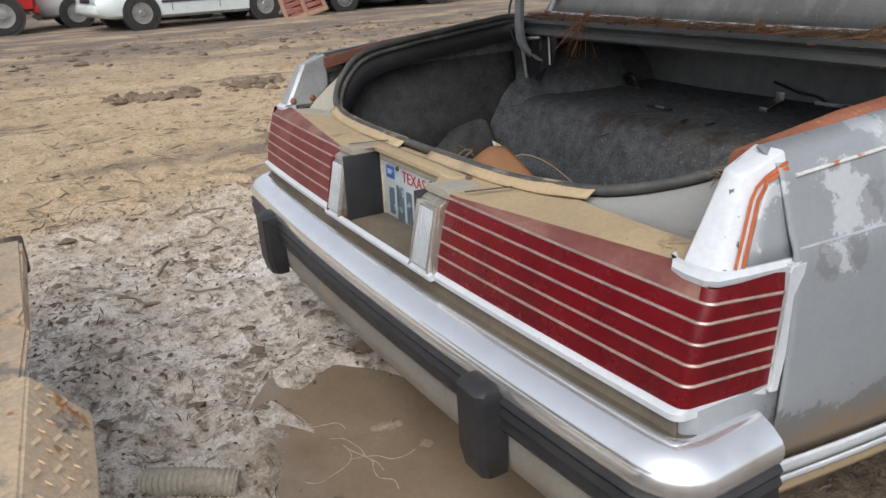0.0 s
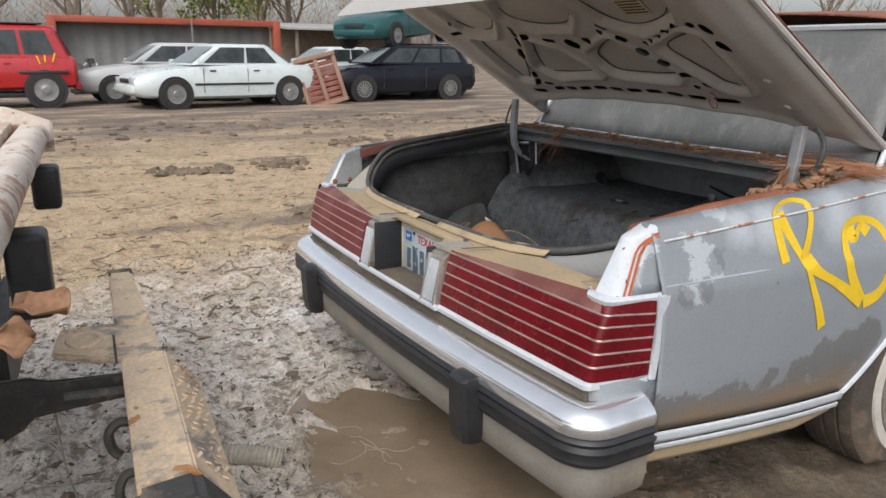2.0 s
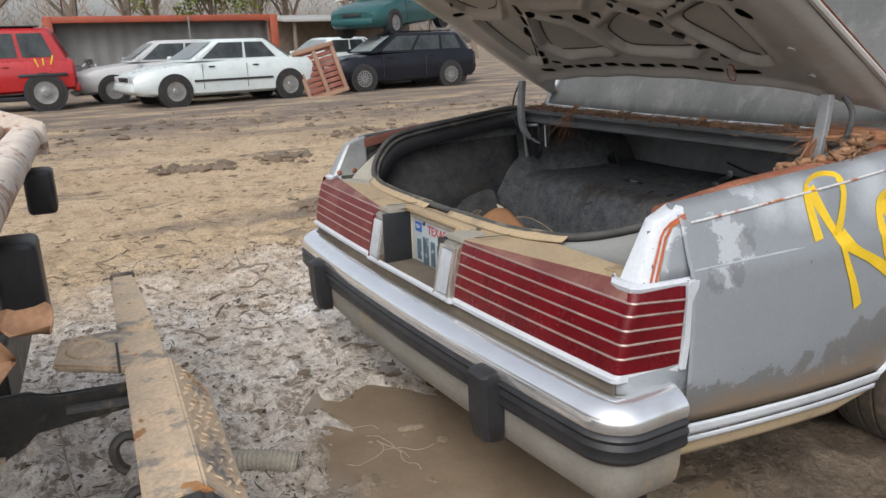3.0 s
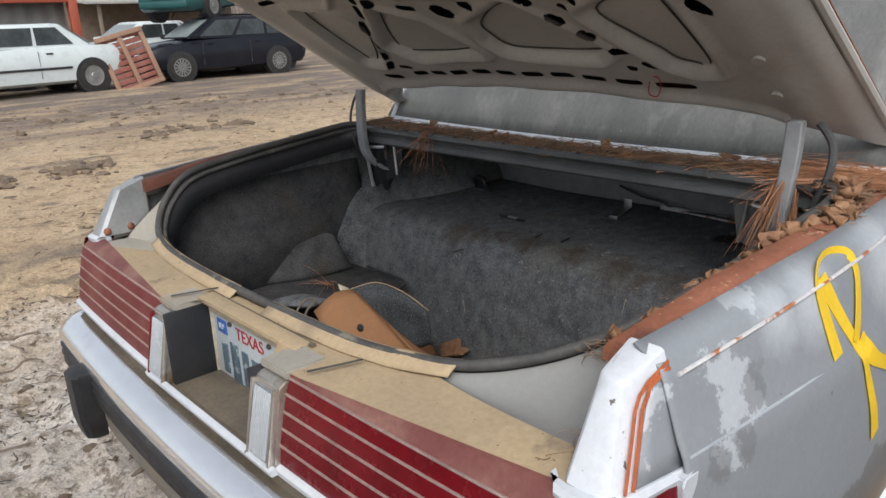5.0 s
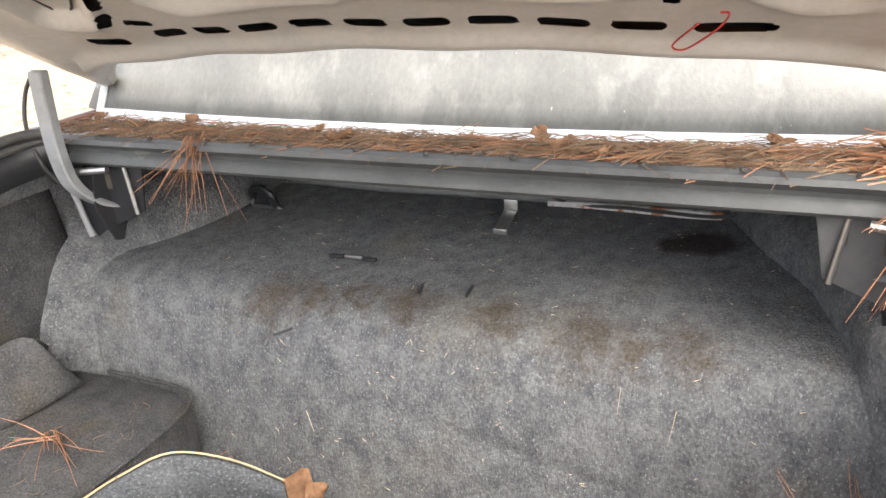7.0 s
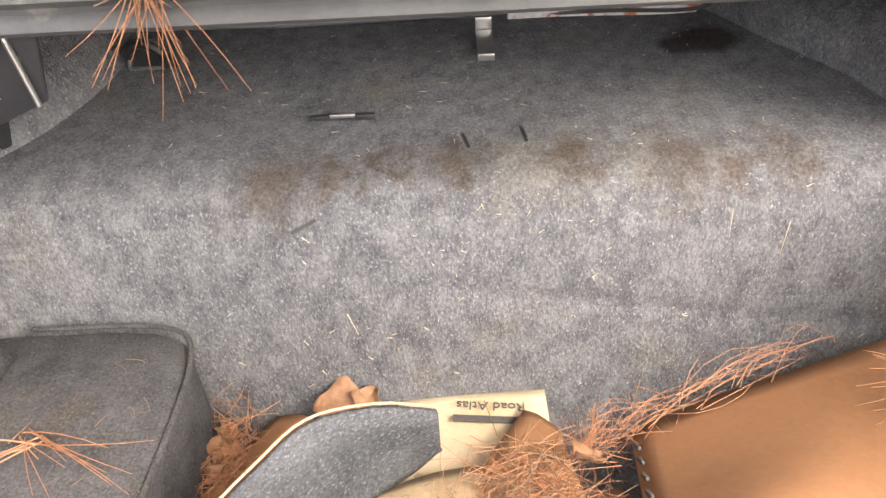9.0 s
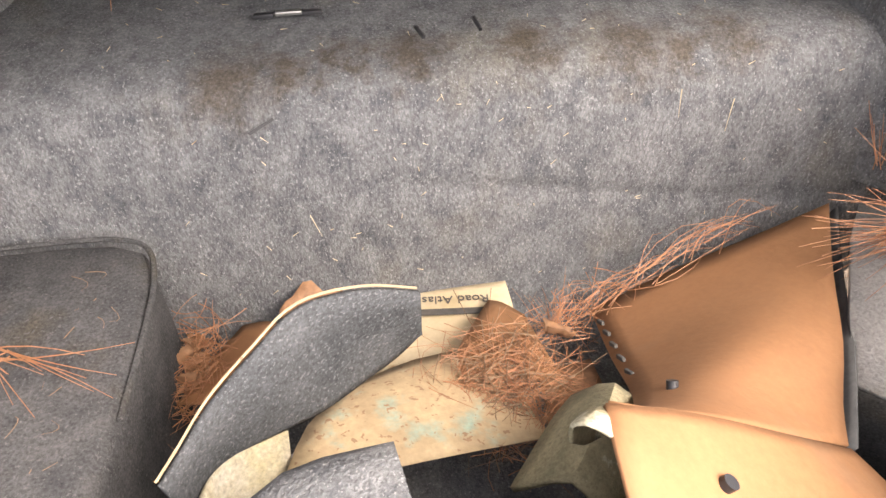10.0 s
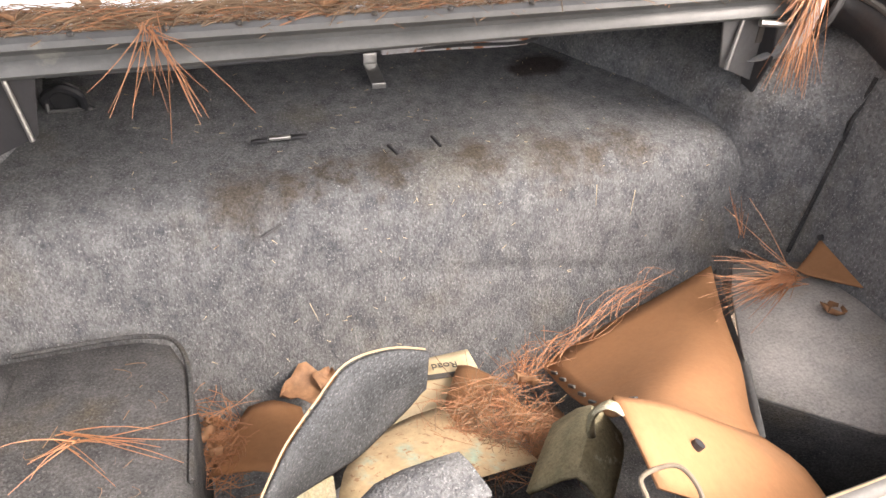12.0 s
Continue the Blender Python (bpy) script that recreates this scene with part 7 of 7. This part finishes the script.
    if lf:
        raw("foliage", lv, lf, "spring_leaf", t, "fresh yellow-green leaves", smooth=False)


for k, (x, y, h, leaf) in enumerate(((-33, -1.6, 11, 0), (-36, 1.8, 10, 0), (-34, 3.9, 9, 0), (-39, 8.4, 8, 9), (-37, 10.2, 8, 7), (-40, 6.0, 9, 3), (-31, 13.2, 6, 0), (-33, 15.2, 7, 0), (-36, 17.5, 8, 0), (-38, 12.5, 9, 0), (-42, 21, 11, 0), (-44, 28, 11, 0), (-40, 38, 10, 0), (-30, 46, 10, 0), (-18, 52, 10, 0), (-5, 50, 10, 0), (-43, -8, 11, 0), (-40, -4.5, 10, 0))):
    tree(x, y, h, 20 + k, leaf, "tree in fresh yellow-green leaf" if leaf > 3 else "bare grey-brown winter tree")


def far_woods():
    """A belt of bare brushwood all round the yard: crowns of fine sticks."""
    rnd = random.Random(9)
    verts, faces = [], []
    for k in range(170):
        a, d = rnd.uniform(0, 2 * math.pi), rnd.uniform(55, 90)
        if k < 70:
            a = math.pi + rnd.uniform(-1.0, 0.75) * -1
        cx, cy, h = d * math.cos(a), d * math.sin(a), rnd.uniform(4, 9)
        for _ in range(230):
            z = h * rnd.random() ** 0.7
            w = (0.35 + 2.4 * math.sin(math.pi * min(1, z / h))) * rnd.gauss(0, 0.6)
            x, y = cx - math.sin(a) * w + rnd.gauss(0, 1), cy + math.cos(a) * w + rnd.gauss(0, 1)
            ln, t = rnd.uniform(0.5, 2.2), rnd.uniform(0.012, 0.04)
            dv = Vector((rnd.uniform(-0.9, 0.9), rnd.uniform(-0.9, 0.9), rnd.uniform(0.1, 1))).normalized() * ln
            o = len(verts)
            verts += [(x + math.sin(a) * t, y - math.cos(a) * t, z), (x - math.sin(a) * t, y + math.cos(a) * t, z), (x + dv.x, y + dv.y, z + dv.z)]
            faces.append((o, o + 1, o + 2))
    tagged(raw("far_woods", verts, faces, "twigs", smooth=False), "belt of bare woodland round the yard", "woods", kind="stuff")


far_woods()

# ---- things in the boot ----


def board(name, rows, m, label, cat, thick=0.003, sub=3, backing=None):
    """A bent sheet through coarse rows of points, smoothed."""
    fine = [smooth_line(r, sub) for r in rows]
    cols = [smooth_line([f[j] for f in fine], sub) for j in range(len(fine[0]))]
    ob = sheet(name, [[c[i] for c in cols] for i in range(len(cols[0]))], m, None, "", thick)
    return tagged(ob, label, cat)


board("fibre_board", [[(0.187, 0.772, 0.275), (0.32, 0.802, 0.310), (0.45, 0.815, 0.352), (0.569, 0.824, 0.397)],
                      [(0.160, 0.625, 0.350), (0.29, 0.655, 0.370), (0.41, 0.680, 0.388), (0.502, 0.690, 0.392)],
                      [(0.128, 0.500, 0.450), (0.24, 0.520, 0.462), (0.34, 0.540, 0.445), (0.428, 0.550, 0.415)],
                      [(0.080, 0.400, 0.560), (0.165, 0.420, 0.535), (0.27, 0.440, 0.478), (0.375, 0.460, 0.418)],
                      [(0.020, 0.335, 0.675), (0.105, 0.345, 0.622), (0.220, 0.372, 0.530), (0.338, 0.398, 0.438)]], "tan_board", "large bent tan fibre board with a torn corner", "board", 0.004)
board("board_flap", [[(0.016, 0.330, 0.680), (0.103, 0.340, 0.632), (0.218, 0.366, 0.538), (0.336, 0.392, 0.442)],
                     [(0.010, 0.285, 0.686), (0.095, 0.285, 0.632), (0.210, 0.300, 0.550), (0.345, 0.320, 0.455)],
                     [(0.012, 0.225, 0.660), (0.095, 0.220, 0.605), (0.210, 0.225, 0.530), (0.340, 0.235, 0.445)]], "tan_board", "folded-over flap of tan fibre board with a hole", "board", 0.004)
for nm, c, rot, size in (("board_flap", (0.100, 0.280, 0.6285), (2, 34, -10), (1.0, 0.8)), ("fibre_board", (0.150, 0.455, 0.508), (-42, 8, 0), (0.8, 0.8))):
    bm = bmesh.new()
    bmesh.ops.create_cone(bm, cap_ends=True, segments=14, radius1=0.008, radius2=0.008, depth=0.010)
    bmesh.ops.transform(bm, matrix=Matrix.Translation(c) @ pose(0, 0, 0, *rot) @ Matrix.Diagonal((*size, 1, 1)), verts=bm.verts)
    tagged(part("hole", bm, "black_paint_and_shade", bpy.data.objects[nm]))
for k in range(5):
    u = k / 4
    box("stitch_slot", (lerp(0.183, 0.150, u), lerp(0.72, 0.545, u), lerp(0.305, 0.414, u)), (0.005, 0.018, 0.006), "dark_print", bpy.data.objects["fibre_board"], rot=(-33, 0, 8), bev=0.001)
board("curled_tab", [[(0.045, 0.385, 0.546), (0.030, 0.375, 0.596), (0.038, 0.360, 0.631), (0.055, 0.345, 0.626)], [(0.015, 0.355, 0.586), (0.000, 0.345, 0.641), (0.012, 0.330, 0.676), (0.030, 0.318, 0.670)], [(-0.005, 0.335, 0.626), (-0.014, 0.318, 0.676), (-0.006, 0.305, 0.696), (0.012, 0.298, 0.684)]], "padding", "curled-back torn tab of backed board", "board", 0.003)
board("board_backing", [[(0.586, 0.824, 0.388), (0.568, 0.82, 0.375)], [(0.520, 0.690, 0.382), (0.495, 0.68, 0.36)], [(0.446, 0.550, 0.405), (0.415, 0.54, 0.385)], [(0.350, 0.400, 0.432), (0.325, 0.395, 0.41)]], "board_back", "grey backing behind the tan board", "board", 0.004)
board("fibre_strip", [[(0.672, 0.716, 0.440), (0.708, 0.732, 0.455), (0.745, 0.748, 0.480)], [(0.676, 0.708, 0.439), (0.711, 0.690, 0.450), (0.745, 0.680, 0.468)], [(0.682, 0.700, 0.438), (0.713, 0.655, 0.446), (0.745, 0.612, 0.454)]], "tan_board", "narrow strip of tan board on the grey cover", "board", 0.004)
# curved felt trim panel standing in the well
top = smooth_line([(-0.365, 0.425, 0.500), (-0.346, 0.458, 0.506), (-0.316, 0.492, 0.530), (-0.272, 0.526, 0.556), (-0.222, 0.568, 0.572), (-0.155, 0.604, 0.550), (-0.092, 0.634, 0.506)], 5)
low = smooth_line([(-0.350, 0.440, 0.430), (-0.332, 0.490, 0.432), (-0.285, 0.525, 0.415), (-0.222, 0.560, 0.402), (-0.165, 0.605, 0.395), (-0.125, 0.635, 0.395), (-0.092, 0.648, 0.420)], 5)
felt = sheet("felt_offcut", [[a.lerp(b, k / 6) + Vector((0, 0, -0.028 * math.sin(math.pi * k / 6))) for k in range(7)] for a, b in zip(top, low)], "felt_blue", None, "", 0.006)
tagged(felt, "loose curved trim panel of blue-grey felt", "trim panel")
tube("edge_binding", [p + Vector((-0.002, 0.003, 0.001)) for p in top], 0.0016, "dusty_tan", felt, "frayed tan edge", n=6)
sheet("padding", [[a + Vector((0, -0.004, -0.004)), a.lerp(Vector((a.x, a.y - 0.05, 0.35)), 0.6), Vector((a.x - 0.01, a.y - 0.09, 0.30))] for a in low[:13]], "wadding", felt, "pale yellowed felt backing", 0.006)
board("felt_offcut", [[(-0.30, 0.22, 0.58), (-0.22, 0.27, 0.60), (-0.13, 0.30, 0.615)], [(-0.31, 0.30, 0.57), (-0.24, 0.35, 0.60), (-0.14, 0.37, 0.60)], [(-0.30, 0.37, 0.50), (-0.22, 0.41, 0.52), (-0.14, 0.42, 0.52)]], "carpet", "crumpled roll of grey felt behind the tail panel", "trim panel", 0.010)
board("padding_roll", [[(-0.03, 0.40, 0.45), (0.02, 0.37, 0.50), (0.06, 0.34, 0.45)], [(0.03, 0.47, 0.45), (0.07, 0.43, 0.515), (0.11, 0.40, 0.47)], [(0.07, 0.52, 0.42), (0.10, 0.48, 0.49), (0.14, 0.45, 0.45)]], "padding", "mouldy green-brown roll of padding", "padding", 0.008)
board("felt_flap", [[(-0.78, 0.50, 0.449), (-0.70, 0.66, 0.450), (-0.672, 0.803, 0.456)], [(-0.81, 0.56, 0.490), (-0.725, 0.70, 0.530), (-0.690, 0.785, 0.505)], [(-0.83, 0.64, 0.520), (-0.745, 0.735, 0.575), (-0.708, 0.758, 0.572)], [(-0.83, 0.80, 0.50), (-0.78, 0.80, 0.52), (-0.735, 0.80, 0.53)]], "carpet_shaded", "folded dark felt heaped in the boot corner", "felt", 0.008)
# road atlas and papers
atlas = board("road_atlas", [[(-0.165, 0.890, 0.236), (-0.04, 0.888, 0.246), (0.075, 0.880, 0.252)], [(-0.160, 0.80, 0.25), (-0.04, 0.80, 0.258), (0.072, 0.79, 0.262)], [(-0.165, 0.69, 0.268), (-0.05, 0.68, 0.278), (0.06, 0.67, 0.275)]], "paper", "water-stained old road atlas lying face up", "book", 0.006)
words("atlas_title", "Road Atlas", 0.025, pose(-0.015, 0.843, 0.2600, 5, 0, 174), "dark_print", atlas)
box("title_bar", (-0.018, 0.815, 0.2615), (0.115, 0.014, 0.0012), "dark_print", atlas, rot=(-5, 0, -6), bev=0)
board("map_sheet", [[(-0.19, 0.63, 0.345), (-0.10, 0.68, 0.322), (0.02, 0.71, 0.298)], [(-0.24, 0.55, 0.385), (-0.11, 0.58, 0.372), (0.03, 0.60, 0.332)], [(-0.27, 0.46, 0.395), (-0.11, 0.48, 0.388), (0.05, 0.51, 0.355)]], "map_paper", "torn map page with green and brown print", "paper", 0.0012)
board("map_sheet", [[(-0.30, 0.56, 0.28), (-0.24, 0.60, 0.29), (-0.17, 0.62, 0.29)], [(-0.32, 0.47, 0.29), (-0.25, 0.49, 0.31), (-0.17, 0.50, 0.30)], [(-0.33, 0.38, 0.29), (-0.25, 0.40, 0.30), (-0.17, 0.42, 0.29)]], "white_paper", "crumpled white printed page", "paper", 0.0012)
board("paper_bag", [[(-0.355, 0.845, 0.255), (-0.31, 0.835, 0.268), (-0.265, 0.81, 0.262)], [(-0.395, 0.77, 0.268), (-0.33, 0.75, 0.292), (-0.27, 0.73, 0.285)], [(-0.43, 0.68, 0.29), (-0.36, 0.65, 0.315), (-0.31, 0.62, 0.318)]], "tan_board", "flattened brown paper bag", "paper", 0.002)
board("brown_paper", [[(0.035, 0.825, 0.268), (0.055, 0.81, 0.275), (0.085, 0.785, 0.268)], [(-0.025, 0.72, 0.30), (0.01, 0.72, 0.325), (0.09, 0.69, 0.30)], [(-0.06, 0.64, 0.325), (0.0, 0.62, 0.35), (0.10, 0.60, 0.325)]], "tan_board", "torn flap of brown paper under the needles", "paper", 0.0015)
board("brown_paper", [[(0.07, 0.66, 0.30), (0.11, 0.65, 0.305), (0.15, 0.66, 0.30)], [(0.06, 0.57, 0.33), (0.10, 0.56, 0.345), (0.14, 0.57, 0.34)], [(0.04, 0.47, 0.35), (0.09, 0.46, 0.37), (0.12, 0.47, 0.37)]], "dry_leaf", "dark brown scrap of paper", "paper", 0.0015)
board("white_slip", [[(-0.20, 0.79, 0.245), (-0.15, 0.80, 0.25)], [(-0.20, 0.75, 0.255), (-0.15, 0.755, 0.258)]], "white_paper", "small white slip of paper", "paper", 0.001)
board("plastic_sheet", [[(-0.42, 0.50, 0.30), (-0.36, 0.52, 0.32), (-0.30, 0.50, 0.31)], [(-0.43, 0.42, 0.31), (-0.37, 0.43, 0.33), (-0.31, 0.42, 0.32)]], "white_paper", "scrap of clear grey plastic", "plastic", 0.001)


def leaf_thing(c, s, rot, seed, label="dry curled orange-brown leaf", grp="leaves in the boot"):
    tagged(sheet("leaf", curled_leaf(c, s, rot, seed), "dry_leaf", None, "", 0.0008), label, "leaf", grp)


leaf_thing((-0.255, 0.855, 0.255), 0.085, (20, 10, 10), 1)
leaf_thing((-0.21, 0.862, 0.262), 0.05, (10, -20, 60), 2)
leaf_thing((0.10, 0.665, 0.355), 0.05, (-20, 20, 20), 3)
leaf_thing((0.663, 0.606, 0.427), 0.05, (0, 10, 20), 4)
# black belt fitting lying on the carpet under the channel
bb = thing("belt_buckle", "black plastic belt buckle lying on the grey carpet", "buckle")
slab("plate", [(-0.623, 0.636), (-0.577, 0.636), (-0.573, 0.662), (-0.581, 0.672), (-0.617, 0.672), (-0.626, 0.664)], "y", 1.352, 1.362, "black_paint_and_shade", bb, "", 0.002)
tube("loop", [(-0.630, 1.340, 0.638), (-0.628, 1.350, 0.676), (-0.618, 1.354, 0.683), (-0.582, 1.354, 0.683), (-0.571, 1.350, 0.676), (-0.567, 1.340, 0.638), (-0.630, 1.340, 0.638)], 0.004, "bracket_grey", bb, "worn grey rim", n=6)
for k in range(5):
    leaf_thing((-0.405 - 0.006 * k, 0.72 + 0.035 * (k % 3), 0.27 + 0.006 * k), 0.045, (15 * k, -20 + 12 * k, 50 * k), 20 + k)
for k in range(110):
    # leaves in the gutter beside the boot
    rnd = random.Random(100 + k)
    y = rnd.uniform(0.33, 0.92)
    p = min((q for q in seal_line if q.x > 0 and q.y > 0.2), key=lambda q: abs(q.y - y))
    leaf_thing((p.x + rnd.uniform(0.016, 0.050), y, p.z - 0.004 + rnd.uniform(0, 0.020)), rnd.uniform(0.022, 0.055), (rnd.uniform(-30, 30), rnd.uniform(-35, 35), rnd.uniform(0, 360)), k, "small dry brown leaf in the boot gutter", "leaves in the gutter")


def needles(name, strokes, m, label, r=0.0008):
    """Pine needles as thin three-sided blades: each a start, an end and a sag."""
    verts, faces = [], []
    for a, b, sag in strokes:
        a, b = Vector(a), Vector(b)
        d = b - a
        if d.length < 1e-4:
            continue
        side = d.cross(Vector((0.1, 0.2, 1))).normalized()
        up = side.cross(d).normalized()
        o = len(verts)
        for i in range(5):
            t = i / 4
            p = a + d * t + Vector(sag) * (4 * t * (1 - t))
            rr = r * (1 - 0.65 * t)
            verts += [tuple(p + rr * (math.cos(q) * side + math.sin(q) * up)) for q in (1.57, 3.67, 5.76)]
        for i in range(4):
            for k in range(3):
                faces.append((o + 3 * i + k, o + 3 * i + (k + 1) % 3, o + 3 * i + 3 + (k + 1) % 3, o + 3 * i + 3 + k))
    return tagged(raw(name, verts, faces, m), label, "pine needles", kind="stuff")


rnd = random.Random(77)


def scatter(n, place, ln=(0.06, 0.16), flat=0.25):
    out = []
    for _ in range(n):
        c = Vector(place())
        a, L = rnd.uniform(0, 6.28), rnd.uniform(*ln) / 2
        d = Vector((math.cos(a), math.sin(a), rnd.uniform(-flat, flat))) * L
        out.append((c - d, c + d, (rnd.gauss(0, 0.008), rnd.gauss(0, 0.008), rnd.gauss(0, 0.004))))
    return out


def burst(c, n, main, spread, ln):
    """A tuft that fans out from one place."""
    out = []
    for _ in range(n):
        d = (Vector(main).normalized() + Vector((rnd.gauss(0, spread), rnd.gauss(0, spread), rnd.gauss(0, spread)))).normalized() * rnd.uniform(*ln)
        s = Vector(c) + Vector((rnd.gauss(0, 0.008), rnd.gauss(0, 0.008), rnd.gauss(0, 0.005)))
        out.append((s, s + d, (0, 0, rnd.uniform(-0.006, 0.012))))
    return out


# along the cowl
def cowl_place():
    x = rnd.uniform(-0.74, 0.80)
    u = rnd.random()
    return (x, 0.945 + 0.085 * u + 0.04 * (x / 0.8) ** 2 * u, 0.898 + abs(rnd.gauss(0, 0.008)) + 0.010 * math.sin(math.pi * u))


def along(n, place, ln, tilt=0.35):
    out = []
    for _ in range(n):
        c = Vector(place())
        a, L = rnd.gauss(0, tilt), rnd.uniform(*ln) / 2
        d = Vector((math.cos(a), math.sin(a), rnd.gauss(0, 0.05))) * L
        out.append((c - d, c + d, (0, rnd.gauss(0, 0.006), rnd.gauss(0.004, 0.004))))
    return out


needles("pine_needles", along(1900, cowl_place, (0.04, 0.13), 0.6), "needle_old", "mat of old brown pine needles on the cowl", 0.0010)
needles("pine_needles", along(380, cowl_place, (0.05, 0.13), 0.6), "needle", "fresh orange pine needles on the cowl", 0.0010)
for k in range(14):
    p = cowl_place()
    leaf_thing((p[0], p[1], p[2] + 0.008), rnd.uniform(0.02, 0.04), (rnd.uniform(-30, 30), rnd.uniform(-30, 30), rnd.uniform(0, 360)), 300 + k, "small dry leaf among needles on the cowl", "leaves on the cowl")
# tufts that hang over the channel
needles("pine_needles", burst((-0.400, 0.925, 0.918), 26, (0.1, -0.55, -0.65), 0.45, (0.06, 0.17)), "needle", "tuft of orange pine needles hanging over the channel", 0.0011)
needles("pine_needles", burst((0.690, 0.895, 0.915), 44, (-0.22, -0.22, -0.92), 0.13, (0.08, 0.20)) + burst((0.69, 0.915, 0.922), 16, (-0.6, -0.3, -0.55), 0.18, (0.05, 0.12)), "needle", "thick tuft of orange pine needles beside the hinge", 0.0011)
needles("pine_needles", along(420, lambda: (rnd.uniform(0.66, 0.86), rnd.uniform(0.935, 1.05), 0.905 + abs(rnd.gauss(0, 0.014))), (0.10, 0.22), 0.5), "needle", "drift of orange pine needles by the hinge", 0.0011)
needles("pine_needles", scatter(420, lambda: (lambda q: (q.x + rnd.uniform(0.012, 0.05), q.y, q.z + rnd.uniform(-0.004, 0.016)))(rnd.choice([q for q in seal_line if q.x > 0 and q.y > 0.3])), (0.03, 0.08)), "needle_old", "needles in the boot gutter", 0.0009)
needles("pine_needles", scatter(60, lambda: (0.80 + rnd.gauss(0, 0.02), 0.16 + rnd.gauss(0, 0.03), 0.70 + abs(rnd.gauss(0, 0.01))), (0.02, 0.05)), "needle_old", "brown needles behind the fin", 0.0009)
# in the well
needles("pine_needles", scatter(330, lambda: (0.02 + rnd.gauss(0, 0.04), 0.60 + rnd.gauss(0, 0.045), 0.346 + abs(rnd.gauss(0, 0.006))), (0.05, 0.12), 0.06) + burst((0.10, 0.69, 0.335), 30, (0.2, 0.5, 0.1), 0.5, (0.05, 0.10)), "needle", "matted clump of brown pine needles on the papers", 0.0006)
needles("pine_needles", scatter(170, lambda: (0.02 + rnd.gauss(0, 0.04), 0.60 + rnd.gauss(0, 0.045), 0.344 + abs(rnd.gauss(0, 0.008))), (0.05, 0.12), 0.06), "needle_old", "old dark needles in the clump on the papers", 0.0008)
def board_edge(v, n):
    """A place along the far edge of the tan board."""
    return Vector((0.15 + 0.40 * v + rnd.gauss(0, n), 0.755 + 0.085 * v + rnd.gauss(0, n), 0.275 + 0.135 * v + abs(rnd.gauss(0, n))))


needles("pine_needles", [(board_edge(v, 0.014), board_edge(v + rnd.uniform(0.15, 0.38), 0.014), (rnd.gauss(0, 0.01), rnd.gauss(0.012, 0.014), rnd.gauss(0.012, 0.012))) for v in (rnd.uniform(-0.12, 0.62) ** 1.0 for _ in range(46))] + scatter(46, lambda: board_edge(rnd.uniform(-0.15, 0.25), 0.022), (0.05, 0.12), 0.3), "needle", "long pine needles along the tan board", 0.0008)
needles("pine_needles", burst((0.636, 0.686, 0.452), 95, (-0.85, -0.10, 0.06), 0.30, (0.08, 0.19)) + burst((0.66, 0.86, 0.43), 7, (-0.1, 0.3, 0.8), 0.25, (0.06, 0.13)), "needle", "spray of pine needles by the grey cover", 0.0010)
needles("pine_needles", scatter(45, lambda: (rnd.uniform(-0.78, -0.46), rnd.uniform(0.30, 0.80), 0.447), (0.012, 0.035), 0.02), "needle_old", "short needle bits on the felt box", 0.0008)
needles("pine_needles", burst((-0.60, 0.665, 0.455), 12, (0.75, -0.45, 0.12), 0.22, (0.10, 0.20)) + burst((-0.58, 0.65, 0.455), 5, (-0.6, -0.6, 0.1), 0.3, (0.05, 0.12)), "needle", "pink-brown pine needle bundle on the felt box", 0.0011)
needles("pine_needles", scatter(160, lambda: (-0.405 + rnd.gauss(0, 0.015), 0.73 + rnd.gauss(0, 0.05), 0.28 + abs(rnd.gauss(0, 0.012))), (0.05, 0.11)), "needle", "needles in the gap beside the felt box", 0.0009)


def step_point(x, z):
    y = np.interp(z, [p[1] for p in prof][::-1], [p[0] for p in prof][::-1])
    return Vector((x, float(y) - 0.012, z))


def lint():
    """Single needles and bits of lint on the carpet."""
    out = [(step_point(-0.225, 0.43), step_point(-0.212, 0.39), (0, 0, 0)), (step_point(0.412, 0.55), step_point(0.405, 0.50), (0, 0, 0)), (step_point(0.33, 0.57), step_point(0.328, 0.53), (0, 0, 0))]
    for _ in range(90):
        x, y = rnd.uniform(-0.55, 0.6), rnd.uniform(0.98, 1.45)
        a, L = rnd.uniform(0, 6.3), rnd.uniform(0.003, 0.014)
        out.append(((x, y, 0.640), (x + L * math.cos(a), y + L * math.sin(a), 0.640), (0, 0, 0)))
    for _ in range(60):
        x, z = rnd.uniform(-0.42, 0.6), rnd.uniform(0.25, 0.6)
        p = step_point(x, z)
        out.append((p, p + Vector((rnd.uniform(-0.01, 0.01), 0, rnd.uniform(-0.01, 0.01))), (0, 0, 0)))
    needles("carpet_lint", out, "paper", "single needles and lint on the carpet", 0.0008)


lint()
needles("pine_needles", burst((0.70, 0.925, 0.90), 24, (0.02, -0.2, -0.95), 0.10, (0.12, 0.20)), "needle", "orange needles hanging by the hinge bracket", 0.0011)
